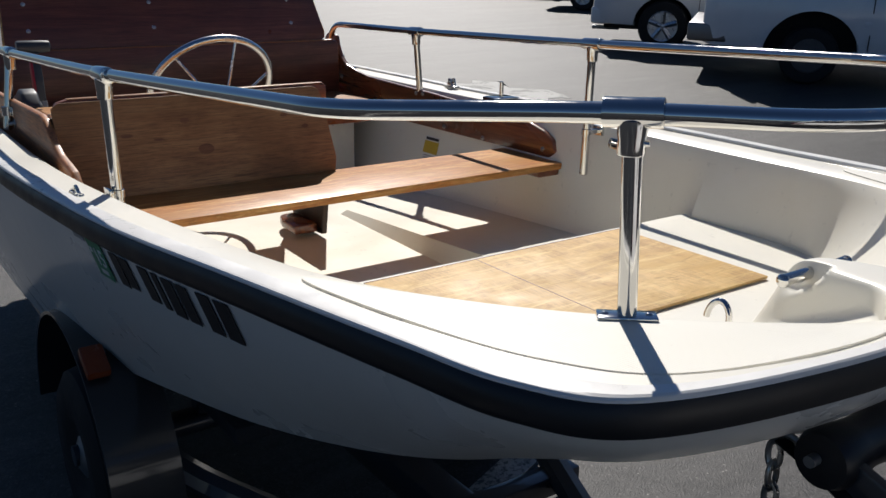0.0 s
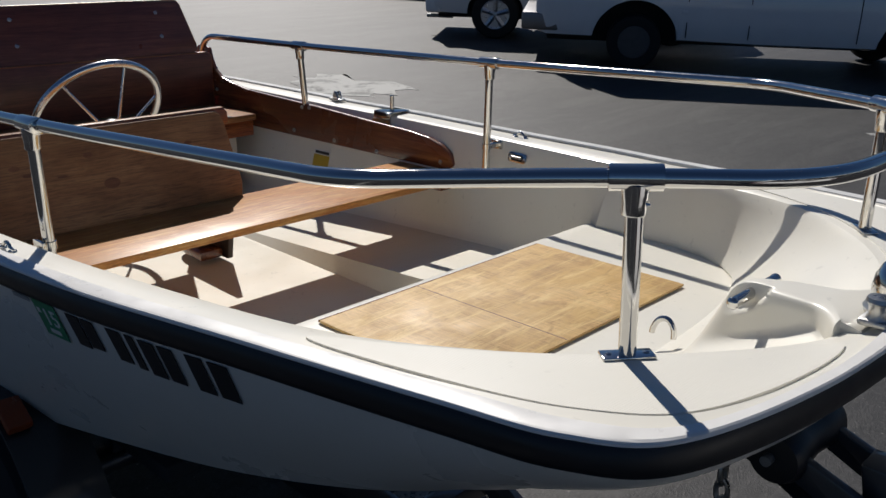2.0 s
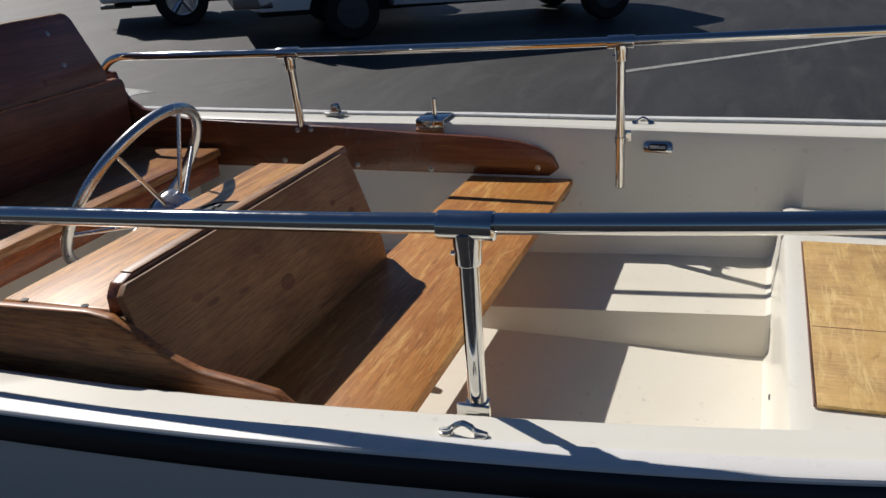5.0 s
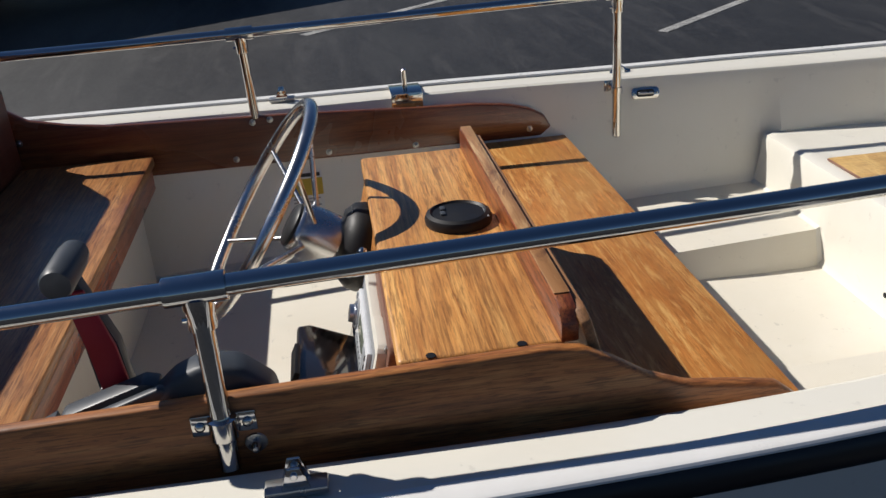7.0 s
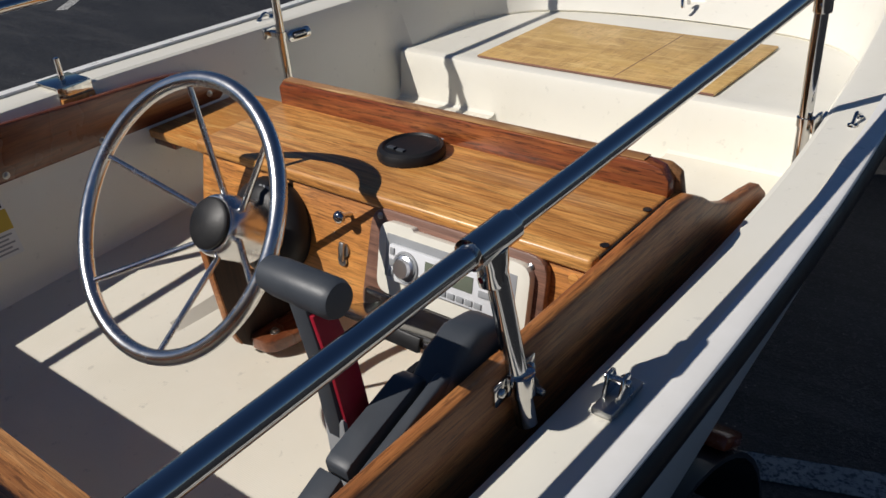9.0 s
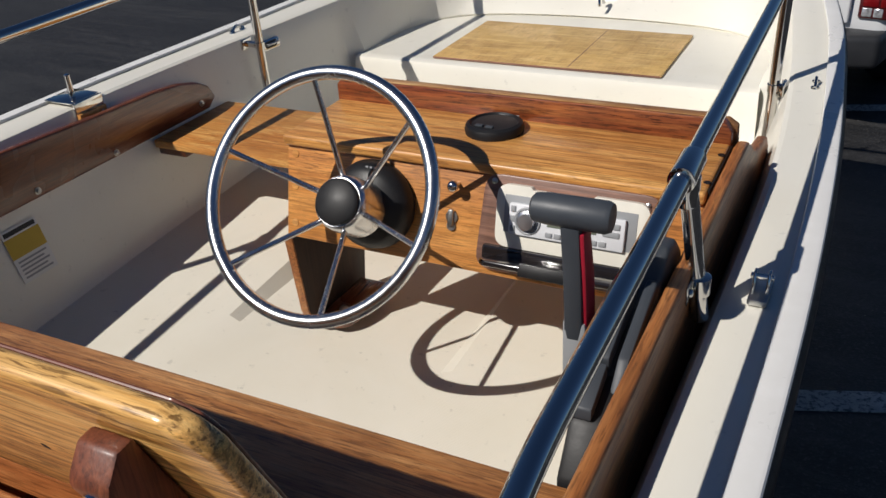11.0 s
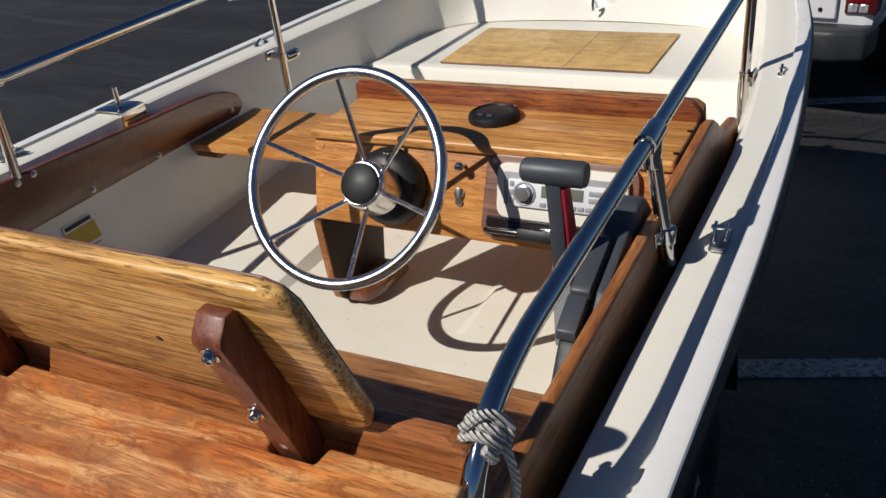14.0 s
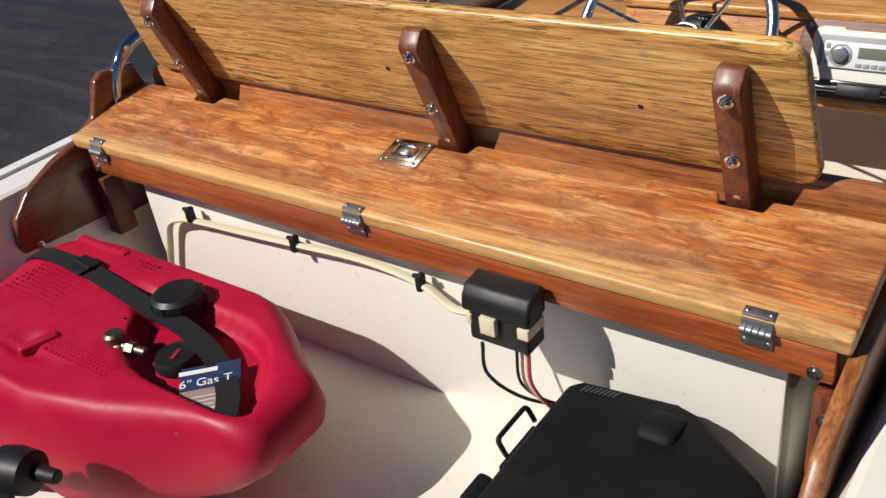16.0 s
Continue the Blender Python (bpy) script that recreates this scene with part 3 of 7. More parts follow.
# The bow bowl's mooring bitt in its boss, with a cross pin; the towing ring; drain.
SPINE = ((0.548, 3.668), (0.618, 3.704), (0.673, 3.731), (0.700, 3.743), (0.720, 3.755), (0.731, 3.769), (0.7370, 3.788), (0.7400, 3.814), (0.7418, 3.850), (0.7438, 3.920))
rib_rows = []
for z, tip in [(p.z, p.y) for p in spline([(0, y, z) for z, y in SPINE], 4)][::-1]:
    reach = min(3.955, 3.96 - (0.722 - z) * 2.1 + 0.03)
    steep = 500.0 + 500.0 * min(1.0, max(0.0, (z - 0.60) / 0.13))
    row = []
    for q in range(61):
        a = q / 30 - 1
        y = tip + (max(reach, tip + 0.004) - tip) * abs(a) ** 2.4
        x = math.copysign(((y - tip) / steep) ** (1 / 3) + 0.055 * max(0.0, (y - reach + 0.06) / 0.06) ** 2, a)
        p = Vector((x if abs(a) > 1e-6 else 0.0, y, z))
        for sx in (1, -1):  # the flat round each end of the pin
            c, n_ = Vector((0.019 * sx, 3.788, 0.719)), Vector((0.93 * sx, -0.22, 0.30)).normalized()
            d = (p - c).dot(n_)
            flat = p - c - n_ * d
            r = math.hypot(flat.dot(Vector((0, 0.77, 0.64))) / 0.050, flat.dot(n_.cross(Vector((0, 0.77, 0.64)))) / 0.026)
            if d > 0 and r < 1.0 and p.x * sx > 0:
                p -= n_ * d * min(1.0, (1.0 - r) * 5)
        row.append(p)
    ends = [Vector((q.x + math.copysign(0.012, q.x), q.y + 0.012, q.z - 0.06)) for q in (row[0], row[-1])]
    rib_rows.append([ends[0]] + row + [ends[1]])
for y, z in ((3.957, 0.7400), (3.985, 0.7330), (4.00, 0.720)):
    rib_rows.insert(0, [Vector((p.x, max(p.y, y), min(z, p.z) if p.y < y else p.z)) for p in rib_rows[0]])
part("boss", sheet(rib_rows), GEL, boat, "moulded rib that carries the bitt", 50)
part("bitt", add(cyl((-0.076, 3.788, 0.719), (0.082, 3.788, 0.719), 0.0095, None, 16, 0.003), ball((0.081, 3.788, 0.719), 0.0105, (0.7, 1, 1), 12), ball((-0.075, 3.788, 0.719), 0.0105, (0.7, 1, 1), 12)), CHROME, boat, "chrome mooring bar through the rib")
eye = [Vector((0.002 - 0.006 * math.sin(a), 3.628 + 0.022 * math.cos(a), 0.588 + 0.032 * math.sin(a))) for a in [math.pi * k / 16 for k in range(17)]]
part("towing_eye", tube(eye, 0.0055, 10), CHROME, boat, "chrome towing eye")
part("drain", add(lathe([(0.006, 0), (0.006, 0.002), (0.003, 0.003)], (0.012, 3.0125, 0.368), (0, -1, 0), 14)), BLACK, boat)

# Registration: lettering given as plain bars, partly tucked under the rub rail, and the green year sticker.


def on_side(y, down, off=0.002):
    """Place and tangents on the starboard topside, some way below the gunwale edge."""
    i = min(range(len(edge)), key=lambda k: abs(edge[k].y - y) + (10 if k > 9 * FINE else 0))
    e, c = edge[i], chine[i]
    top = up_by(e - (e - inner[i]) * 0.015, -0.045)
    along = (edge[i - 1] - edge[i + 1]).normalized()
    q = top.lerp(c, 0.25) + Vector((top.x - c.x, top.y - c.y, 0)) * 0.10
    downw = (q - top).normalized()
    normal = along.cross(downw)
    if normal.x < 0:
        normal = -normal
    p = top + downw * down
    p.y, p.x = p.y + (y - e.y), p.x + along.x / along.y * (y - e.y)
    return Matrix.Translation(p + normal * off) @ Matrix((-along, -downw, normal)).transposed().to_4x4()


for y, width, tall in ((2.936, 0.038, 0.068), (2.980, 0.036, 0.062), (3.054, 0.036, 0.068), (3.103, 0.020, 0.072), (3.136, 0.037, 0.074), (3.182, 0.035, 0.074), (3.245, 0.038, 0.076), (3.294, 0.042, 0.076)):
    part("registration_bar", moved(box(0, width, -tall, 0.0, -0.0004, 0.0006, 0.0), on_side(y, 0.013)), INK, boat, "plain black bar of lettering")
m = on_side(2.826, 0.009)
sticker = part("sticker", moved(box(0, 0.076, -0.078, 0.0, -0.0003, 0.0005, 0.0), m), GREEN, boat, "green year sticker")
part("numeral", words("15", 0.052, m @ Matrix.Translation((0.047, -0.034, 0.001))), WHITEINK, sticker)
part("bar", moved(box(0.020, 0.056, -0.070, -0.060, 0.0005, 0.0009, 0.0), m), WHITEINK, sticker)
part("bar", moved(box(0.006, 0.017, -0.028, -0.017, 0.0005, 0.0009, 0.0), m), WHITEINK, sticker)
part("tape_scrap", moved(box(-0.07, -0.012, -0.012, -0.002, -0.0003, 0.0005, 0.0), m), LIGHTGREY, boat)
m = Matrix.Translation((-0.679, 1.788, 0.490)) @ Matrix((Vector((0, 1, 0)), Vector((-0.26, 0, 0.966)), Vector((0.966, 0, 0.26)))).transposed().to_4x4()
plate = part("capacity_plate", moved(box(-0.045, 0.045, -0.06, 0.058, -0.0005, 0.0008, 0.0), m), WHITEINK, boat, "yellow and white capacity sticker")
part("band", moved(box(-0.045, 0.045, -0.005, 0.04, 0.0008, 0.0014, 0.0), m), YELLOW, plate)
for k in range(5):
    part("bar", moved(box(-0.036, 0.036 - 0.01 * (k % 2), -0.016 - 0.009 * k, -0.012 - 0.009 * k, 0.0008, 0.0013, 0.0), m), LIGHTGREY, plate)
part("bar", moved(box(-0.04, 0.04, 0.044, 0.054, 0.0008, 0.0013, 0.0), m), INK, plate)

# ---- hatch board on the fore platform ----
hatch = thing("hatch_board", (0, 3.25, 0.5475), "faded varnished plywood hatch board lying on the bow platform", "hatch board")
part("panel", prism([(-0.354, 3.066), (0.345, 3.068), (0.342, 3.473), (-0.353, 3.476)], 0.5475, 0.5535, "z", 0.0015), PLY, hatch)
part("joint", moved(box(-0.0012, 0.0012, 3.070, 3.471, 0.5532, 0.5538, 0.0), Matrix.Translation((0.075, 0, 0))), WALNUT, hatch, "dark seam across the board")
part("aft_edge", box(-0.353, 0.344, 3.0628, 3.0655, 0.5477, 0.5530, 0.0008), WALNUT, hatch, "dark worn edge of the plywood")

# ---- the rail ----
rail = thing("bow_rail", (0, 2.6, 0.93), "polished stainless steel hand rail round the open boat", "hand rail")
R = 0.0125
pts = [(0.704, 1.058, 0.69), (0.700, 1.054, 0.886), (0.696, 1.722, 0.904), (0.688, 2.656, 0.931), (0.645, 3.50, 0.967), (0.425, 3.803, 0.985), (0.26, 3.975, 0.982), (0, 3.984, 0.983)]
port = [(-0.700, 0.985, 0.69), (-0.692, 1.0, 0.915), (-0.688, 1.678, 0.920), (-0.660, 2.628, 0.940), (-0.640, 3.49, 0.966), (-0.416, 3.815, 0.980), (-0.26, 3.975, 0.982)]
bend = [(0.704, 1.050, 0.69), (0.702, 1.056, 0.812), (0.700, 1.118, 0.868), (0.699, 1.210, 0.888)]
full = bend + pts[2:] + port[::-1]
rad = [0.06, 0.04, 0.04, 0.3, 0.3, 0.07, 0.12, 0.14, 0.2, 0.14, 0.12, 0.07, 0.3, 0.3, 0.16]
part("top_rail", tube(rounded(full, rad, 8), R, 14), CHROME, rail)


def tee(at, along, down):
    at, along, down = Vector(at), Vector(along).normalized(), Vector(down).normalized()
    prof = [(0.0128, -0.034), (0.0168, -0.033), (0.0172, -0.03), (0.0168, 0.0), (0.0172, 0.03), (0.0168, 0.033), (0.0128, 0.034)]
    neck = [(0.0172, 0.008), (0.0168, 0.024), (0.0155, 0.03), (0.0158, 0.045), (0.0150, 0.047), (0.0120, 0.0475)]
    return add(lathe(prof, at, along, 18), lathe(neck, at, down, 18), cyl(at + down * 0.034 + along * 0.013, at + down * 0.034 + along * 0.020, 0.0035, None, 8))


def clamp(at, side, wood=False):
    """A strap round the post with two ears, fixed sideways."""
    at = Vector(at)
    bm = lathe([(0.0133, -0.013), (0.0160, -0.012), (0.0160, 0.012), (0.0133, 0.013)], at, (0, 0, 1), 18)
    for s in (-1, 1):
        bm = add(bm, box(at.x - 0.002 + side * 0.008, at.x + 0.002 + side * 0.008, at.y + (0.012 if s > 0 else -0.036), at.y + (0.036 if s > 0 else -0.012), at.z - 0.013, at.z + 0.013, 0.0015),
                 ball((at.x + side * 0.004, at.y + s * 0.026, at.z), 0.0060, (0.6, 1, 1), 10))
    return bm


for s, a1, a2, a0 in ((1, pts[3], pts[2], pts[5]), (-1, port[3], port[2], port[5])):
    (x1, y1, z1), (x2, y2, z2), (x0, y0, z0) = a1, a2, a0
    post = part("post", cyl((x1, y1, z1), (x1 - s * 0.008, y1, 0.565), 0.0118, None, 14, 0.003), CHROME, rail)
    part("tee", tee((x1, y1, z1), (s * 0.012, -0.96, -0.022), (0, 0, -1)), CHROME, post)
    part("bracket", add(lathe([(0.012, -0.009), (0.0146, -0.008), (0.0146, 0.008), (0.012, 0.009)], (x1 - s * 0.005, y1, 0.692), (0, 0, 1), 18),
                        box(min(x1 + s * 0.004, s * 0.707), max(x1 + s * 0.004, s * 0.707), y1 - 0.008, y1 + 0.010, 0.685, 0.699, 0.002), box(min(s * 0.699, s * 0.706), max(s * 0.699, s * 0.706), y1 - 0.02, y1 + 0.022, 0.678, 0.706, 0.002)), CHROME, post)
    zlow = 0.69 if s > 0 else 0.70
    post = part("post", cyl((x2, y2, z2), (0.7265 if s > 0 else -0.702, y2 + 0.006, zlow), 0.0118, None, 14, 0.003), CHROME, rail)
    part("tee", tee((x2, y2, z2), (s * 0.012, -0.96, -0.022), (s * 0.03, 0.02, -1)), CHROME, post)
    if s > 0:
        part("bracket", clamp((0.7205, y2 + 0.005, 0.744), -0.9), CHROME, post)
    post = part("post", cyl((x0, y0, z0), (s * 0.409, y0 - 0.002, 0.742), 0.0118, None, 14, 0.002), CHROME, rail)
    part("tee", tee((x0, y0, z0), (s * -0.6, 0.8, 0.03), (0, 0.0, -1)), CHROME, post)
    ax = Matrix.Translation((s * 0.409, y0 - 0.002, 0.7405)) @ Matrix.Rotation(radians(s * -39), 4, "Z")
    part("flange", add(moved(box(-0.036, 0.036, -0.014, 0.014, 0.0, 0.005, 0.002), ax), moved(ball((0.026, 0, 0.005), 0.005, (1, 1, 0.5), 10), ax), moved(ball((-0.026, 0, 0.005), 0.005, (1, 1, 0.5), 10), ax)), CHROME, post)
part("clip", add(lathe([(0.0135, -0.02), (0.0175, -0.018), (0.0175, 0.018), (0.0135, 0.02)], (0, 3.984, 0.983), (1, 0, 0), 16), box(-0.012, 0.012, 3.976, 3.992, 0.99, 1.02, 0.003)), BLACK, rail, "black plastic clip on the rail")
part("antenna", cyl((0, 3.984, 1.015), (0.002, 3.986, 1.55), 0.0032, 0.0018, 8), BLACK, rail, "thin black whip standing on the clip")

# ---- rope tied round the stern end of the rail ----
rope = thing("rope", (0.71, 1.02, 0.86), "white braided nylon rope knotted round the rail end", "rope")
axr = Vector((0, 0.90, 0.40)).normalized()
ur, vr, _ = basis(axr)
kc = Vector((0.700, 1.100, 0.848))
coil = [kc + axr * (0.0017 * a - 0.020) + (ur * math.cos(a) + vr * math.sin(a)) * 0.0178 for a in [k * 0.4 for k in range(58)]]
part("knot", tube(coil, 0.0052, 8), ROPE, rope)
part("hitch", tube(spline([kc + Vector((-0.014, -0.018, 0.016)), kc + Vector((0.006, 0.0, 0.026)), kc + Vector((0.022, 0.014, 0.006)), kc + Vector((0.020, 0.004, -0.016))], 6), 0.0052, 8), ROPE, rope)
part("tail", tube(spline([kc + Vector((0.020, 0.004, -0.014)), (0.724, 1.105, 0.82), (0.727, 1.108, 0.79), (0.724, 1.106, 0.762)], 6), 0.0050, 8), ROPE, rope)

# ---- deck fittings ----


def wing_cleat(x, y, z, turn):
    c = thing("cleat", (x, y, z), "small chrome cleat screwed to the gunwale", "cleat", "gunwale cleats")
    m = Matrix.Translation((x, y, z)) @ Matrix.Rotation(radians(turn), 4, "Z") @ Matrix.Scale(0.74, 4)
    arch = [Vector((0.024 * math.cos(a) * 0.55, 0, 0.004 + 0.015 * math.sin(a))) for a in [math.pi * k / 12 for k in range(13)]]
    part("body", moved(add(tube(spline([(-0.038, 0, 0.004), (-0.02, 0, 0.009), (-0.012, 0, 0.016), (0, 0, 0.021), (0.012, 0, 0.016), (0.02, 0, 0.009), (0.038, 0, 0.004)], 4), 0.0048, 8),
                           lathe([(0.012, 0), (0.011, 0.004), (0.006, 0.006)], (-0.028, 0, 0), (0, 0, 1), 14), lathe([(0.012, 0), (0.011, 0.004), (0.006, 0.006)], (0.028, 0, 0), (0, 0, 1), 14)), m), CHROME, c)
    part("screw", moved(ball((-0.028, 0, 0.006), 0.0045, (1, 1, 0.5), 8), m), STEEL, c)
    part("screw", moved(ball((0.028, 0, 0.006), 0.0045, (1, 1, 0.5), 8), m), STEEL, c)


wing_cleat(0.764, 2.664, 0.703, 93)
wing_cleat(-0.762, 2.672, 0.711, 87)


def chock(x, y, z, name="stay_clip"):
    c = thing(name, (x, y, z), "stainless rail stay clip bolted to the gunwale", "clip", "stay clips")
    part("base", box(x - 0.013, x + 0.013, y - 0.034, y + 0.034, z, z + 0.010, 0.003), STEEL, c)
    for s in (-1, 1):
        part("arm", prism([(y - 0.016, z + 0.008), (y + 0.016, z + 0.008), (y + 0.007, z + 0.036), (y - 0.007, z + 0.036)], x + s * 0.009 - 0.0022, x + s * 0.009 + 0.0022, "x", 0.001), CHROME, c)
    part("pin", cyl((x - 0.015, y, z + 0.028), (x + 0.015, y, z + 0.028), 0.0042, None, 12, 0.001), CHROME, c)


chock(0.790, 1.803, 0.699)
chock(-0.800, 1.752, 0.715)
pad = thing("pad_eye", (0.775, 1.058, 0.699), "small chrome pad eye on the aft gunwale", "pad eye")
part("base", lathe([(0.013, 0), (0.012, 0.003), (0.007, 0.005)], (0.775, 1.058, 0.699), (0, 0, 1), 18), CHROME, pad)
part("loop", tube(spline([(0.775, 1.046, 0.702), (0.775, 1.048, 0.715), (0.775, 1.058, 0.723), (0.775, 1.068, 0.715), (0.775, 1.070, 0.702)], 5), 0.0036, 8), CHROME, pad)


def oarlock(x, y, z):
    s = 1 if x > 0 else -1
    o = thing("oarlock_socket", (x, y, z), "chrome oarlock socket folded over the gunwale", "oarlock socket", "oarlock sockets")
    part("plate", add(box(x - 0.045, x + 0.04, y - 0.042, y + 0.042, z, z + 0.005, 0.002), box(x - s * 0.046 - 0.003, x - s * 0.046 + 0.003, y - 0.042, y + 0.042, z - 0.045, z + 0.004, 0.002)), CHROME, o)
    part("pin", cyl((x, y, z), (x, y, z + 0.056), 0.0075, 0.0068, 14, 0.002), CHROME, o)
    part("block", box(x - s * 0.052 - 0.006, x - s * 0.052 + 0.006, y - 0.040, y + 0.040, z - 0.062, z - 0.022, 0.002), THWARTW, o, "varnished backing block")
    for k in (-1, 1):
        part("screw", ball((x - s * 0.059, y + k * 0.026, z - 0.035), 0.005, (0.6, 1, 1), 8), STEEL, o)


oarlock(-0.776, 2.080, 0.718)
oarlock(-0.735, 1.035, 0.728)
for s in (-1, 1):
    pe = thing("recessed_cleat", (s * 0.694, 2.72, 0.665), "oval chrome cleat recessed in the inner side", "cleat", "recessed cleats")
    nx = Vector((-s * 0.968, -0.09, 0.235)).normalized()
    ay = Vector((-s * 0.09, 1, 0)).normalized()
    at = Matrix.Translation((s * 0.693, 2.72, 0.665)) @ Matrix((ay, nx.cross(ay), nx)).transposed().to_4x4()
    ov = soft([(-0.038, -0.015), (0.038, -0.015), (0.038, 0.015), (-0.038, 0.015)], 0.0148, 8)
    part("plate", moved(prism(ov, -0.006, 0.005, "z", 0.002), at), CHROME, pe)
    part("recess", moved(prism(soft([(-0.024, -0.0095), (0.024, -0.0095), (0.024, 0.0095), (-0.024, 0.0095)], 0.009, 6), 0.0048, 0.0056, "z"), at), BLACK, pe)
    part("bar", moved(cyl((-0.020, 0, 0.008), (0.020, 0, 0.008), 0.0042, None, 10, 0.001), at), STEEL, pe)
    for k in (-1, 1):
        part("screw", moved(ball((k * 0.031, 0, 0.005), 0.0038, (1, 1, 0.5), 8), at), STEEL, pe)

# ---- bow light ----
bl = thing("bow_light", (0, 4.0, 0.742), "chrome domed bow light flanked by two chocks", "boat light")
part("base", add(lathe([(0.040, 0), (0.042, 0.006), (0.036, 0.014), (0.034, 0.02)], (0, 3.998, 0.742), (0, 0, 1), 24), box(-0.085, 0.085, 3.975, 4.02, 0.7405, 0.752, 0.005)), STEEL, bl)
part("dome", lathe([(0.032, 0.0), (0.034, 0.014), (0.031, 0.034), (0.022, 0.052), (0.010, 0.061), (0.0, 0.063)], (0, 3.998, 0.764), (0, 0, 1), 24), CHROME, bl)
for s in (-1, 1):
    part("bow_chock", lathe([(0.017, 0), (0.013, 0.008), (0.014, 0.022), (0.019, 0.028), (0.017, 0.034), (0.0, 0.036)], (s * 0.068, 3.998, 0.750), (0, 0, 1), 16), STEEL, bl)
# ---- thwart ----
thw = thing("thwart", (0, 2.34, 0.575), "varnished plank bench across the boat before the console", "bench")
part("plank", box(-0.690, 0.66, 2.208, 2.497, 0.553, 0.574, 0.004), THWARTW, thw)
for s in (-1, 1):
    part("cleat", box(min(s * 0.60, s * 0.685), max(s * 0.60, s * 0.685), 2.214, 2.49, 0.535, 0.5525, 0.004), MAHOGY, thw, "dark wooden ledge under the plank end")

# ---- side boards ----


def side_board(s, top, x, material, label):
    b = thing("side_board", (s * x, 1.6, 0.6), label, "board", "side boards")
    low = [(y, z) for y, z in ((2.43, 0.576), (1.3, 0.578), (0.92, 0.585), (0.80, 0.566), (0.73, 0.572), (0.705, 0.60))]
    part("panel", prism(top + low, s * x - 0.010, s * x + 0.010, "x", 0.006, 3), material, b)
    return b


ptop = [(0.70, 0.64), (0.715, 0.685), (0.755, 0.725), (0.82, 0.755), (0.88, 0.772), (0.93, 0.80), (0.955, 0.862), (0.975, 0.875), (1.05, 0.868), (1.06, 0.83), (1.085, 0.785), (1.13, 0.755), (1.22, 0.735), (1.32, 0.722), (1.5, 0.715), (1.77, 0.706),
        (2.07, 0.690), (2.25, 0.683), (2.34, 0.673), (2.40, 0.657), (2.44, 0.635), (2.46, 0.60)]
pb = side_board(-1, ptop, 0.702, MAHOGY, "glossy dark mahogany board along the port side")
for y, z in ((2.40, 0.60), (2.09, 0.588), (1.86, 0.594), (1.675, 0.694), (1.72, 0.697), (1.62, 0.60), (1.32, 0.62), (1.10, 0.70), (0.74, 0.62)):
    part("bolt", add(lathe([(0.0085, 0), (0.0085, 0.0015), (0.0055, 0.0018), (0.0055, 0.0055), (0.003, 0.007)], (-0.692, y, z), (1, 0, 0), 10)), STEEL, pb)
stop = [(0.70, 0.64), (0.715, 0.685), (0.755, 0.725), (0.82, 0.752), (0.88, 0.765), (1.2, 0.768), (1.5, 0.770), (1.9, 0.778), (2.10, 0.782), (2.14, 0.776), (2.18, 0.755), (2.22, 0.728), (2.27, 0.708), (2.34, 0.698), (2.385, 0.69), (2.415, 0.665), (2.43, 0.63)]
sb = side_board(1, stop, 0.702, SIDEWOOD, "worn varnished wooden board along the starboard side")
part("washer", lathe([(0.013, 0), (0.012, 0.002), (0.006, 0.0025), (0.006, 0.009), (0.0035, 0.016), (0.0, 0.017)], (0.712, 1.758, 0.712), (1, 0, 0), 16), STEEL, sb)
part("bolt", lathe([(0.0085, 0), (0.0085, 0.0015), (0.0055, 0.0018), (0.0055, 0.0055)], (0.692, 1.9, 0.70), (-1, 0, 0), 10), STEEL, sb)

# ---- console ----
FIDDLE = wood("worn_red_brown_fiddle_wood", (0.15, 0.032, 0.011), (0.31, 0.085, 0.025), (0.45, 0.17, 0.05), "x", 0.3, 0.5, 0.5, 22, 4.0, (0, 0, 0), 0.4, 0.8)
FRAME[0] = BOAT @ Matrix.Translation((0.003, 0.004, 0.006))
con = thing("console", (0.31, 2.03, 0.42), "varnished teak steering console with a stereo and a flush gauge", "console")
X0, X1 = -0.072, 0.682
tilt = Matrix(((1, 0, 0, 0), (0, 0.249, -0.968, 1.932), (0, 0.968, 0.249, 0.752), (0, 0, 0, 1)))  # x, up the dash, out of the dash


def on_dash(bm):
    return moved(bm, tilt)


lid = part("lid", box(X0, X1, 1.922, 2.122, 0.748, 0.769, 0.006, 3), TEAK, con, "oiled teak lid with worn grain")
part("fiddle", prism([(X0, 0.766), (X0, 0.800), (X0 + 0.012, 0.812), (X1 - 0.035, 0.812), (X1 - 0.012, 0.806), (X1, 0.79), (X1, 0.766)], 2.116, 2.138, "y", 0.003), FIDDLE, con, "red wooden fiddle along the forward edge")
# Lighter wood along the fiddle's top than on its faces.
part("fiddle_top", box(X0 + 0.012, X1 - 0.036, 2.117, 2.137, 0.8122, 0.8140, 0.0008), LIPWOOD, con, "pale strip along the top of the fiddle")
for y in (1.962, 2.070):
    part("dowel_hole", lathe([(0.006, 0), (0.006, 0.0008), (0.0, 0.0009)], (0.6765, y, 0.769), (0, 0, 1), 10), BLACK, con)
part("edge_plate", box(X1 + 0.0005, X1 + 0.003, 1.94, 2.12, 0.751, 0.767, 0.0008), BLACK, con, "dark worn end grain of the lid")
part("dash", on_dash(box(X0 + 0.004, X1 - 0.008, -0.178, 0.0, -0.016, 0.0, 0.003)), DASH, con, "honey-coloured varnished dash board")
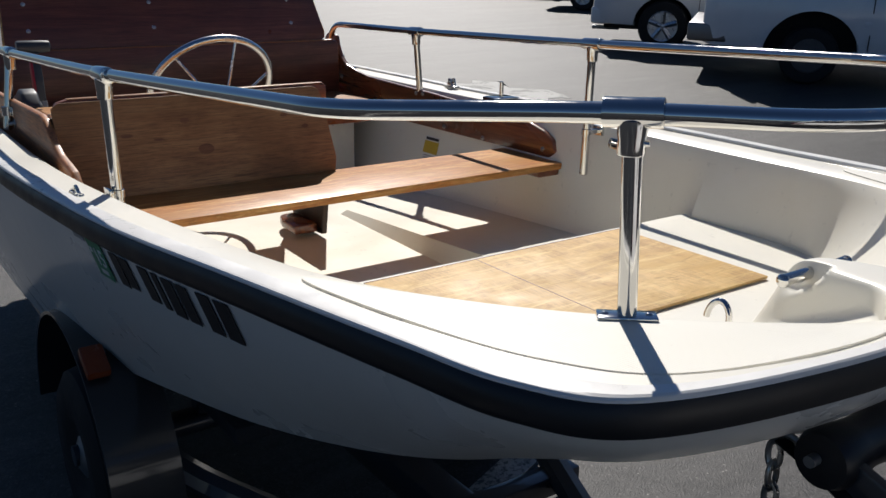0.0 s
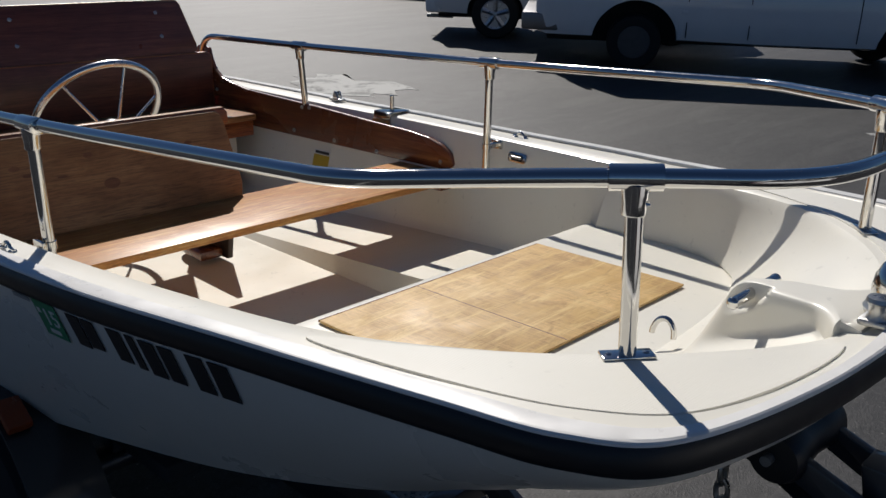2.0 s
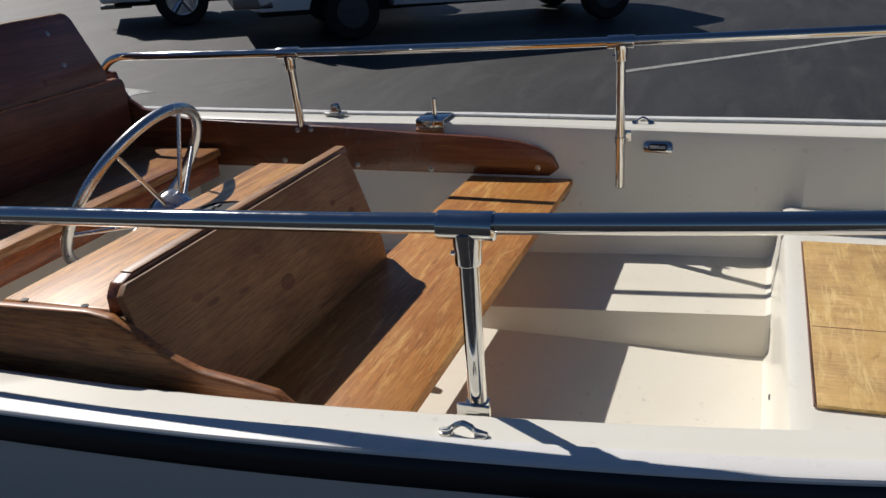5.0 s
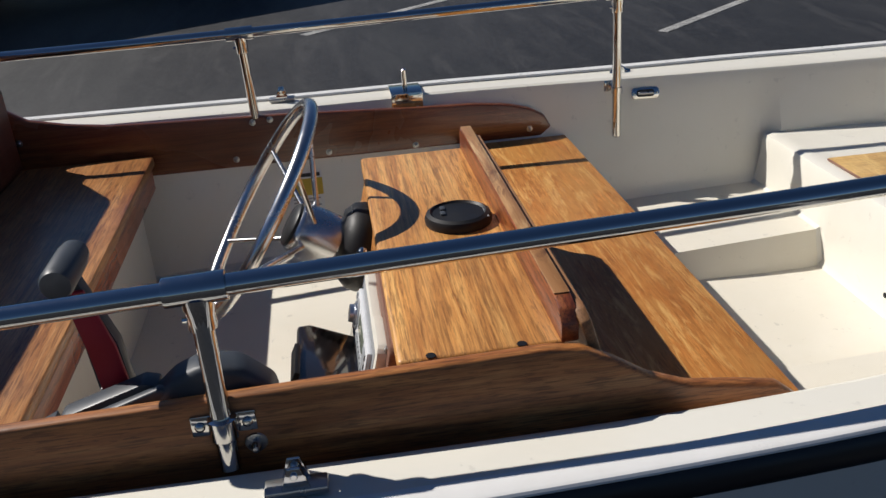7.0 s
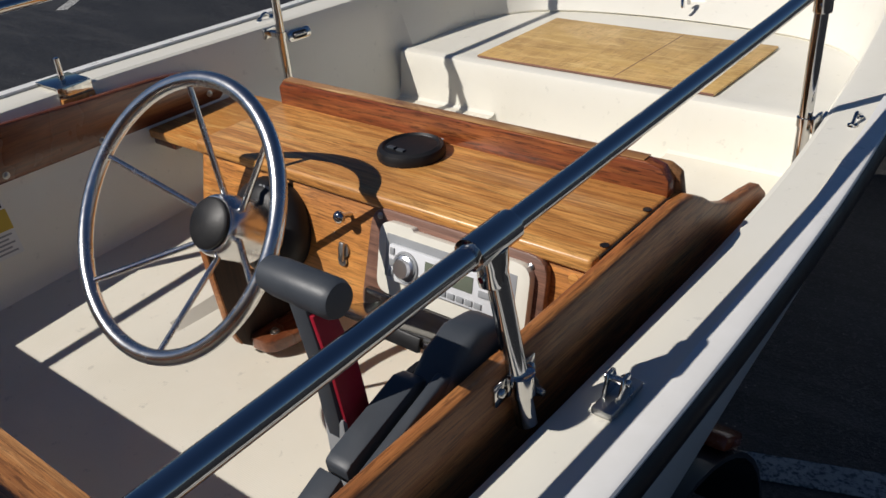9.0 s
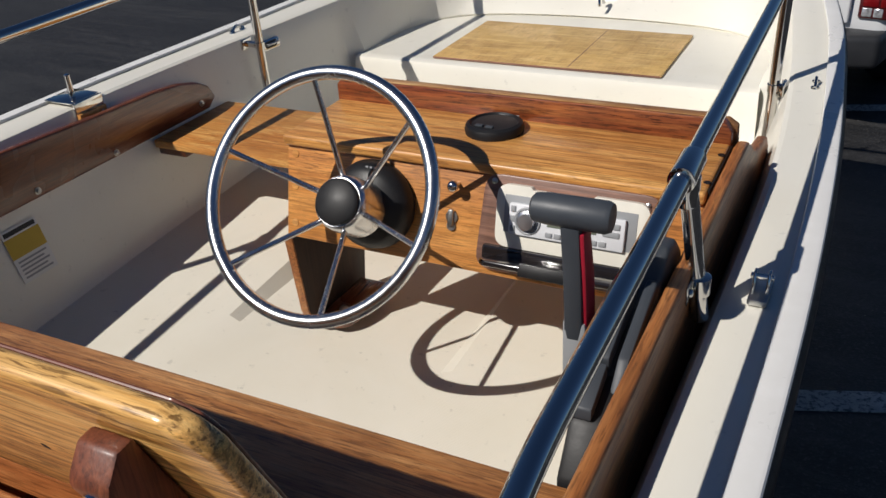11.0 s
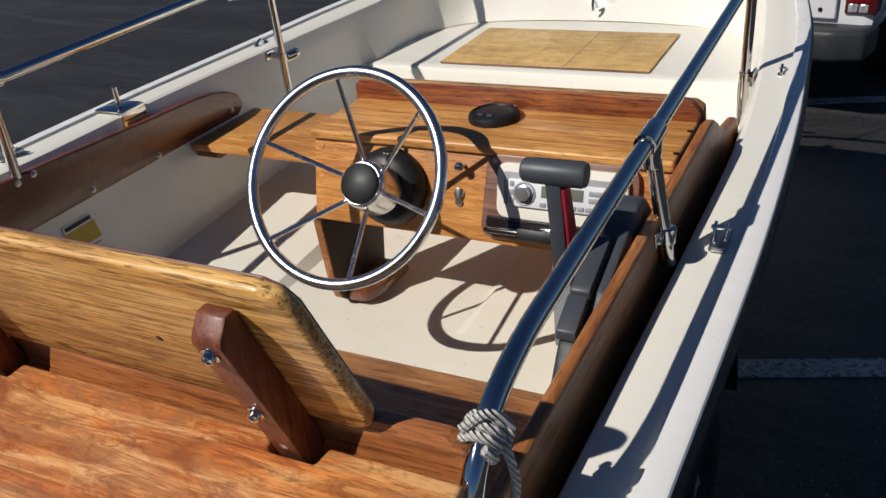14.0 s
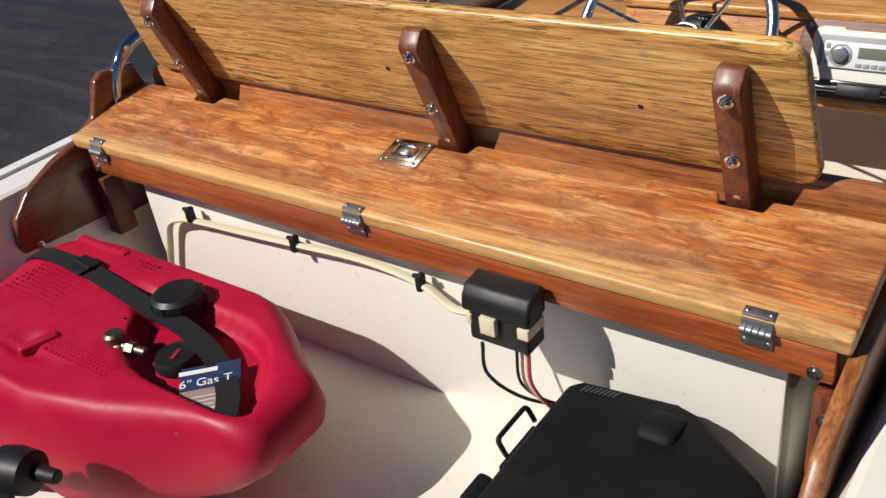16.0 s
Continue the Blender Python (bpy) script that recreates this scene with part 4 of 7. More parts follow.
part("front_panel", moved(prism([(-0.056, -0.010), (-0.066, 0.03), (-0.060, 0.09), (-0.046, 0.21), (-0.038, 0.232), (-0.02, 0.240), (0.672, 0.240), (0.688, 0.228), (0.69, -0.010)], -0.007, 0.007, "y", 0.003),
                               Matrix.Translation((0, 2.205, 0.574)) @ Matrix.Rotation(radians(15.5), 4, "X")), PINE, con, "weathered pine plywood front with dark knots")
knotm = wood("pine_knot", (0.11, 0.042, 0.018), (0.20, 0.085, 0.034), (0.28, 0.125, 0.052), "x", 0.5, 0.1, 0.3, 30)
for x, z, rx, rz in ((0.318, 0.665, 0.022, 0.014), (0.365, 0.742, 0.012, 0.008), (0.08, 0.735, 0.012, 0.005), (0.52, 0.715, 0.016, 0.005), (0.55, 0.735, 0.014, 0.006), (0.44, 0.70, 0.014, 0.003), (0.02, 0.70, 0.01, 0.006)):
    yk = 2.205 - (z - 0.574) * math.tan(radians(15.5)) + 0.0073
    part("knot", moved(prism([(rx * math.cos(a), rz * math.sin(a)) for a in [2 * math.pi * k / 16 for k in range(16)]], -0.0006, 0.0006, "y", 0.0), Matrix.Translation((x, yk, z)) @ Matrix.Rotation(radians(15.5), 4, "X")), knotm, con)
part("side", prism([(1.93, 0.745), (2.12, 0.745), (2.195, 0.58), (1.9, 0.58)], 0.668, 0.686, "x", 0.003), TEAKY, con)
# The leg is near-black wood, with a paler strip along its aft edge.
leg = part("leg", prism([(1.888, 0.575), (2.15, 0.575), (2.11, 0.346), (1.945, 0.340), (1.918, 0.362), (1.903, 0.400)], -0.076, -0.056, "x", 0.004), wood("near_black_leg_wood", (0.018, 0.009, 0.006), (0.034, 0.016, 0.009), (0.055, 0.027, 0.014), "z", 0.6, 0.0, 0.5, 14), con, "dark worn wooden leg under the console")
part("edge", prism([(1.884, 0.574), (1.888, 0.574), (1.903, 0.402), (1.918, 0.364), (1.914, 0.364), (1.899, 0.402)], -0.075, -0.057, "x", 0.001), SIDEWOOD, leg, "paler worn edge")
part("foot", prism([(-0.055, 1.936), (-0.045, 1.928), (-0.012, 1.930), (0.006, 1.945), (0.018, 1.985), (0.024, 2.09), (-0.055, 2.09)], 0.350, 0.378, "z", 0.007), MAHOGY, leg, "worn rounded wooden foot block")
part("foot_bolt", lathe([(0.010, 0), (0.010, 0.002), (0.006, 0.003), (0.006, 0.007)], (-0.018, 1.965, 0.378), (0, 0, 1), 12), STEEL, leg)
for x, v in ((X0 + 0.022, -0.02), (X0 + 0.022, -0.08), (X0 + 0.022, -0.15), (0.655, -0.02)):
    part("plug", on_dash(lathe([(0.0075, 0), (0.0072, 0.0012), (0.0, 0.0015)], (x, v, 0.0), (0, 0, 1), 12)), TEAK, con)
knob = part("pull_knob", on_dash(add(cyl((0.280, -0.030, 0), (0.280, -0.030, 0.018), 0.004, None, 10), ball((0.280, -0.030, 0.024), 0.010, (1, 1, 0.8), 14))), CHROME, con, "chrome pull knob")
part("switch", on_dash(add(lathe([(0.011, 0), (0.011, 0.003), (0.007, 0.004)], (0.271, -0.088, 0), (0, 0, 1), 16), box(0.266, 0.276, -0.104, -0.074, 0.003, 0.009, 0.002), lathe([(0.008, 0), (0.008, 0.004)], (0.271, -0.104, 0), (0, 0, 1), 12))), STEEL, con, "chrome toggle switch")

def on_dash_at(bm):
    return on_dash(moved(bm, Matrix.Translation((0.018, 0.004, 0))))


def on_radio(bm):
    return on_dash_at(moved(bm, Matrix.Translation((0.006, -0.007, 0))))


ALLOYDIAL = metal("satin_dial", (0.80, 0.81, 0.84), 0.25, 0.1)
# Stereo in its hinged housing on a walnut plate.
trim = part("stereo_trim", on_dash_at(prism(soft([(0.304, -0.168), (0.316, -0.004), (0.608, -0.004), (0.608, -0.168)], 0.030), 0.0005, 0.014, "z", 0.003)), WALNUT, con, "dark walnut trim plate")
housing = part("stereo_housing", on_dash_at(prism(soft([(0.343, -0.120), (0.343, -0.016), (0.400, -0.016), (0.404, -0.021), (0.500, -0.021), (0.504, -0.016), (0.592, -0.016), (0.592, -0.120)], 0.022), 0.014, 0.026, "z", 0.004, 3)), CREAMPL, con, "cream plastic stereo housing")
part("recess", on_dash_at(box(0.357, 0.574, -0.094, -0.032, 0.0245, 0.0268, 0.001)), LIGHTGREY, housing)
radio = part("stereo", on_radio(box(0.362, 0.552, -0.088, -0.036, 0.0255, 0.034, 0.003)), SILVER, con, "silver car stereo with a round dial")
part("dial", on_radio(add(lathe([(0.0175, 0.0), (0.0170, 0.004), (0.0135, 0.006), (0.0128, 0.012), (0.0, 0.0125)], (0.395, -0.062, 0.034), (0, 0, 1), 24))), ALLOYDIAL, radio)
part("dial_ring", on_radio(ring((0.395, -0.062, 0.0345), (0, 0, 1), 0.0205, 0.002, 28, 8)), LIGHTGREY, radio)
part("screen", on_radio(box(0.428, 0.508, -0.066, -0.044, 0.034, 0.0348, 0.0003)), LCD, radio)
for k in range(7):
    part("button", on_radio(box(0.426 + 0.0145 * k, 0.4375 + 0.0145 * k, -0.083, -0.075, 0.034, 0.0362, 0.001)), LIGHTGREY, radio)
for k in range(3):
    part("button", on_radio(box(0.366, 0.374, -0.082 + 0.016 * k, -0.072 + 0.016 * k, 0.034, 0.0362, 0.001)), LIGHTGREY, radio)
for k in range(2):
    part("button", on_radio(box(0.518, 0.544, -0.066 + 0.013 * k, -0.057 + 0.013 * k, 0.034, 0.0362, 0.001)), LIGHTGREY, radio)
for x, v in ((0.385, -0.025), (0.50, -0.025), (0.578, -0.062), (0.385, -0.108), (0.50, -0.108)):
    part("screw", on_dash_at(ball((x, v, 0.024), 0.0035, (1, 1, 0.5), 8)), STEEL, housing)
cover = Matrix.Translation((0, 1.885, 0.620)) @ Matrix.Rotation(radians(-25), 4, "X")
door = part("stereo_cover", add(on_dash_at(box(0.322, 0.606, -0.158, -0.120, 0.016, 0.030, 0.006)), moved(prism([(0.365, 0.01), (0.365, -0.085), (0.38, -0.103), (0.597, -0.103), (0.612, -0.085), (0.612, 0.01)], -0.005, 0.005, "z", 0.003), cover)), SMOKE, con, "smoked plastic stereo cover hanging open")
part("catch", moved(box(0.44, 0.52, -0.109, -0.101, -0.010, 0.010, 0.002), cover), BLACK, door)
for x, v in ((0.333, -0.016), (0.584, -0.020), (0.322, -0.155)):
    part("brass_screw", on_dash_at(ball((x, v, 0.015), 0.0055, (1, 1, 0.5), 8)), STEEL, con)

FRAME[0] = BOAT @ Matrix.Translation((0.005, 0.0, 0.006))
# Flush round gauge in the lid.
gauge = thing("gauge", (0.288, 2.075, 0.769), "round black flush instrument set in the console lid", "gauge")
part("case", lathe([(0.052, 0), (0.053, 0.008), (0.050, 0.015), (0.044, 0.018), (0.0405, 0.0145), (0.0, 0.0140)], (0.288, 2.06, 0.769), (0, 0, 1), 36), BLACK, gauge)
part("glass", lathe([(0.040, 0), (0.040, 0.0006), (0.0, 0.0007)], (0.288, 2.06, 0.7833), (0, 0, 1), 30), BLACK, gauge)
part("button", box(0.262, 0.276, 2.034, 2.042, 0.7835, 0.787, 0.001), CHARCOAL, gauge)
part("button", box(0.282, 0.296, 2.032, 2.040, 0.7835, 0.787, 0.001), CHARCOAL, gauge)
part("bar", box(0.262, 0.318, 2.100, 2.104, 0.7838, 0.7843, 0.0), LIGHTGREY, gauge)

FRAME[0] = BOAT @ Matrix.Translation((-0.006, 0.016, -0.009))
# ---- steering wheel ----
AX = Vector((0.024, -0.825, 0.563)).normalized()
rimc = Vector((0.135, 1.724, 0.779))
hubc = rimc - AX * 0.068
rgt = (Vector((1, 0, 0)) - AX * AX.x).normalized()
upw = rgt.cross(AX) if rgt.cross(AX).z > 0 else AX.cross(rgt)
whl = thing("steering_wheel", tuple(hubc), "six-spoked polished steel steering wheel with a black hub cap", "steering wheel")
part("rim", ring(rimc, AX, 0.1965, 0.0115, 72, 12), RIMSTEEL, whl)
for k in range(6):
    a = radians(105 + 60 * k)
    w = rgt * math.cos(a) + upw * math.sin(a)
    part("spoke", cyl(hubc + w * 0.044 - AX * 0.022, rimc + w * 0.190, 0.0050, 0.0044, 10), RIMSTEEL, whl)
part("hub", lathe([(0.050, -0.075), (0.049, -0.03), (0.047, -0.010), (0.044, -0.002), (0.041, 0.001)], hubc, AX, 28), RIMSTEEL, whl)
part("hub_cap", lathe([(0.0395, 0.0), (0.039, 0.005), (0.035, 0.008), (0.0, 0.0095)], hubc + AX * 0.001, AX, 28), BLACK, whl, "round black hub cap")
FRAME[0] = BOAT @ Matrix.Translation((0.003, 0.004, 0.006))
DX = Vector((0, -0.968, 0.249))
hb = Vector((0.122, 1.910, 0.668))
helm = thing("helm_bezel", tuple(hb), "black plastic helm bezel on the dash", "bezel")
part("shell", lathe([(0.078, 0.0), (0.080, 0.010), (0.076, 0.028), (0.062, 0.042), (0.036, 0.048), (0.0, 0.048)], hb, DX, 36), BLACK, helm)
part("bar", add(*[moved(box(-0.003 + 0.008 * k, 0.002 + 0.008 * k, -0.004, 0.004, 0, 0.0008, 0), Matrix.Translation(hb + DX * 0.034 + Vector((0, 0.249, 0.968)) * 0.068) @ Matrix((Vector((1, 0, 0)), Vector((0, 0.249, 0.968)), DX)).transposed().to_4x4()) for k in range(3)]), LIGHTGREY, helm)
part("shaft", cyl(hb + DX * 0.03, hubc - AX * 0.03 + Vector((-0.009, 0.012, -0.015)), 0.017, None, 16), STEEL, helm)
FRAME[0] = BOAT @ Matrix.Translation((-0.006, 0.008, 0.008))

# ---- throttle control ----
thr = thing("throttle_control", (0.655, 1.60, 0.68), "charcoal outboard throttle control with a T-handle lever", "throttle")
part("body", prism([(1.50, 0.585), (1.50, 0.675), (1.62, 0.740), (1.665, 0.780), (1.70, 0.794), (1.742, 0.786), (1.778, 0.752), (1.785, 0.612), (1.74, 0.582)], 0.645, 0.692, "x", 0.010, 3), CHARCOAL, thr)
part("cover", prism([(1.528, 0.715), (1.526, 0.733), (1.533, 0.738), (1.628, 0.768), (1.645, 0.763), (1.645, 0.748)], 0.638, 0.668, "x", 0.003), CHARCOAL, thr, "grey cover plate of the control")
part("end_cover", prism([(1.462, 0.690), (1.463, 0.706), (1.520, 0.732), (1.5235, 0.712)], 0.638, 0.668, "x", 0.003), CHARCOAL, thr)
part("side_cover", prism([(1.500, 0.705), (1.532, 0.734), (1.650, 0.772), (1.664, 0.764), (1.655, 0.750), (1.53, 0.710)], 0.676, 0.690, "x", 0.003), CHARCOAL, thr)
part("tail", prism([(1.42, 0.585), (1.42, 0.63), (1.466, 0.688), (1.53, 0.712), (1.55, 0.60), (1.50, 0.572)], 0.640, 0.688, "x", 0.008), BLACK, thr)
lever = part("lever", prism([(1.612, 0.64), (1.600, 0.80), (1.572, 0.885), (1.548, 0.885), (1.560, 0.80), (1.572, 0.64)], 0.598, 0.622, "x", 0.005), CHARCOAL, thr, "charcoal throttle lever")
part("strip", prism([(1.612, 0.66), (1.597, 0.80), (1.577, 0.874), (1.552, 0.874), (1.564, 0.80), (1.578, 0.66)], 0.620, 0.6265, "x", 0.002), REDTAPE, lever, "red strip along the lever")
part("base", prism([(1.625, 0.60), (1.620, 0.68), (1.604, 0.745), (1.566, 0.745), (1.566, 0.60)], 0.596, 0.626, "x", 0.005), LIGHTGREY, lever)
part("grip", lathe([(0.0, 0.0), (0.013, 0.001), (0.0165, 0.004), (0.0185, 0.020), (0.0190, 0.088), (0.0165, 0.094), (0.0, 0.095)], (0.562, 1.560, 0.897), (1, 0, 0), 24), CHARCOAL, lever, "round charcoal hand grip")
part("pivot", lathe([(0.052, 0), (0.052, 0.008), (0.045, 0.012), (0.0, 0.012)], (0.638, 1.665, 0.700), (-1, 0, 0), 28), BLACK, thr)

FRAME[0] = BOAT @ Matrix.Translation((0.008, 0.015, -0.009))
# ---- stern seat ----
seat = thing("stern_seat", (0, 1.1, 0.42), "varnished wooden stern seat with a hinged lid over a white base", "seat")
slope = Matrix.Translation((0, 0.852, 0.787)) @ Matrix.Rotation(radians(11.5), 4, "X")
outline = [(-0.692, 0.0), (0.69, 0.0), (0.692, 0.192)]
for xs in (0.512, 0.074, -0.488):
    outline += [(xs + 0.033, 0.192), (xs + 0.028, 0.170), (xs - 0.028, 0.170), (xs - 0.035, 0.192)]
outline += [(-0.69, 0.192)]
slid = part("lid", moved(prism(outline, -0.012, 0.012, "z", 0.005, 3), slope), SEATW, seat, "orange varnished plywood lid with pale worn edge")
part("apron", box(-0.655, 0.675, 0.856, 0.876, 0.731, 0.777, 0.003), MAHOG, seat, "red varnished apron board")
for x in (-0.64, 0.655):
    part("screw", lathe([(0.009, 0), (0.009, 0.001), (0.005, 0.0014), (0.005, 0.004)], (x, 0.856, 0.742), (0, -1, 0), 10), STEEL, seat)
part("back_beam", prism([(-0.69, 0.622), (0.69, 0.622), (0.692, 0.842), (0.682, 0.858), (0.665, 0.866), (-0.66, 0.866), (-0.682, 0.860), (-0.69, 0.845)], 1.058, 1.080, "y", 0.005), BEAMW, seat, "upright mahogany board behind the lid")
# Thin sheet over the beam: dark stain plus the forward side's shade as colour.
part("beam_face", prism([(-0.685, 0.648), (0.685, 0.648), (0.687, 0.842), (0.675, 0.860), (-0.672, 0.860), (-0.685, 0.845)], 1.0803, 1.0826, "y", 0.001), MAHOGD, seat, "stained forward face with its shade put into the colour")
part("bench_top", box(-0.668, 0.682, 1.0835, 1.406, 0.626, 0.651, 0.005), BENCHW, seat, "forward bench plank")
part("bench_riser", box(-0.658, 0.680, 1.374, 1.398, 0.566, 0.6255, 0.004), MAHOG, seat)
part("base", box(-0.60, 0.615, 0.962, 1.366, 0.285, 0.6205, 0.012), CREAMPL, seat, "white plastic seat base")
part("aft_panel", box(-0.60, 0.615, 0.908, 0.9205, 0.4305, 0.76, 0.004), GEL, seat)
for k in range(3):
    part("panel_screw", ball((-0.55 + 0.05 * k, 1.367, 0.56), 0.004, (1, 0.6, 1), 8), STEEL, seat)
part("bracket", box(0.655, 0.69, 0.862, 0.905, 0.585, 0.708, 0.003), MAHOGZ, seat, "dark corner bracket with two bolts")
part("bracket", box(-0.69, -0.655, 0.862, 0.905, 0.585, 0.708, 0.003), MAHOGZ, seat)
for z in (0.62, 0.672):
    part("bolt", lathe([(0.011, 0), (0.011, 0.0015), (0.007, 0.002), (0.006, 0.006)], (0.672, 0.862, z), (0, -1, 0), 12), STEEL, seat)


def hinge(x):
    h = part("hinge", add(box(x - 0.0175, x + 0.0175, 0.848, 0.851, 0.784, 0.796, 0.001), moved(box(x - 0.0175, x + 0.0175, 0.0, 0.014, 0.012, 0.0142, 0.001), slope), box(x - 0.0175, x + 0.0175, 0.852, 0.8555, 0.758, 0.778, 0.001)), GALV, seat, "galvanised butt hinge")
    for k in range(5):
        part("knuckle", cyl((x - 0.0175 + 0.0071 * k, 0.847, 0.782), (x - 0.0109 + 0.0071 * k, 0.847, 0.782), 0.0052, None, 10, 0.0006), GALV, h)
    for a in (-0.013, 0.013):
        part("screw", ball((x + a, 0.852, 0.765), 0.0032, (1, 0.5, 1), 8), STEEL, h)
        part("screw", moved(ball((x + a, 0.008, 0.0142), 0.0032, (1, 1, 0.5), 8), slope), STEEL, h)


for x in (-0.612, 0.008, 0.592):
    hinge(x)
la = slope @ Matrix.Translation((0.008, 0.142, 0.012)) @ Matrix.Rotation(radians(2), 4, "Z")
latch = part("latch", moved(add(box(-0.036, 0.036, -0.030, 0.030, 0, 0.003, 0.001), box(-0.026, 0.026, -0.021, 0.021, 0.003, 0.0045, 0.001)), la), CHROME, seat, "chrome flush pull latch")
part("pull_ring", moved(tube(rounded([(-0.018, -0.012, 0.005), (-0.018, 0.012, 0.006), (0.018, 0.012, 0.006), (0.018, -0.012, 0.005), (-0.018, -0.012, 0.005)], 0.008, 5), 0.0028, 8), la), CHROME, latch)
part("pan", moved(ball((0, 0, 0.003), 0.014, (1, 0.8, 0.4), 14), la), STEEL, latch)
for a, b in ((-1, -1), (1, -1), (-1, 1), (1, 1)):
    part("screw", moved(ball((a * 0.030, b * 0.024, 0.003), 0.0042, (1, 1, 0.5), 8), la), STEEL, latch)

FRAME[0] = BOAT @ Matrix.Translation((0.004, 0.006, 0.014))
# ---- backrest on three slats ----
back = thing("backrest", (0, 1.04, 0.876), "varnished plank backrest bolted to three dark slats", "backrest")
lean = Matrix.Translation((0, 1.050, 0.884)) @ Matrix.Rotation(0.007, 4, "Y") @ Matrix.Rotation(radians(21.5), 4, "X")
tp = [(-0.615, 0.0), (0.578, 0.0), (0.594, 0.006), (0.601, 0.022), (0.588, 0.165), (0.578, 0.180), (0.560, 0.187), (-0.580, 0.187), (-0.598, 0.182), (-0.608, 0.168), (-0.636, 0.022), (-0.631, 0.006)]
tp = [(x, z * 1.155 - 0.044) for x, z in tp]
part("plank", moved(prism(tp, -0.010, 0.008, "y", 0.006, 3), lean), BACKW, back)
# Sheet on the plank's front, coloured darker for the side turned from the sun.
part("front_face", moved(prism([(x * 0.992, 0.068 + (z - 0.068) * (0.95 if z > 0.068 else 1.08)) for x, z in tp], 0.0082, 0.0112, "y", 0.002, 2), lean), MAHOGD, back, "stained forward face with its shade put into the colour")
for xs in (0.512, 0.074, -0.488):
    sl = part("slat", moved(prism([(-0.046, -0.085), (-0.011, -0.085), (-0.011, 0.143), (-0.024, 0.147), (-0.041, 0.136), (-0.046, 0.130)], xs - 0.0165, xs + 0.0165, "x", 0.003), lean), MAHOGZ, back, "dark bevelled upright slat")
    for zz in (0.022, 0.118):
        part("bolt", moved(add(lathe([(0.0095, 0), (0.0095, 0.002), (0.0066, 0.0024), (0.0066, 0.007), (0.0035, 0.010), (0.0, 0.0105)], (xs, -0.046, zz), (0, -1, 0), 12)), lean), CHROME, sl)
    part("plug", moved(lathe([(0.005, 0), (0.0, 0.0012)], (xs, -0.046, -0.045), (0, -1, 0), 10), lean), STEEL, sl)
for xs, zz in ((0.385, 0.05), (-0.02, 0.05), (-0.44, 0.075)):
    part("hole", moved(lathe([(0.0045, 0), (0.0, 0.0008)], (xs, -0.010, zz), (0, -1, 0), 10), lean), BLACK, back)
for xs, zz in ((0.512, 0.022), (0.075, 0.118), (-0.488, 0.022), (0.512, 0.118), (0.075, 0.022), (-0.488, 0.118)):
    part("bolt_head", moved(lathe([(0.008, 0), (0.0, 0.004)], (xs, 0.0112, zz), (0, 1, 0), 10), lean), STEEL, back)

FRAME[0] = BOAT @ Matrix.Translation((-0.004, 0.004, 0.008))
# ---- fuel tank ----
tank = thing("fuel_tank", (-0.33, 0.60, 0.432), "red plastic outboard fuel tank held by a black strap", "fuel tank")
TZ = 0.432


def tank_rim(xa, xb, ya, yb, z, n=96):
    """A squarish outline whose starboard end tapers, most on its forward side."""
    cx, cy, hx, hy = (xa + xb) / 2, (ya + yb) / 2, (xb - xa) / 2, (yb - ya) / 2
    out = []
    for k in range(n + 1):
        a = 2 * math.pi * k / n
        x, y = cx + hx * math.copysign(abs(math.cos(a)) ** 0.36, math.cos(a)), cy + hy * math.copysign(abs(math.sin(a)) ** 0.36, math.sin(a))
        u = min(1.0, max(0.0, (x + 0.27) / 0.30))
        v = min(1.0, max(0.0, (x + 0.13) / 0.21))
        k_ = (yb - y) / (yb - ya)
        y += k_ * 0.085 * u * u * (3 - 2 * u) - (1 - k_) * 0.09 * v * v * (3 - 2 * v)
        out.append(Vector((x, y, z)))
    return out


def tank_top(x, y):
    """Dip of the tank's top: the fittings' well, a groove and a hand-hold to port."""
    def well(cx, cy, hx, hy, soft, skew=0.0):
        q = (abs((x - cx + skew * (y - cy)) / hx) ** 3.5 + abs((y - cy) / hy) ** 3.5) ** (1 / 3.5)
        u = min(1.0, max(0.0, (1 + soft - q) / (2 * soft)))
        return u * u * (3 - 2 * u)
    return -0.034 * well(-0.122, 0.638, 0.138, 0.078, 0.11, 0.75) - 0.012 * well(-0.34, 0.80, 0.05, 0.045, 0.3) - 0.014 * well(-0.60, 0.60, 0.05, 0.045, 0.2) - 0.012 * well(-0.375, 0.465, 0.022, 0.075, 0.25)


levels = [tank_rim(*r) for r in ((-0.63, -0.105, 0.455, 0.785, TZ), (-0.65, -0.085, 0.435, 0.80, TZ + 0.018), (-0.655, 0.025, 0.428, 0.802, 0.505), (-0.652, 0.082, 0.430, 0.801, 0.555), (-0.645, 0.096, 0.437, 0.797, 0.59))]
brim = levels[-1]
hub_ = Vector((-0.28, 0.635, 0))
for k in range(1, 49):
    r = 1 - k / 48.5
    e = min(1.0, (1 - r) / 0.17)
    rise = 0.052 * math.sqrt(1 - (1 - e) ** 2.4)
    levels.append([Vector((hub_.x + (p.x - hub_.x) * r, hub_.y + (p.y - hub_.y) * r, 0)) for p in brim])
    for p in levels[-1]:
        p.z = 0.59 + rise + tank_top(p.x, p.y)
part("shell", sheet(levels), TANKRED, tank, sharp=70)
part("ridge", prism([(-0.375, 0.505), (-0.358, 0.500), (-0.335, 0.555), (-0.352, 0.562)], 0.632, 0.648, "z", 0.005, 3), TANKRED, tank)
part("ridge", box(-0.58, -0.44, 0.752, 0.768, 0.634, 0.648, 0.006), TANKRED, tank)
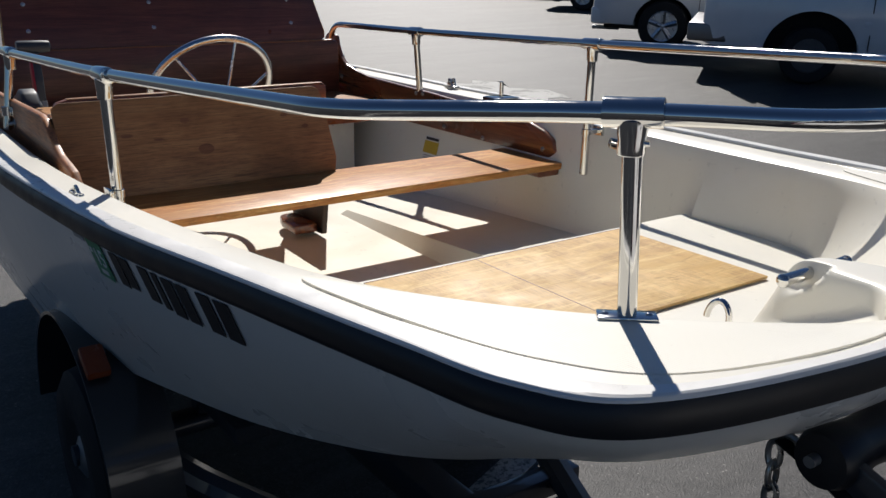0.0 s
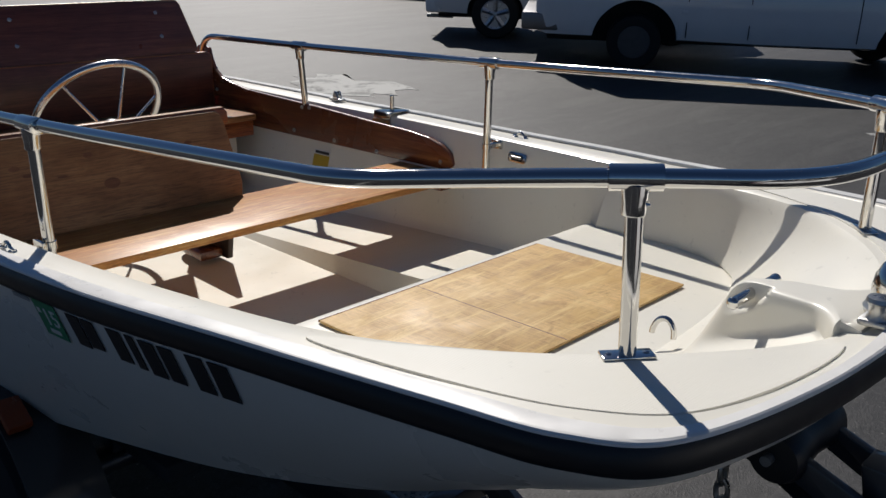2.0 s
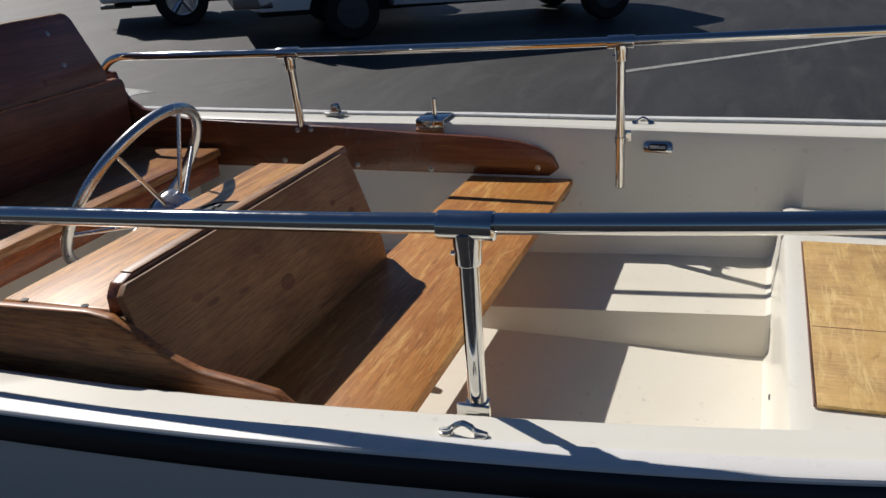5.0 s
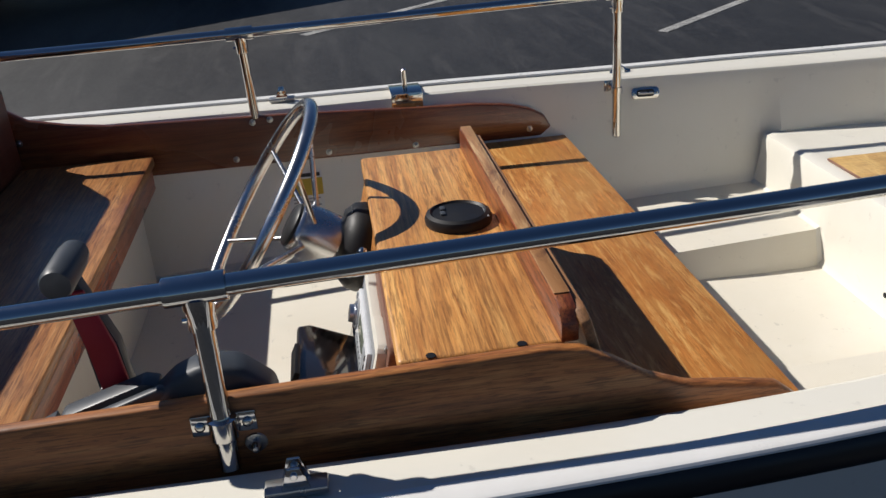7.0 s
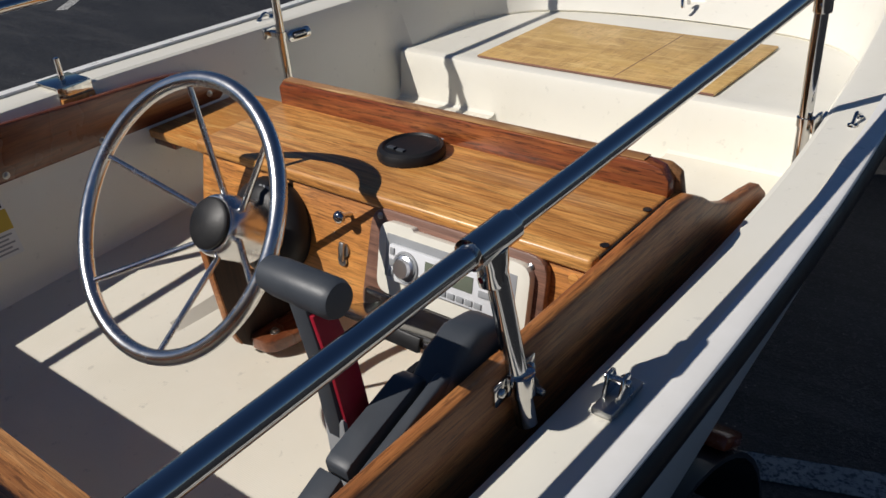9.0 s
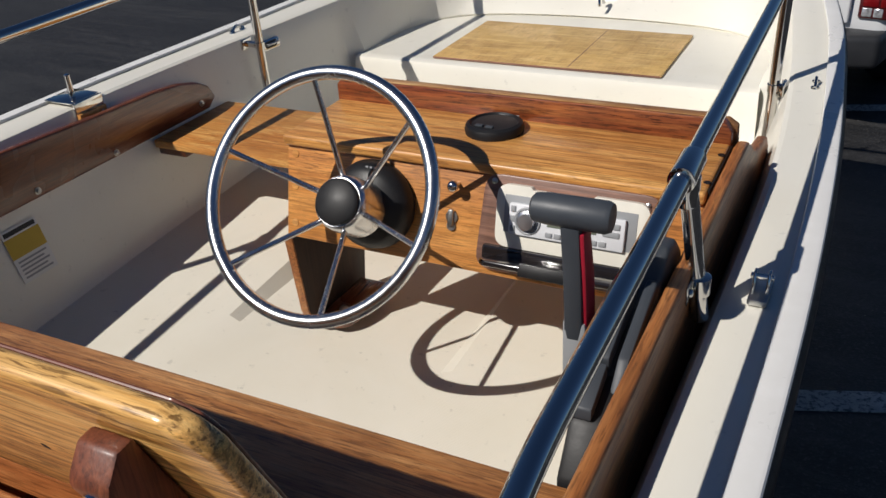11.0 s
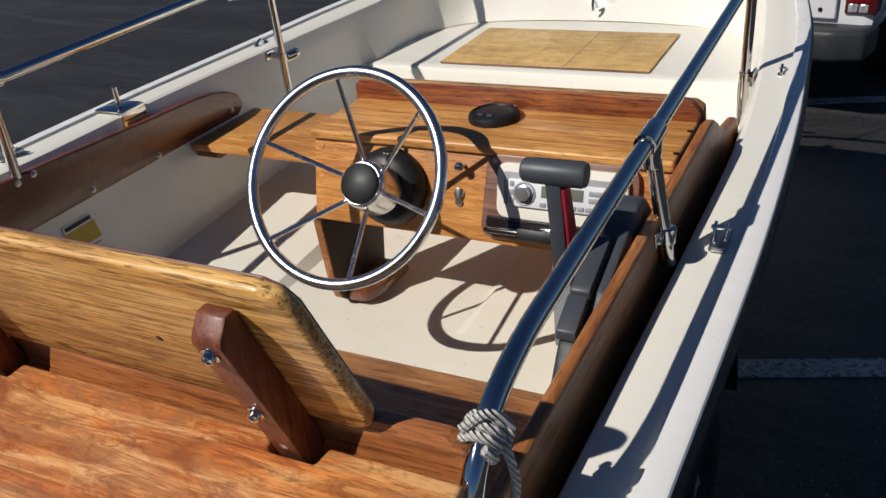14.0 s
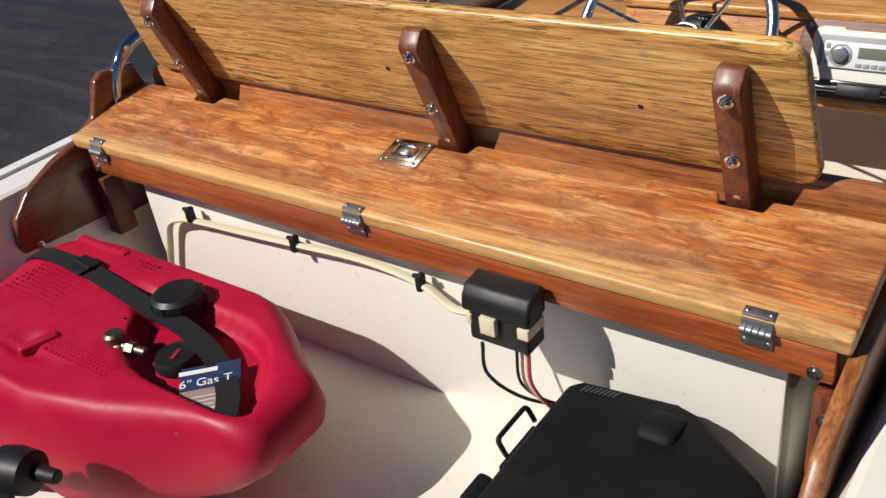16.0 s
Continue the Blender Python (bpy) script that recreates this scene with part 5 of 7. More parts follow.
for rows_, x0_, y0_, dx_, dy_ in ((9, -0.57, 0.60, 0.135, 0.0098), (4, -0.34, 0.525, 0.15, 0.0075), (3, -0.455, 0.735, 0.10, 0.011)):
    for r_ in range(rows_):
        x_ = x0_
        while x_ < x0_ + dx_:
            w_ = 0.006 + 0.006 * ((r_ * 7 + int(x_ * 997)) % 5) / 4
            part("embossed_mark", box(x_, x_ + w_, y0_ + r_ * dy_, y0_ + r_ * dy_ + 0.0048, 0.6405, 0.64265, 0.0), TANKRED, tank)
            x_ += w_ + 0.004
cap = part("cap", lathe([(0.042, 0), (0.042, 0.010), (0.044, 0.014), (0.041, 0.032), (0.034, 0.038), (0.0, 0.039)], (-0.228, 0.70, 0.630), (0, 0, 1), 18), BLACK, tank, "ribbed black filler cap")
for k in range(10):
    a = 2 * math.pi * k / 10
    part("rib", cyl((-0.228 + 0.041 * math.cos(a), 0.70 + 0.041 * math.sin(a), 0.645), (-0.228 + 0.040 * math.cos(a), 0.70 + 0.040 * math.sin(a), 0.662), 0.0035, None, 6), BLACK, cap)
BRASSY = metal("dull_brass", (0.20, 0.17, 0.13), 0.38, 0.2)
fg = part("fuel_gauge", lathe([(0.033, 0), (0.033, 0.012), (0.030, 0.018), (0.026, 0.0165), (0.0, 0.0165)], (-0.150, 0.622, 0.612), (0, 0, 1), 22), BLACK, tank, "black fuel gauge with a red needle")
part("needle", moved(box(-0.013, 0.009, -0.003, 0.003, 0.0, 0.001, 0.0), Matrix.Translation((-0.151, 0.624, 0.6288)) @ Matrix.Rotation(radians(110), 4, "Z")), REDTAPE, fg)
part("hose_fitting", moved(add(cyl((-0.255, 0.582, 0.652), (-0.255, 0.582, 0.69), 0.016, 0.013, 14, 0.003), cyl((-0.262, 0.582, 0.685), (-0.262, 0.582, 0.705), 0.015, None, 14, 0.004), cyl((-0.255, 0.582, 0.683), (-0.205, 0.592, 0.680), 0.0085, 0.007, 12, 0.002), cyl((-0.238, 0.585, 0.682), (-0.225, 0.588, 0.681), 0.0115, None, 6)), Matrix.Translation((0.018, 0.008, -0.046))), BRASSY, tank, "metal hose fitting")
sp = [(-0.665, 0.69, 0.52), (-0.64, 0.685, 0.61), (-0.59, 0.690, 0.648), (-0.47, 0.693, 0.649), (-0.36, 0.680, 0.650), (-0.27, 0.668, 0.650), (-0.17, 0.660, 0.645), (-0.105, 0.648, 0.634), (-0.055, 0.628, 0.624), (-0.010, 0.596, 0.626), (0.022, 0.562, 0.628)]
path = spline(sp, 6)
ribbon = []
for i, p in enumerate(path):
    t = (path[min(i + 1, len(path) - 1)] - path[max(i - 1, 0)]).normalized()
    w = t.cross((0, 0, 1)).normalized() * 0.0165
    n_ = w.cross(t).normalized() * 0.0012
    ribbon.append([p + w + n_, p - w + n_, p - w - n_, p + w - n_, p + w + n_])
part("strap", sheet(ribbon), STRAP, tank, "black webbing strap")
part("buckle", moved(add(box(-0.026, 0.026, -0.022, 0.022, 0, 0.006, 0.002), cyl((-0.027, 0.0, 0.005), (0.027, 0.0, 0.005), 0.004, None, 8)), Matrix.Translation((-0.47, 0.693, 0.650)) @ Matrix.Rotation(radians(-5), 4, "Z")), BLACK, tank)
tag = Matrix.Translation((-0.045, 0.592, 0.620)) @ Matrix.Rotation(radians(44), 4, "Z") @ Matrix.Rotation(radians(7), 4, "X")
label_card = part("label_card", moved(box(-0.042, 0.042, -0.064, 0.055, 0, 0.0015, 0.0), tag), TAN, tank, "printed cardboard label under the strap")
part("header", moved(box(-0.042, 0.042, 0.010, 0.055, 0.0015, 0.0022, 0.0), tag), NAVY, label_card)
part("lettering", words('6" Gas T', 0.021, tag @ Matrix.Translation((-0.006, 0.022, 0.0026)), 0.0003), WHITEINK, label_card)
part("bar", moved(box(-0.045, 0.01, 0.040, 0.048, 0.0022, 0.0028, 0.0), tag), WHITEINK, label_card)
for k in range(7):
    part("bar", moved(box(-0.040, 0.03 - 0.012 * (k % 3), -0.005 - 0.008 * k, -0.0038 - 0.008 * k, 0.0015, 0.0019, 0.0), tag), WHITEINK, label_card)
bulb = thing("hose_connector", (-0.30, 0.40, 0.43), "black fuel hose connector lying before the tank", "hose connector")
part("valve", add(lathe([(0.016, 0), (0.030, 0.006), (0.033, 0.03), (0.030, 0.055), (0.016, 0.06)], (-0.215, 0.365, 0.60), (1, 0.3, 0), 20), cyl((-0.235, 0.36, 0.60), (-0.265, 0.352, 0.60), 0.017, 0.015, 14, 0.003), cyl((-0.16, 0.385, 0.60), (-0.125, 0.395, 0.598), 0.013, 0.010, 12, 0.002)), BLACK, bulb)
part("hose", tube(spline([(-0.27, 0.35, 0.60), (-0.33, 0.34, 0.592), (-0.40, 0.33, 0.56), (-0.48, 0.35, 0.48), (-0.55, 0.37, 0.425)], 6), 0.0085, 10), BLACK, bulb)
part("support", cyl((-0.19, 0.345, 0.431), (-0.19, 0.345, 0.58), 0.012, None, 10), BLACK, bulb)

FRAME[0] = BOAT @ Matrix.Translation((0.012, 0.010, -0.006))
# ---- small black junction box and wiring on the seat ----
jb = thing("junction_box", (0.27, 0.84, 0.70), "black plastic junction box screwed to the seat apron", "junction box")
part("case", prism([(0.812, 0.672), (0.815, 0.742), (0.823, 0.753), (0.853, 0.757), (0.8555, 0.672)], 0.225, 0.318, "x", 0.006, 3), BLACK, jb)
part("cover", prism([(0.806, 0.722), (0.809, 0.744), (0.820, 0.758), (0.853, 0.762), (0.853, 0.722)], 0.220, 0.323, "x", 0.005, 3), BLACK, jb)
part("label_strip", box(0.250, 0.273, 0.8035, 0.8125, 0.695, 0.721, 0.0005), CABLE, jb)
part("tape", box(0.303, 0.3195, 0.810, 0.852, 0.699, 0.715, 0.001), CABLE, jb)
part("tape", box(0.2235, 0.232, 0.810, 0.83, 0.699, 0.713, 0.001), CABLE, jb)
for k, (c, off) in enumerate(((BLACK, 0.0), (WALNUT, 0.008), (CABLE, 0.014), (REDTAPE, 0.019))):
    part("wire", tube(spline([(0.285 + off, 0.832, 0.66), (0.30 + off, 0.815, 0.62), (0.335 + off, 0.835, 0.585 - 0.006 * k), (0.38 + off, 0.87, 0.575)], 6), 0.0022, 6), c, jb)
part("wire", tube(spline([(0.235, 0.825, 0.66), (0.25, 0.81, 0.62), (0.30, 0.825, 0.585), (0.37, 0.862, 0.57)], 6), 0.0026, 6), BLACK, jb)
lead = thing("wiring_loom", (0.0, 0.935, 0.68), "cream cable clipped under the seat apron", "cable")
lp = [(-0.582, 0.898, 0.49), (-0.556, 0.898, 0.56), (-0.528, 0.897, 0.622), (-0.485, 0.895, 0.645), (-0.44, 0.895, 0.652), (-0.31, 0.895, 0.660), (-0.178, 0.895, 0.669), (-0.03, 0.895, 0.678), (0.082, 0.893, 0.668), (0.15, 0.882, 0.650), (0.222, 0.862, 0.682)]
part("cable", tube(spline(lp, 6), 0.0075, 8, False, 0.7), CABLE, lead)
for x, y, z in ((-0.447, 0.894, 0.668), (-0.180, 0.894, 0.674), (0.082, 0.894, 0.674)):
    part("clip", add(box(x - 0.005, x + 0.005, y - 0.010, y + 0.006, z - 0.016, z + 0.012, 0.002), cyl((x - 0.009, y - 0.006, z + 0.010), (x + 0.009, y - 0.006, z + 0.014), 0.0035, None, 8)), BLACK, lead)

FRAME[0] = BOAT
# ---- battery box ----
bb = thing("battery_box", (0.50, 0.72, 0.4305), "black plastic battery box with a vented lid", "battery box")
part("case", prism([(0.365, 0.52), (0.66, 0.52), (0.66, 0.80), (0.55, 0.885), (0.365, 0.885)], 0.4305, 0.540, "z", 0.012, 3), BATTERYBOX, bb)
plan = [(0.356, 0.50), (0.672, 0.50), (0.672, 0.775), (0.640, 0.815), (0.535, 0.888), (0.505, 0.896), (0.372, 0.880), (0.356, 0.862)]
part("rim", prism(plan, 0.540, 0.560, "z", 0.006, 2), BATTERYBOX, bb)
part("lid", prism([(0.515 + (x - 0.515) * 0.955, 0.70 + (y - 0.70) * 0.965) for x, y in plan], 0.5602, 0.612, "z", 0.014, 3), BATTERYBOX, bb, "bevelled black lid")
part("shoulder", prism([(0.800, 0.560), (0.808, 0.616), (0.830, 0.624), (0.862, 0.616), (0.882, 0.590), (0.886, 0.560)], 0.478, 0.530, "x", 0.010, 3), BATTERYBOX, bb)
part("shoulder", prism([(0.68, 0.54), (0.69, 0.585), (0.72, 0.604), (0.76, 0.604), (0.79, 0.585), (0.80, 0.54)], 0.612, 0.688, "x", 0.014, 3), BATTERYBOX, bb)
part("fold", prism([(0.50, 0.540), (0.50, 0.622), (0.54, 0.632), (0.60, 0.620), (0.615, 0.600), (0.615, 0.540)], 0.42, 0.60, "x", 0.012, 3), BATTERYBOX, bb)
for k in range(8):
    part("vent", moved(box(-0.0016, 0.0016, -0.007, 0.007, 0.0, 0.002, 0.0005), Matrix.Translation((0.390 + 0.006 * k, 0.856 + 0.001 * k, 0.612)) @ Matrix.Rotation(radians(-25), 4, "Z")), CHARCOAL, bb)
part("buckle", add(box(0.340, 0.362, 0.715, 0.800, 0.560, 0.574, 0.003), tube(rounded([(0.350, 0.722, 0.590), (0.338, 0.722, 0.612), (0.338, 0.792, 0.612), (0.350, 0.792, 0.590)], 0.008, 4), 0.0035, 8)), BATTERYBOX, bb)
part("strap", prism([(0.330, 0.640), (0.352, 0.640), (0.352, 0.690), (0.330, 0.690)], 0.50, 0.585, "z", 0.006), BATTERYBOX, bb)

# ---- outboard motor on the transom ----
COWL = plastic("black_cowl_paint", (0.012, 0.012, 0.015), 0.16, 0.02, 60, 0.6)
motor = thing("outboard_motor", (-0.04, -0.02, 0.20), "black outboard motor clamped on the transom", "outboard motor")
lvl = [(0.60, 0.165, 0.21), (0.68, 0.205, 0.265), (0.86, 0.215, 0.285), (1.04, 0.205, 0.275), (1.16, 0.175, 0.235), (1.205, 0.12, 0.16), (1.215, 0.03, 0.04)]
cw = [[Vector((0.03 + hx * math.copysign(abs(math.cos(a)) ** 0.72, math.cos(a)), -0.32 + hy * math.copysign(abs(math.sin(a)) ** 0.72, math.sin(a)), z)) for a in [2 * math.pi * k / 40 for k in range(41)]] for z, hx, hy in lvl]
cowl = part("cowl", sheet(cw), COWL, motor, "glossy black engine cowl", 50)
face_m = Matrix.Translation((-0.05, -0.047, 1.09)) @ Matrix(((-1, 0, 0), (0, 0, 1), (0, 1, 0))).to_4x4()
part("numeral", words("40", 0.075, face_m @ Matrix.Translation((0, 0, 0.001)), 0.004), LIGHTGREY, cowl)
part("lower_pan", prism([(-0.19, -0.50), (0.11, -0.50), (0.13, -0.12), (-0.21, -0.12)], 0.52, 0.60, "z", 0.02, 3), COWL, motor)
part("midsection", prism([(-0.42, 0.52), (-0.14, 0.52), (-0.20, -0.02), (-0.40, -0.02)], -0.10, 0.02, "x", 0.02, 3), COWL, motor)
part("gearcase", lathe([(0.0, -0.30), (0.035, -0.24), (0.05, -0.1), (0.05, 0.08), (0.0, 0.20)], (-0.04, -0.32, -0.10), (0, 1, 0), 20), COWL, motor)
part("cavitation_plate", prism([(-0.14, -0.50), (0.06, -0.50), (0.04, -0.15), (-0.12, -0.15)], -0.025, -0.015, "z", 0.003), COWL, motor)
part("clamp_bracket", add(box(-0.16, 0.08, -0.14, 0.055, 0.30, 0.66, 0.01), box(-0.14, 0.06, 0.0, 0.115, 0.665, 0.70, 0.006)), CHARCOAL, motor)

# ---- trailer ----
TRAIL = paint("dark_trailer_steel", (0.028, 0.030, 0.036), 0.5)
TYRE = plastic("tyre_rubber", (0.012, 0.012, 0.013), 0.7, 0.3, 90, 0.3)
FENDER = paint("dark_fender_paint", (0.007, 0.008, 0.010), 0.55)
AMBER = plastic("amber_lens", (0.20, 0.035, 0.008), 0.2, 0.02)
DARKLENS = mat("smoked_red_lens", (0.07, 0.010, 0.012), 0.12, 0, 0.5)
REDLENS = plastic("red_lens", (0.15, 0.005, 0.007), 0.15, 0.02)
CHROMELENS = metal("silvered_reflector", (0.62, 0.62, 0.64), 0.22, 0.2)
trailer = thing("boat_trailer", (0, 2.2, -0.43), "dark steel boat trailer carrying the boat, hitched to the pickup", "boat trailer")
part("tongue", prism([(-0.05, -0.22), (0.05, -0.22), (0.05, -0.13), (-0.05, -0.13)], 0.9, 5.35, "y", 0.006), TRAIL, trailer)
for s in (-1, 1):
    part("side_frame", add(tube(rounded([(s * 0.56, 0.15, -0.13), (s * 0.56, 2.35, -0.13), (s * 0.05, 3.55, -0.15)], 0.25, 6), 0.038, 8)), TRAIL, trailer)
    part("bunk", box(s * 0.36 - 0.05, s * 0.36 + 0.05, 0.3, 2.5, -0.055, -0.005, 0.01), plastic("bunk_carpet", (0.02, 0.02, 0.022), 0.9, 0.6, 300), trailer)
    for y in (0.6, 2.1):
        part("bunk_bracket", box(s * 0.36 - 0.02, s * 0.36 + 0.02, y - 0.03, y + 0.03, -0.14, -0.05, 0.004), TRAIL, trailer)
for y in (0.6, 1.55, 2.1, 2.95):
    w = 0.58 if y < 2.5 else 0.36
    part("crossmember", box(-w, w, y - 0.03, y + 0.03, -0.19, -0.13, 0.005), TRAIL, trailer)
part("axle", cyl((-0.735, 2.12, -0.16), (0.735, 2.12, -0.16), 0.03, None, 14), TRAIL, trailer)
for s in (-1, 1):
    whl2 = part("wheel", lathe([(0.10, -0.06), (0.12, -0.075), (0.21, -0.08), (0.245, -0.06), (0.255, -0.02), (0.255, 0.02), (0.245, 0.06), (0.21, 0.08), (0.12, 0.075), (0.10, 0.06)], (s * 0.65, 2.12, -0.17), (1, 0, 0), 36), TYRE, trailer)
    part("rim", lathe([(0.125, -0.03), (0.12, 0.05), (0.10, 0.04), (0.06, 0.06), (0.03, 0.075), (0.0, 0.08)], (s * 0.65, 2.12, -0.17), (s, 0, 0), 24), GALV, whl2)
    arc = [(2.12 + 0.42 * math.cos(a), -0.17 + 0.42 * math.sin(a)) for a in [math.pi * (0.02 + 0.96 * k / 20) for k in range(21)]]
    inn = [(2.12 + 0.41 * math.cos(a), -0.17 + 0.41 * math.sin(a)) for a in [math.pi * (0.98 - 0.96 * k / 20) for k in range(21)]]
    fen = part("fender", prism(arc + inn, min(s * 0.56, s * 0.735), max(s * 0.56, s * 0.735), "x", 0.0), FENDER, trailer, "dark rounded trailer fender")
    part("marker_light", moved(box(s * 0.70 - 0.03, s * 0.70 + 0.03, -0.045, 0.045, 0.0, 0.03, 0.008), Matrix.Translation((0, 2.34, 0.190)) @ Matrix.Rotation(radians(-31), 4, 'X')), AMBER, fen, "amber marker light")
part("winch_post", prism([(4.02, -0.14), (4.12, -0.14), (4.10, 0.36), (4.05, 0.50), (4.0, 0.50), (4.03, 0.34)], -0.035, 0.035, "x", 0.006), TRAIL, trailer)
for x in (-0.078, 0.058):
    part("winch_arm", prism([(3.878, 0.470), (3.895, 0.510), (4.06, 0.45), (4.20, 0.30), (4.16, 0.27), (4.03, 0.40)], x, x + 0.02, "x", 0.005), TRAIL, trailer)
part("arm_plate", box(-0.0575, 0.0575, 4.02, 4.10, 0.38, 0.43, 0.006), TRAIL, trailer)
part("bow_roller", lathe([(0.016, 0.0), (0.040, 0.004), (0.046, 0.020), (0.041, 0.070), (0.038, 0.105), (0.041, 0.140), (0.046, 0.190), (0.040, 0.206), (0.016, 0.210)], (-0.107, 3.892, 0.488), (1, 0, 0), 28), RUBBER, trailer, "black rubber bow roller")
part("roller_pin", cyl((-0.120, 3.888, 0.492), (0.120, 3.888, 0.492), 0.009, None, 10), GALV, trailer)
part("winch", add(cyl((-0.06, 4.06, 0.30), (0.06, 4.06, 0.30), 0.05, None, 18, 0.006), cyl((0.06, 4.06, 0.30), (0.11, 4.06, 0.30), 0.012, None, 10), box(0.10, 0.115, 4.05, 4.20, 0.29, 0.31, 0.004)), GALV, trailer)
part("coupler", add(prism([(-0.045, -0.22), (0.045, -0.22), (0.045, -0.10), (-0.045, -0.10)], 5.3, 5.48, "y", 0.01), ball((0, 5.50, -0.13), 0.055, (1, 1.2, 0.9), 16)), GALV, trailer)
part("jack", add(cyl((0.13, 4.7, -0.36), (0.13, 4.7, 0.22), 0.028, None, 14), cyl((0.05, 4.7, -0.17), (0.13, 4.7, -0.17), 0.03, None, 10), cyl((0.13, 4.7, 0.22), (0.24, 4.7, 0.24), 0.008, None, 8)), GALV, trailer)
eye_b = part("bow_eye", tube(rounded([(0.02, 3.775, 0.515), (0.035, 3.79, 0.47), (0.055, 3.80, 0.47), (0.055, 3.785, 0.515)], 0.02, 5), 0.008, 8), STEEL, boat, "steel bow eye")
chain = thing("safety_chain", (0.05, 3.79, 0.30), "dark steel safety chain hanging from the bow eye", "chain")
zc = 0.462
for k in range(16):
    up2 = k % 2
    pth = [Vector((0.05 + (0.011 if up2 else 0.0) * math.cos(a), 3.792 + 0.004 * k * 0.3 + (0.0 if up2 else 0.011) * math.cos(a), zc - 0.026 + 0.024 * math.sin(a))) for a in [2 * math.pi * q / 14 for q in range(14)]]
    part("link", tube(pth, 0.0050, 7, True), STEEL, chain)
    zc -= 0.0365
strap2 = thing("winch_strap", (0.05, 3.95, 0.40), "black winch strap hooked to the bow eye", "strap")
pth = spline([(0.045, 3.80, 0.468), (0.040, 3.88, 0.435), (0.025, 3.97, 0.375), (0.0, 4.04, 0.315)], 6)
part("webbing", sheet([[p + Vector((0.022, 0, 0)), p + Vector((-0.022, 0, 0)), p + Vector((-0.022, 0, -0.003)), p + Vector((0.022, 0, -0.003)), p + Vector((0.022, 0, 0))] for p in pth]), STRAP, strap2)
part("hook", tube(rounded([(0.05, 3.788, 0.455), (0.052, 3.80, 0.478), (0.045, 3.825, 0.472), (0.045, 3.83, 0.452)], 0.012, 5), 0.006, 8), STEEL, strap2)

# ---- the parking lot ----
FRAME[0] = Matrix.Identity(4)
ASPHALT = mat("worn_asphalt", (0.045, 0.045, 0.046), 0.60, 0, 0, 0.5)
_v = place(ASPHALT)
_stone = node(ASPHALT, "TexVoronoi", Scale=130.0)
link(ASPHALT, _v, _stone.inputs["Vector"])
_fine = grain(ASPHALT, _v, 420, 3, 0.7)
_cloud = grain(ASPHALT, _v, 0.55, 6, 0.62, 0.5)
_streak = grain(ASPHALT, place(ASPHALT, (0.25, 1.6, 1), (0, 0, -25)), 1.1, 5, 0.6, 0.8)
_crk = node(ASPHALT, "TexVoronoi", Scale=0.42)
_crk.feature = "DISTANCE_TO_EDGE"
_warp = node(ASPHALT, "TexNoise", Scale=1.6, Detail=5.0)
link(ASPHALT, _v, _warp.inputs["Vector"])
link(ASPHALT, mix(ASPHALT, 0.35, _v, _warp.outputs["Color"], "ADD"), _crk.inputs["Vector"])
_col = ramp(ASPHALT, _cloud, [(0.33, (0.017, 0.018, 0.020)), (0.52, (0.028, 0.028, 0.029)), (0.68, (0.050, 0.049, 0.047))])
_col = mix(ASPHALT, ramp(ASPHALT, _streak, [(0.47, grey(0)), (0.64, grey(0.65))]), _col, (0.095, 0.092, 0.086))
_long = grain(ASPHALT, place(ASPHALT, (0.35, 2.6, 1), (0, 0, 52)), 1.3, 7, 0.72, 1.2)
_col = mix(ASPHALT, ramp(ASPHALT, _long, [(0.52, grey(0)), (0.62, grey(0.6))]), _col, (0.125, 0.121, 0.113))
_col = mix(ASPHALT, ramp(ASPHALT, _long, [(0.36, grey(0.6)), (0.46, grey(0))]), _col, (0.022, 0.022, 0.023))
_patch = grain(ASPHALT, place(ASPHALT, (0.6, 2.4, 1), (0, 0, 22)), 2.6, 8, 0.78, 0.6)
_col = mix(ASPHALT, ramp(ASPHALT, _patch, [(0.50, grey(0)), (0.68, grey(0.5))]), _col, (0.085, 0.083, 0.079))
_col = mix(ASPHALT, ramp(ASPHALT, _patch, [(0.34, grey(0.4)), (0.46, grey(0))]), _col, (0.016, 0.016, 0.017))
_mid = grain(ASPHALT, _v, 17, 5, 0.8)
_col = mix(ASPHALT, ramp(ASPHALT, _mid, [(0.52, grey(0)), (0.68, grey(0.6))]), _col, (0.08, 0.078, 0.075))
_col = mix(ASPHALT, ramp(ASPHALT, _mid, [(0.34, grey(0.7)), (0.47, grey(0))]), _col, (0.014, 0.014, 0.015))
_col = mix(ASPHALT, ramp(ASPHALT, _stone.outputs["Color"], [(0.62, grey(0.0)), (0.9, grey(0.75))]), _col, (0.14, 0.137, 0.13))
_col = mix(ASPHALT, ramp(ASPHALT, _fine, [(0.36, grey(0.7)), (0.5, grey(0))]), _col, (0.014, 0.014, 0.015))
_col = mix(ASPHALT, ramp(ASPHALT, _crk.outputs["Distance"], [(0.0, grey(0.55)), (0.008, grey(0.0))]), _col, (0.012, 0.012, 0.012))
_col = mix(ASPHALT, 1.0, _col, (0.50, 0.50, 0.52), "MULTIPLY")
_grit = node(ASPHALT, "TexVoronoi", Scale=42.0)
link(ASPHALT, _v, _grit.inputs["Vector"])
_few = mix(ASPHALT, 1.0, ramp(ASPHALT, _grit.outputs["Color"], [(0.72, grey(0)), (0.76, grey(1))]), ramp(ASPHALT, _grit.outputs["Distance"], [(0.10, grey(1)), (0.17, grey(0))]), "MULTIPLY")
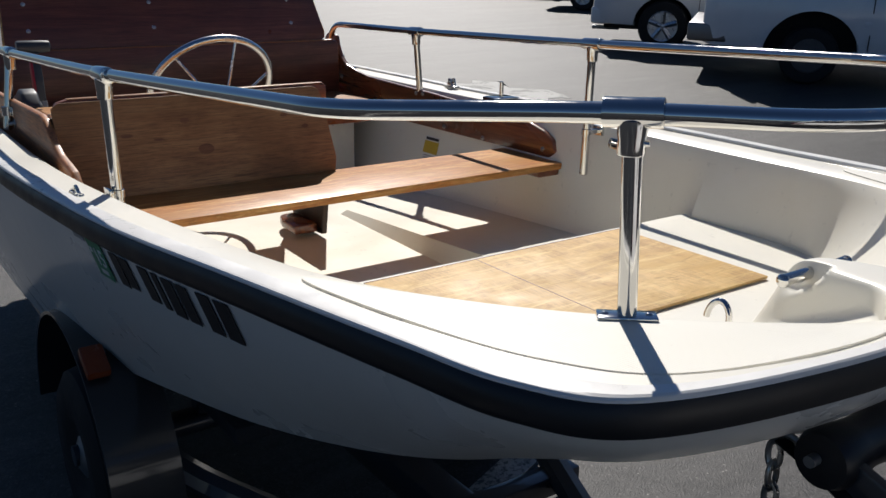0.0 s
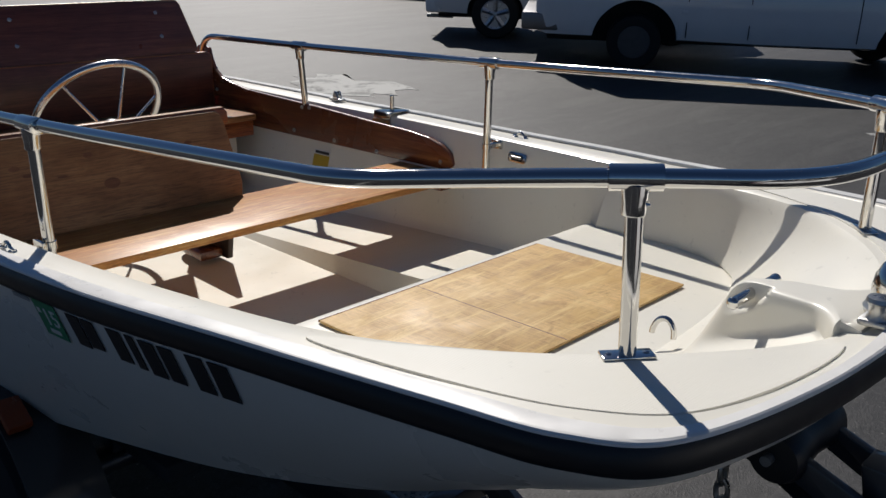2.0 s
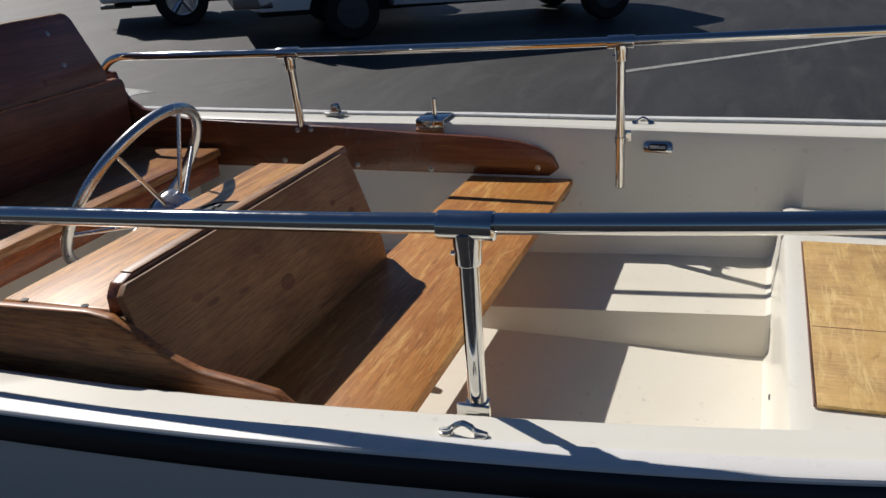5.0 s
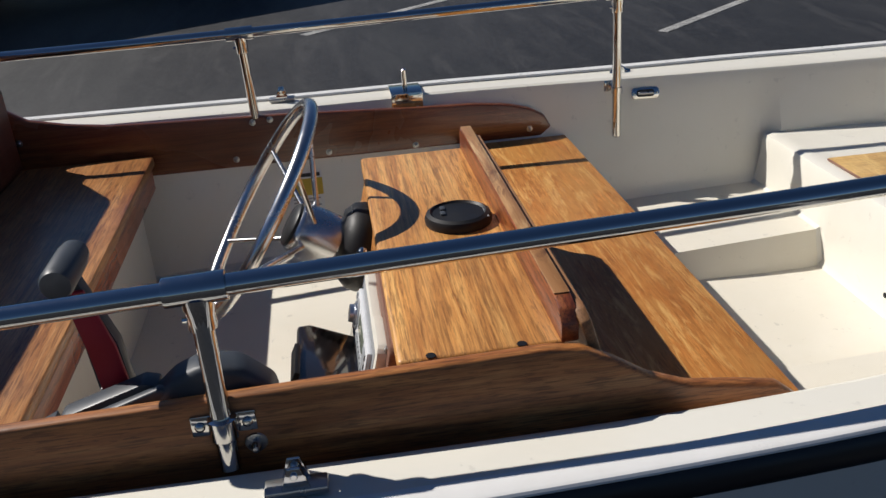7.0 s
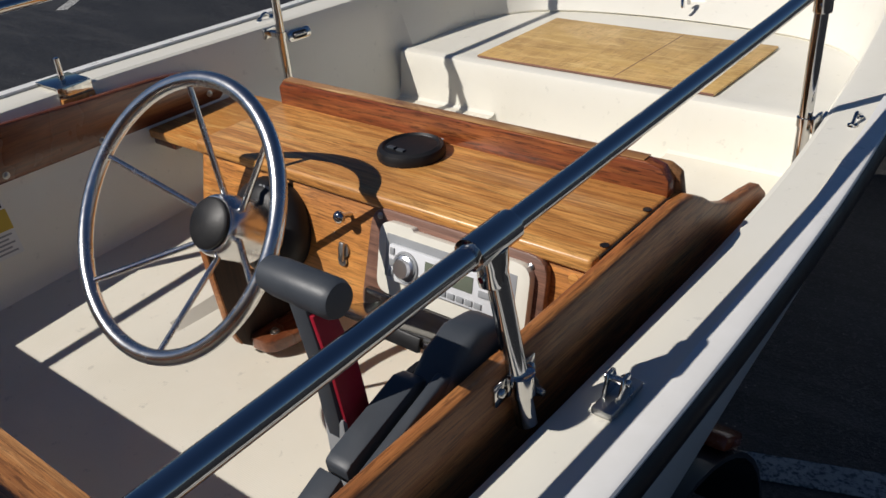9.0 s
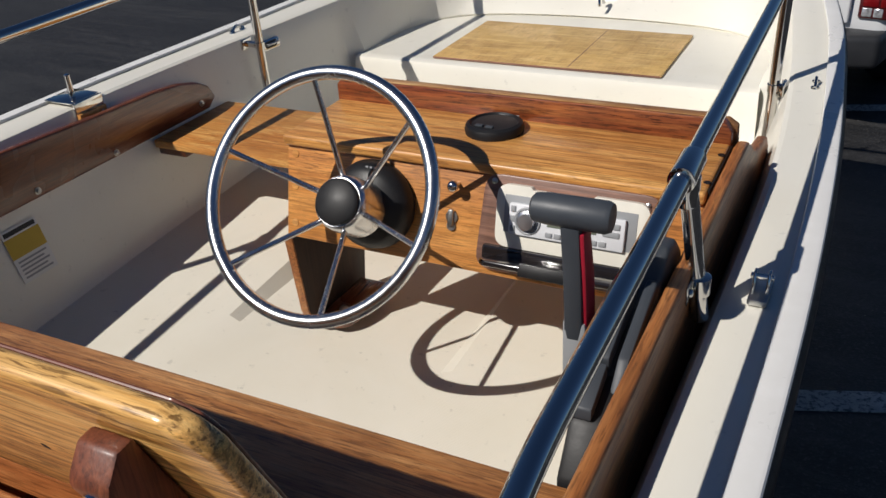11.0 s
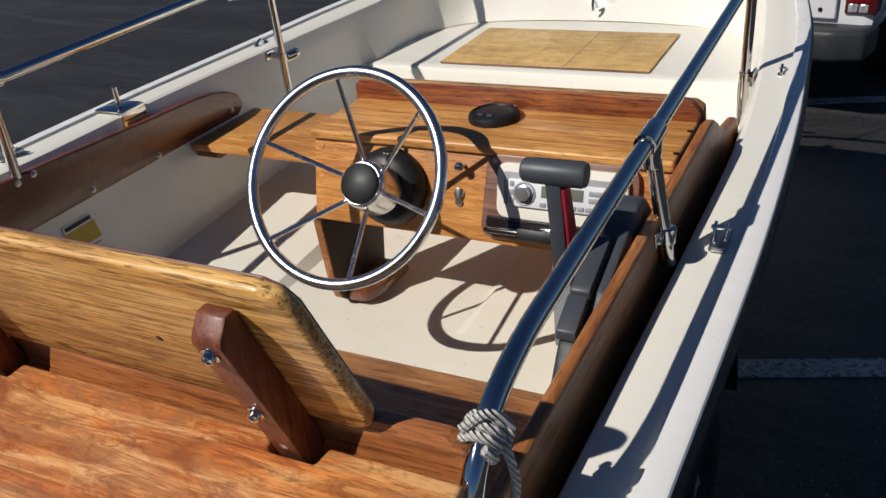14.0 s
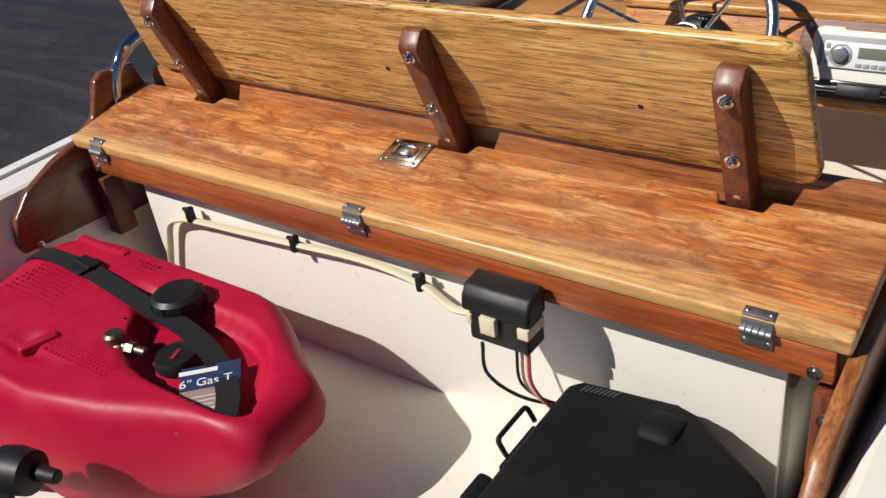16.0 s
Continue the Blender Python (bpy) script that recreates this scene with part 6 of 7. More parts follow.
_where = ramp(ASPHALT, grain(ASPHALT, _v, 0.9, 4, 0.6), [(0.42, grey(0)), (0.58, grey(1))])
_col = mix(ASPHALT, mix(ASPHALT, 1.0, _few, _where, "MULTIPLY"), _col, (0.26, 0.25, 0.23))
link(ASPHALT, _col, bsdf(ASPHALT, "Base Color"))
bump(ASPHALT, mix(ASPHALT, 0.5, _stone.outputs["Distance"], _fine), 0.6, 0.004)
LINE = mat("worn_white_line", (0.50, 0.50, 0.48), 0.8)
_v = place(LINE)
_n = grain(LINE, _v, 55, 5, 0.75)
_n2 = grain(LINE, _v, 3.0, 5, 0.7)
link(LINE, mix(LINE, ramp(LINE, _n, [(0.40, grey(0.9)), (0.52, grey(0.0))]), ramp(LINE, _n2, [(0.3, (0.24, 0.24, 0.23)), (0.7, (0.54, 0.54, 0.52))]), (0.06, 0.06, 0.06)), bsdf(LINE, "Base Color"))
ground = tagged(new("ground", mesh_of("ground", raw([(-160, -160, 0), (160, -160, 0), (160, 160, 0), (-160, 160, 0)], [(0, 1, 2, 3)]), ASPHALT)), "dark worn asphalt of a parking lot", "asphalt", "", "structure")


def stripe(x0, y0, x1, y1, width=0.10):
    a, b = Vector((x0, y0, 0)), Vector((x1, y1, 0))
    mid, d = (a + b) / 2, (b - a)
    bm = box(-d.length / 2, d.length / 2, -width / 2, width / 2, 0.0005, 0.004, 0.0)
    ob = new("stall_line", mesh_of("stall_line", bm, LINE))
    ob.matrix_world = Matrix.Translation(mid) @ Matrix.Rotation(math.atan2(d.y, d.x), 4, "Z")
    tagged(ob, "worn white stall line painted on the asphalt", "stall line", "stall lines", "structure")


_d, _n = Vector((0.93, 0.366, 0)), Vector((-0.366, 0.93, 0))
for i in range(-1, 8):
    off = 5.275 + 2.72 * i
    p = _n * off + _d * ((0.366 * off + (-1.0 if i < 0 else 0.3 if i < 4 else 5.0)) / 0.93)
    q = p + _d * (13.0 if i >= 0 else 6.0)
    stripe(p.x, p.y, q.x, q.y)
for x, y, u, v in ((-7.0, 1.67, -10.2, 4.95), (-6.26, 4.92, -9.6, 8.5), (-5.28, 7.88, -9.1, 11.7), (-4.57, 11.04, -9.3, 15.4), (-5.3, 15.5, -10.16, 19.5), (-2.6, 18.2, -5.1, 20.4)):
    stripe(x, y, u, v)
stripe(-8.9, 8.6, -5.85, 21.0)
patch = [(-4.98 + 0.5 * math.cos(a) * (1 + 0.3 * math.sin(3 * a + 1) + 0.16 * math.sin(7 * a) + 0.1 * math.sin(13 * a)), -3.15 + 0.85 * math.sin(a) * (1 + 0.2 * math.cos(2 * a) + 0.14 * math.sin(9 * a))) for a in [2 * math.pi * k / 40 for k in range(40)]]
PATCH = mat("pale_worn_patch", (0.30, 0.30, 0.29), 0.75)
_n3 = grain(PATCH, place(PATCH), 3.2, 9, 0.75, 0.8)
link(PATCH, ramp(PATCH, _n3, [(0.40, (0.12, 0.12, 0.115)), (0.5, (0.42, 0.42, 0.40))]), bsdf(PATCH, "Base Color"))
tagged(new("paint_patch", mesh_of("paint_patch", prism(patch, 0.0005, 0.004, "z"), PATCH)), "pale worn paint patch on the asphalt", "paint patch", "", "structure")

# ---- vehicles ----
WHITEPAINT = paint("white_car_paint", (0.76, 0.77, 0.78), 0.18)
GREYPAINT = paint("grey_car_paint", (0.17, 0.17, 0.178), 0.22)
bsdf(GREYPAINT, "Metallic").default_value = 0.5
NAVYPAINT = paint("dark_blue_car_paint", (0.006, 0.010, 0.018), 0.15)
bsdf(NAVYPAINT, "Coat Weight").default_value = 0.3
BLACKPAINT = paint("black_car_paint", (0.010, 0.010, 0.012), 0.12)
TEALPAINT = paint("teal_car_paint", (0.02, 0.16, 0.17), 0.2)
REDPAINT = paint("red_car_paint", (0.30, 0.015, 0.015), 0.2)
CARGLASS = mat("tinted_car_glass", (0.018, 0.019, 0.021), 0.015, 0, 0.0, 0.5)
TRIM = mat("black_trim", (0.009, 0.009, 0.010), 0.5, 0, 0, 0.2)
bump(TRIM, grain(TRIM, place(TRIM), 300, 2, 0.5), 0.15, 0.0008)
DARK = plastic("underbody_black", (0.010, 0.010, 0.010), 0.8, 0.2)
BUMPER = plastic("dark_grey_bumper", (0.024, 0.025, 0.028), 0.45, 0.15)
ALLOY = metal("alloy_rim", (0.55, 0.56, 0.58), 0.25, 0.15)
CLEAR = mat("clear_lamp_lens", (0.30, 0.31, 0.33), 0.12, 0.5, 0.6)
_c = node(CLEAR, "TexVoronoi", Scale=60.0)
link(CLEAR, place(CLEAR), _c.inputs["Vector"])
link(CLEAR, ramp(CLEAR, _c.outputs["Distance"], [(0.0, (0.10, 0.10, 0.11)), (0.6, (0.55, 0.56, 0.58))]), bsdf(CLEAR, "Base Color"))
bump(CLEAR, _c.outputs["Distance"], 0.6, 0.004)


def along(keys, y, k):
    for a, b in zip(keys, keys[1:]):
        if a[0] <= y <= b[0]:
            t = (y - a[0]) / max(1e-6, b[0] - a[0])
            return a[k] + (b[k] - a[k]) * t
    return keys[0][k] if y < keys[0][0] else keys[-1][k]


def shell_of(keys, axles, arch_r, wheel_r):
    """A car's lower body; keys: y, half width, sill height, top height. Round arches are cut over the axles."""
    ys = {k[0] for k in keys}
    y0, y1 = keys[0][0], keys[-1][0]
    ys |= {y0 + (y1 - y0) * k / 36 for k in range(37)}
    for c in axles:
        ys |= {c + arch_r * math.sin(math.pi * k / 20) for k in range(-10, 11)}
        ys |= {c - arch_r - 0.002, c + arch_r + 0.002}
    rows = []
    for y in sorted(v for v in ys if y0 <= v <= y1):
        w, zb, zt = (along(keys, y, k) for k in (1, 2, 3))
        low = zb
        for c in axles:
            d = abs(y - c)
            if d < arch_r:
                low = max(low, wheel_r + math.sqrt(max(0, arch_r ** 2 - d * d)) * 0.97)
        low = min(low, zt - 0.10)
        h = zt - zb
        prof = [(0.0, zb), (w * 0.86, zb), (w * 0.955, zb + 0.03 * h), (w * 0.985, zb + 0.14 * h), (w, zb + 0.34 * h), (w * 1.0, zb + 0.55 * h), (w * 0.992, zb + 0.74 * h), (w * 0.972, zb + 0.90 * h), (w * 0.94, zt - 0.02 * h), (w * 0.88, zt)]
        r = [Vector((x, y, max(z, low))) for x, z in prof] + [Vector((w * 0.5, y, zt + 0.022)), Vector((0, y, zt + 0.03))]
        rows.append(r + [Vector((-p.x, p.y, p.z)) for p in r[-2::-1]])
    for first, k in ((True, 0), (False, -1)):
        mid = Vector((0, rows[k][0].y + (-0.03 if first else 0.03), (rows[k][0].z + rows[k][11].z) / 2))
        ring1 = [p.lerp(mid, 0.05) + Vector((0, -0.022 if first else 0.022, 0)) for p in rows[k]]
        extra = [ring1, [mid] * len(ring1)]
        rows = extra[::-1] + rows if first else rows + extra
    return sheet(rows)


def cabin_of(yb0, yt0, yt1, yb1, zb, zt, wb, wt, bevel=0.06):
    bm = raw([(-wb, yb0, zb), (wb, yb0, zb), (wb, yb1, zb), (-wb, yb1, zb), (-wt, yt0, zt), (wt, yt0, zt), (wt, yt1, zt), (-wt, yt1, zt)],
             [(0, 1, 2, 3), (4, 5, 6, 7), (0, 1, 5, 4), (1, 2, 6, 5), (2, 3, 7, 6), (3, 0, 4, 7)])
    bmesh.ops.bevel(bm, geom=bm.edges[:], offset=bevel, segments=4, profile=0.5, affect="EDGES", clamp_overlap=True)
    return bm


def quad_panel(corners, u0, u1, v0, v1, thick=0.006, lift=0.003, bevel=0.0):
    """A pane lying on the quad (bottom start, bottom end, top end, top start)."""
    a, b, c, d = (Vector(p) for p in corners)
    n = (b - a).cross(d - a).normalized()

    def at(u, v):
        return a.lerp(b, u).lerp(d.lerp(c, u), v)
    pts = [at(u0, v0), at(u1, v0), at(u1, v1), at(u0, v1)]
    bm = raw([p + n * lift for p in pts] + [p + n * (lift + thick) for p in pts], [(0, 1, 2, 3), (4, 5, 6, 7), (0, 1, 5, 4), (1, 2, 6, 5), (2, 3, 7, 6), (3, 0, 4, 7)])
    if bevel:
        es = [e for e in bm.edges if abs((e.verts[1].co - e.verts[0].co).normalized().dot(n)) > 0.8]
        bmesh.ops.bevel(bm, geom=es, offset=bevel, segments=4, profile=0.5, affect="EDGES", clamp_overlap=True)
    return bm


STEELRIM = metal("dull_steel_rim", (0.10, 0.10, 0.105), 0.5, 0.2)


def road_wheel(car, x, y, r, width, style):
    s = 1 if x > 0 else -1
    c = (x, y, r)
    w = width / 2
    tyre = part("wheel", lathe([(r * 0.60, -w), (r * 0.72, -w * 1.06), (r * 0.93, -w), (r, -w * 0.72), (r, w * 0.72), (r * 0.93, w), (r * 0.72, w * 1.06), (r * 0.60, w), (r * 0.58, w * 0.2), (0.02, w * 0.15)], c, (s, 0, 0), 40), TYRE, car)
    rr = r * 0.62
    if style == "steel":
        part("rim", lathe([(rr, w * 0.95), (rr * 0.93, w * 1.0), (rr * 0.86, w * 0.55), (rr * 0.55, w * 0.70), (rr * 0.42, w * 0.55), (rr * 0.25, w * 0.9), (0.0, w * 0.95)], c, (s, 0, 0), 30), STEELRIM, tyre, "dark grey steel rim")
        return
    part("rim", lathe([(rr, w * 0.95), (rr * 0.95, w * 1.02), (rr * 0.88, w * 0.98), (rr * 0.86, w * 0.4)], c, (s, 0, 0), 32), ALLOY, tyre, "alloy rim")
    sp = []
    for k in range(5):
        a = 2 * math.pi * k / 5 + 0.3
        for off in ((-0.13, 0.13) if style == "twin" else (0.0,)):
            p0, p1 = Vector((x + s * w * 0.86, y + rr * 0.16 * math.cos(a), r + rr * 0.16 * math.sin(a))), Vector((x + s * w * 0.94, y + rr * 0.92 * math.cos(a + off), r + rr * 0.92 * math.sin(a + off)))
            sp.append(tube([p0, p0.lerp(p1, 0.5), p1], rr * (0.085 if style == "twin" else 0.17), 8))
    part("spokes", add(lathe([(rr * 0.27, w * 0.5), (rr * 0.27, w * 0.9), (rr * 0.18, w * 1.0), (0.0, w * 1.02)], c, (s, 0, 0), 20), *sp), ALLOY, tyre)


def mirror(car, x, y, z, color):
    s = 1 if x > 0 else -1
    m = part("door_mirror", add(moved(box(-0.11, 0.11, -0.07, 0.07, -0.085, 0.085, 0.045, 4), Matrix.Translation((x + s * 0.16, y, z))), box(min(x, x + s * 0.08), max(x, x + s * 0.08), y - 0.03, y + 0.03, z - 0.06, z - 0.01, 0.01)), color, car, "door mirror")
    part("mirror_glass", moved(box(-0.09, 0.09, -0.003, 0.003, -0.065, 0.065, 0.002), Matrix.Translation((x + s * 0.16, y - 0.071, z))), CHROME, m)


def vehicle(name, label, category, rear, heading, keys, axles, wheel_r, arch_r, track, color, cabins, windows, style, extra=None, group="parked cars"):
    """rear: the ground point under the middle of the rear axle; heading: where the nose points."""
    h = Vector((heading[0], heading[1], 0)).normalized()
    FRAME[0] = Matrix.Translation((rear[0], rear[1], 0)) @ Matrix((Vector((h.y, -h.x, 0)), h, Vector((0, 0, 1)))).transposed().to_4x4()
    car = thing(name, (0, 0, 0), label, category, group)
    part("body", shell_of(keys, axles, arch_r, wheel_r), color, car, "", 50)
    wmin = min(k[1] for k in keys[1:-1])
    part("underbody", box(-wmin * 0.72, wmin * 0.72, keys[0][0] + 0.12, keys[-1][0] - 0.12, keys[3][2] - 0.04, wheel_r + arch_r + 0.02, 0.03), DARK, car)
    for cab in cabins:
        c = part("cabin", cabin_of(*cab), color, car)
        yb0, yt0, yt1, yb1, zb, zt, wb, wt = cab[:8]
        sides = {"r": ((wb, yb0, zb), (wb, yb1, zb), (wt, yt1, zt), (wt, yt0, zt)), "l": ((-wb, yb1, zb), (-wb, yb0, zb), (-wt, yt0, zt), (-wt, yt1, zt)),
                 "f": ((wb, yb1, zb), (-wb, yb1, zb), (-wt, yt1, zt), (wt, yt1, zt)), "b": ((-wb, yb0, zb), (wb, yb0, zb), (wt, yt0, zt), (-wt, yt0, zt))}
        for which, u0, u1, v0, v1 in windows.get(cabins.index(cab), ()):
            part("window", quad_panel(sides[which], u0, u1, v0, v1, 0.006, 0.002, 0.03), CARGLASS, c, "dark tinted glass")
    for y in axles:
        for s in (-1, 1):
            road_wheel(car, s * track, y, wheel_r, 0.225, style)
    if extra:
        extra(car)
    return car


# The white pickup with its topper, towing the boat.
def pickup_extra(car):
    T = -1.13
    tail = part("tailgate", prism([(-0.70, 0.57), (0.70, 0.57), (0.70, 1.055), (-0.70, 1.055)], T - 0.055, T - 0.012, "y", 0.012, 3), WHITEPAINT, car, "plain white tailgate")
    part("handle_bezel", box(-0.225, 0.06, T - 0.062, T - 0.05, 0.895, 0.985, 0.012, 3), TRIM, tail, "black tailgate handle")
    part("handle", box(-0.20, 0.035, T - 0.074, T - 0.060, 0.915, 0.955, 0.008, 3), TRIM, tail)
    part("lock", lathe([(0.012, 0), (0.011, 0.006), (0.0, 0.007)], (0.62, T - 0.055, 0.62), (0, -1, 0), 14), TRIM, tail)
    for s in (-1, 1):
        lamp = part("tail_lamp", prism([(s * 0.735, 0.60), (s * 0.890, 0.60), (s * 0.908, 0.80), (s * 0.900, 0.92), (s * 0.86, 0.965), (s * 0.735, 0.975)], T - 0.042, T + 0.16, "y", 0.012, 3), DARKLENS, car, "tail lamp in a dark frame")
        for x0_, x1_, z0, z1, m in ((0.752, 0.800, 0.612, 0.655, CLEAR), (0.806, 0.850, 0.612, 0.655, CLEAR), (0.752, 0.825, 0.662, 0.705, REDLENS), (0.832, 0.862, 0.662, 0.735, REDLENS), (0.752, 0.850, 0.868, 0.945, CLEAR)):
            part("lens", box(min(s * x0_, s * x1_), max(s * x0_, s * x1_), T - 0.047, T - 0.036, z0, z1, 0.005), m, lamp)
        part("bulb", ball((s * 0.812, T - 0.046, 0.885), 0.011, (1, 0.5, 1), 10), AMBER, lamp, "amber bulb behind the lens")
        part("reflector", lathe([(0.058, 0), (0.056, 0.008), (0.046, 0.010), (0.040, 0.004), (0.028, 0.002), (0.024, 0.010), (0.012, 0.012), (0.0, 0.004)], (s * 0.806, T - 0.042, 0.790), (0, -1, 0), 24), CHROMELENS, lamp, "round clear reflector")
        for c in (0.0, 3.23):
            part("arch_flare", tube([Vector((s * 0.905, c + 0.475 * math.cos(a), 0.355 + 0.47 * math.sin(a))) for a in [math.pi * k / 18 for k in range(19)]], 0.022, 8), WHITEPAINT, car)
    bump_ = part("rear_bumper", prism([(-0.90, T + 0.10), (-0.88, T - 0.14), (-0.72, T - 0.20), (0.72, T - 0.20), (0.88, T - 0.14), (0.90, T + 0.10)], 0.38, 0.545, "z", 0.03, 4), BUMPER, car, "dark grey step bumper")
    part("step_pad", box(-0.30, 0.30, T - 0.20, T - 0.05, 0.546, 0.556, 0.004), TRIM, bump_)
    part("plate_recess", box(-0.20, 0.20, T - 0.208, T - 0.198, 0.40, 0.51, 0.004), TRIM, bump_)
    for s in (-1, 1):
        part("bed_rail", box(min(s * 0.80, s * 0.885), max(s * 0.80, s * 0.885), T + 0.02, 0.86, 1.052, 1.075, 0.008), TRIM, car, "dark seal under the topper")
    part("hitch", add(box(-0.04, 0.04, T - 0.36, T + 0.1, 0.33, 0.40, 0.006), ball((0, T - 0.34, 0.45), 0.026), cyl((0, T - 0.34, 0.38), (0, T - 0.34, 0.44), 0.018, None, 10)), GALV, car)
    # topper's rear door: black frame, glass, two latches, window sticker
    c0, c1, c2, c3 = (-0.815, T - 0.028, 1.085), (0.815, T - 0.028, 1.085), (0.615, T + 0.36, 1.625), (-0.615, T + 0.36, 1.625)
    q = (c0, c1, c2, c3)
    fr = part("rear_door_frame", quad_panel(q, 0.0, 1.0, 0.0, 0.97, 0.020, 0.004, 0.07), TRIM, car, "black frame of the topper's rear door")
    part("sill", quad_panel(q, 0.0, 1.0, -0.06, 0.012, 0.028, 0.006, 0.006), TRIM, fr)
    part("glass", quad_panel(q, 0.055, 0.945, 0.19, 0.93, 0.004, 0.022, 0.06), CARGLASS, fr, "dark tinted glass")
    part("glass_rim", quad_panel(q, 0.045, 0.955, 0.175, 0.945, 0.003, 0.0225, 0.065), plastic("grey_seal", (0.05, 0.05, 0.052), 0.5), fr)
    n = (Vector(c1) - Vector(c0)).cross(Vector(c3) - Vector(c0)).normalized()
    upv = ((Vector(c3) + Vector(c2)) / 2 - (Vector(c0) + Vector(c1)) / 2).normalized()
    m = Matrix.Translation((Vector(c0) + Vector(c1)) / 2 + n * 0.028 - upv * 0.035) @ Matrix((Vector((1, 0, 0)), upv, n)).transposed().to_4x4()
    for s in (-1, 1):
        la2 = part("latch", moved(add(lathe([(0.03, 0), (0.028, 0.02), (0.0, 0.022)], (s * 0.69, 0.085, 0), (0, 0, 1), 18), box(s * 0.69 - 0.065, s * 0.69 + 0.065, 0.075, 0.095, 0.02, 0.034, 0.006)), m), TRIM, fr)
        part("lock", moved(ball((s * 0.69, 0.087, 0.036), 0.016, (1, 1, 0.5), 12), m), CHROME, la2)
    st = part("window_sticker", moved(add(ring((0.075, 0.485, 0.0), (0, 0, 1), 0.048, 0.004, 32, 6), tube(spline([(0.04, 0.515, 0), (0.062, 0.485, 0), (0.04, 0.455, 0)], 5), 0.003, 6), tube(spline([(0.11, 0.515, 0), (0.088, 0.485, 0), (0.11, 0.455, 0)], 5), 0.003, 6)), m), WHITEINK, fr, "white ball outline and swoosh stuck on the glass")
    for k in range(6):
        x = -0.02 + 0.024 * k
        part("streak", moved(tube([(x + 0.03, 0.425 + 0.003 * k, 0), (x - 0.05, 0.33, 0)], 0.003, 6), m), WHITEINK, st)
        part("streak", moved(tube([(x - 0.10, 0.17, 0), (x - 0.13, 0.13, 0)], 0.003, 6), m), WHITEINK, st)
    wave = [(-0.25 + 0.42 * k / 60 + 0.014 * math.sin(2 * math.pi * k / 8.6 + 1.6), 0.225 + 0.11 * k / 60 + 0.019 * math.sin(2 * math.pi * k / 8.6) * (2.2 if k < 9 else 1.0), 0) for k in range(61)]
    part("flourish", moved(tube(wave, 0.006, 8, False, 0.15), m), WHITEINK, st)
    part("swoosh", moved(tube(spline([(-0.12, 0.160, 0), (0.0, 0.195, 0), (0.08, 0.225, 0), (0.16, 0.265, 0), (0.195, 0.30, 0), (0.17, 0.325, 0)], 6), [0.003 + 0.008 * math.sin(math.pi * k / 30) for k in range(31)], 8, False, 0.15), m), WHITEINK, st)
    for s in (-1, 1):
        side = ((0.88, -1.05, 1.08), (0.88, 0.84, 1.08), (0.70, 0.80, 1.66), (0.70, -0.76, 1.66))
        if s < 0:
            side = tuple((-a, b, c) for a, b, c in (side[1], side[0], side[3], side[2]))
        wf = part("topper_window", quad_panel(side, 0.13, 0.88, 0.20, 0.88, 0.012, 0.004, 0.06), TRIM, car, "black-framed topper side window")
        part("pane", quad_panel(side, 0.16, 0.48, 0.25, 0.83, 0.004, 0.014, 0.03), CARGLASS, wf)
        part("pane", quad_panel(side, 0.52, 0.85, 0.25, 0.83, 0.004, 0.014, 0.03), CARGLASS, wf)
        mirror(car, s * 0.86, 2.35, 1.22, TRIM)
        part("door_handle", box(min(s * 0.905, s * 0.935), max(s * 0.905, s * 0.935), 1.32, 1.47, 1.0, 1.03, 0.008), TRIM, car)
        for y in (1.24, 2.424):
            part("door_seam", box(min(s * 0.908, s * 0.914), max(s * 0.908, s * 0.914), y - 0.004, y + 0.004, 0.50, 1.04, 0.0), DARK, car)
        part("cab_gap", box(min(s * 0.906, s * 0.913), max(s * 0.906, s * 0.913), 0.87, 0.895, 0.46, 1.10, 0.0), DARK, car)


PK = [(-1.13, 0.885, 0.46, 1.045), (-1.0, 0.905, 0.46, 1.05), (0.87, 0.915, 0.42, 1.05), (0.90, 0.915, 0.42, 1.06), (2.4, 0.915, 0.42, 1.06), (2.7, 0.915, 0.42, 1.06), (3.7, 0.90, 0.42, 1.02), (3.95, 0.85, 0.42, 0.98), (4.08, 0.74, 0.45, 0.80)]
vehicle("pickup_truck", "white pickup truck with a topper, towing the boat trailer", "pickup truck", (0.13, 6.78), (0.125, 0.992), PK, (0.0, 3.23), 0.36, 0.46, 0.79, WHITEPAINT,
        [(-1.15, -0.75, 0.83, 0.86, 1.072, 1.67, 0.885, 0.70, 0.05), (0.92, 1.10, 2.05, 2.72, 1.05, 1.62, 0.86, 0.68, 0.06)],
        {1: (("r", 0.05, 0.36, 0.14, 0.86), ("r", 0.40, 0.86, 0.14, 0.86), ("l", 0.14, 0.60, 0.14, 0.86), ("l", 0.64, 0.95, 0.14, 0.86), ("f", 0.08, 0.92, 0.1, 0.92))}, "twin", pickup_extra, "")


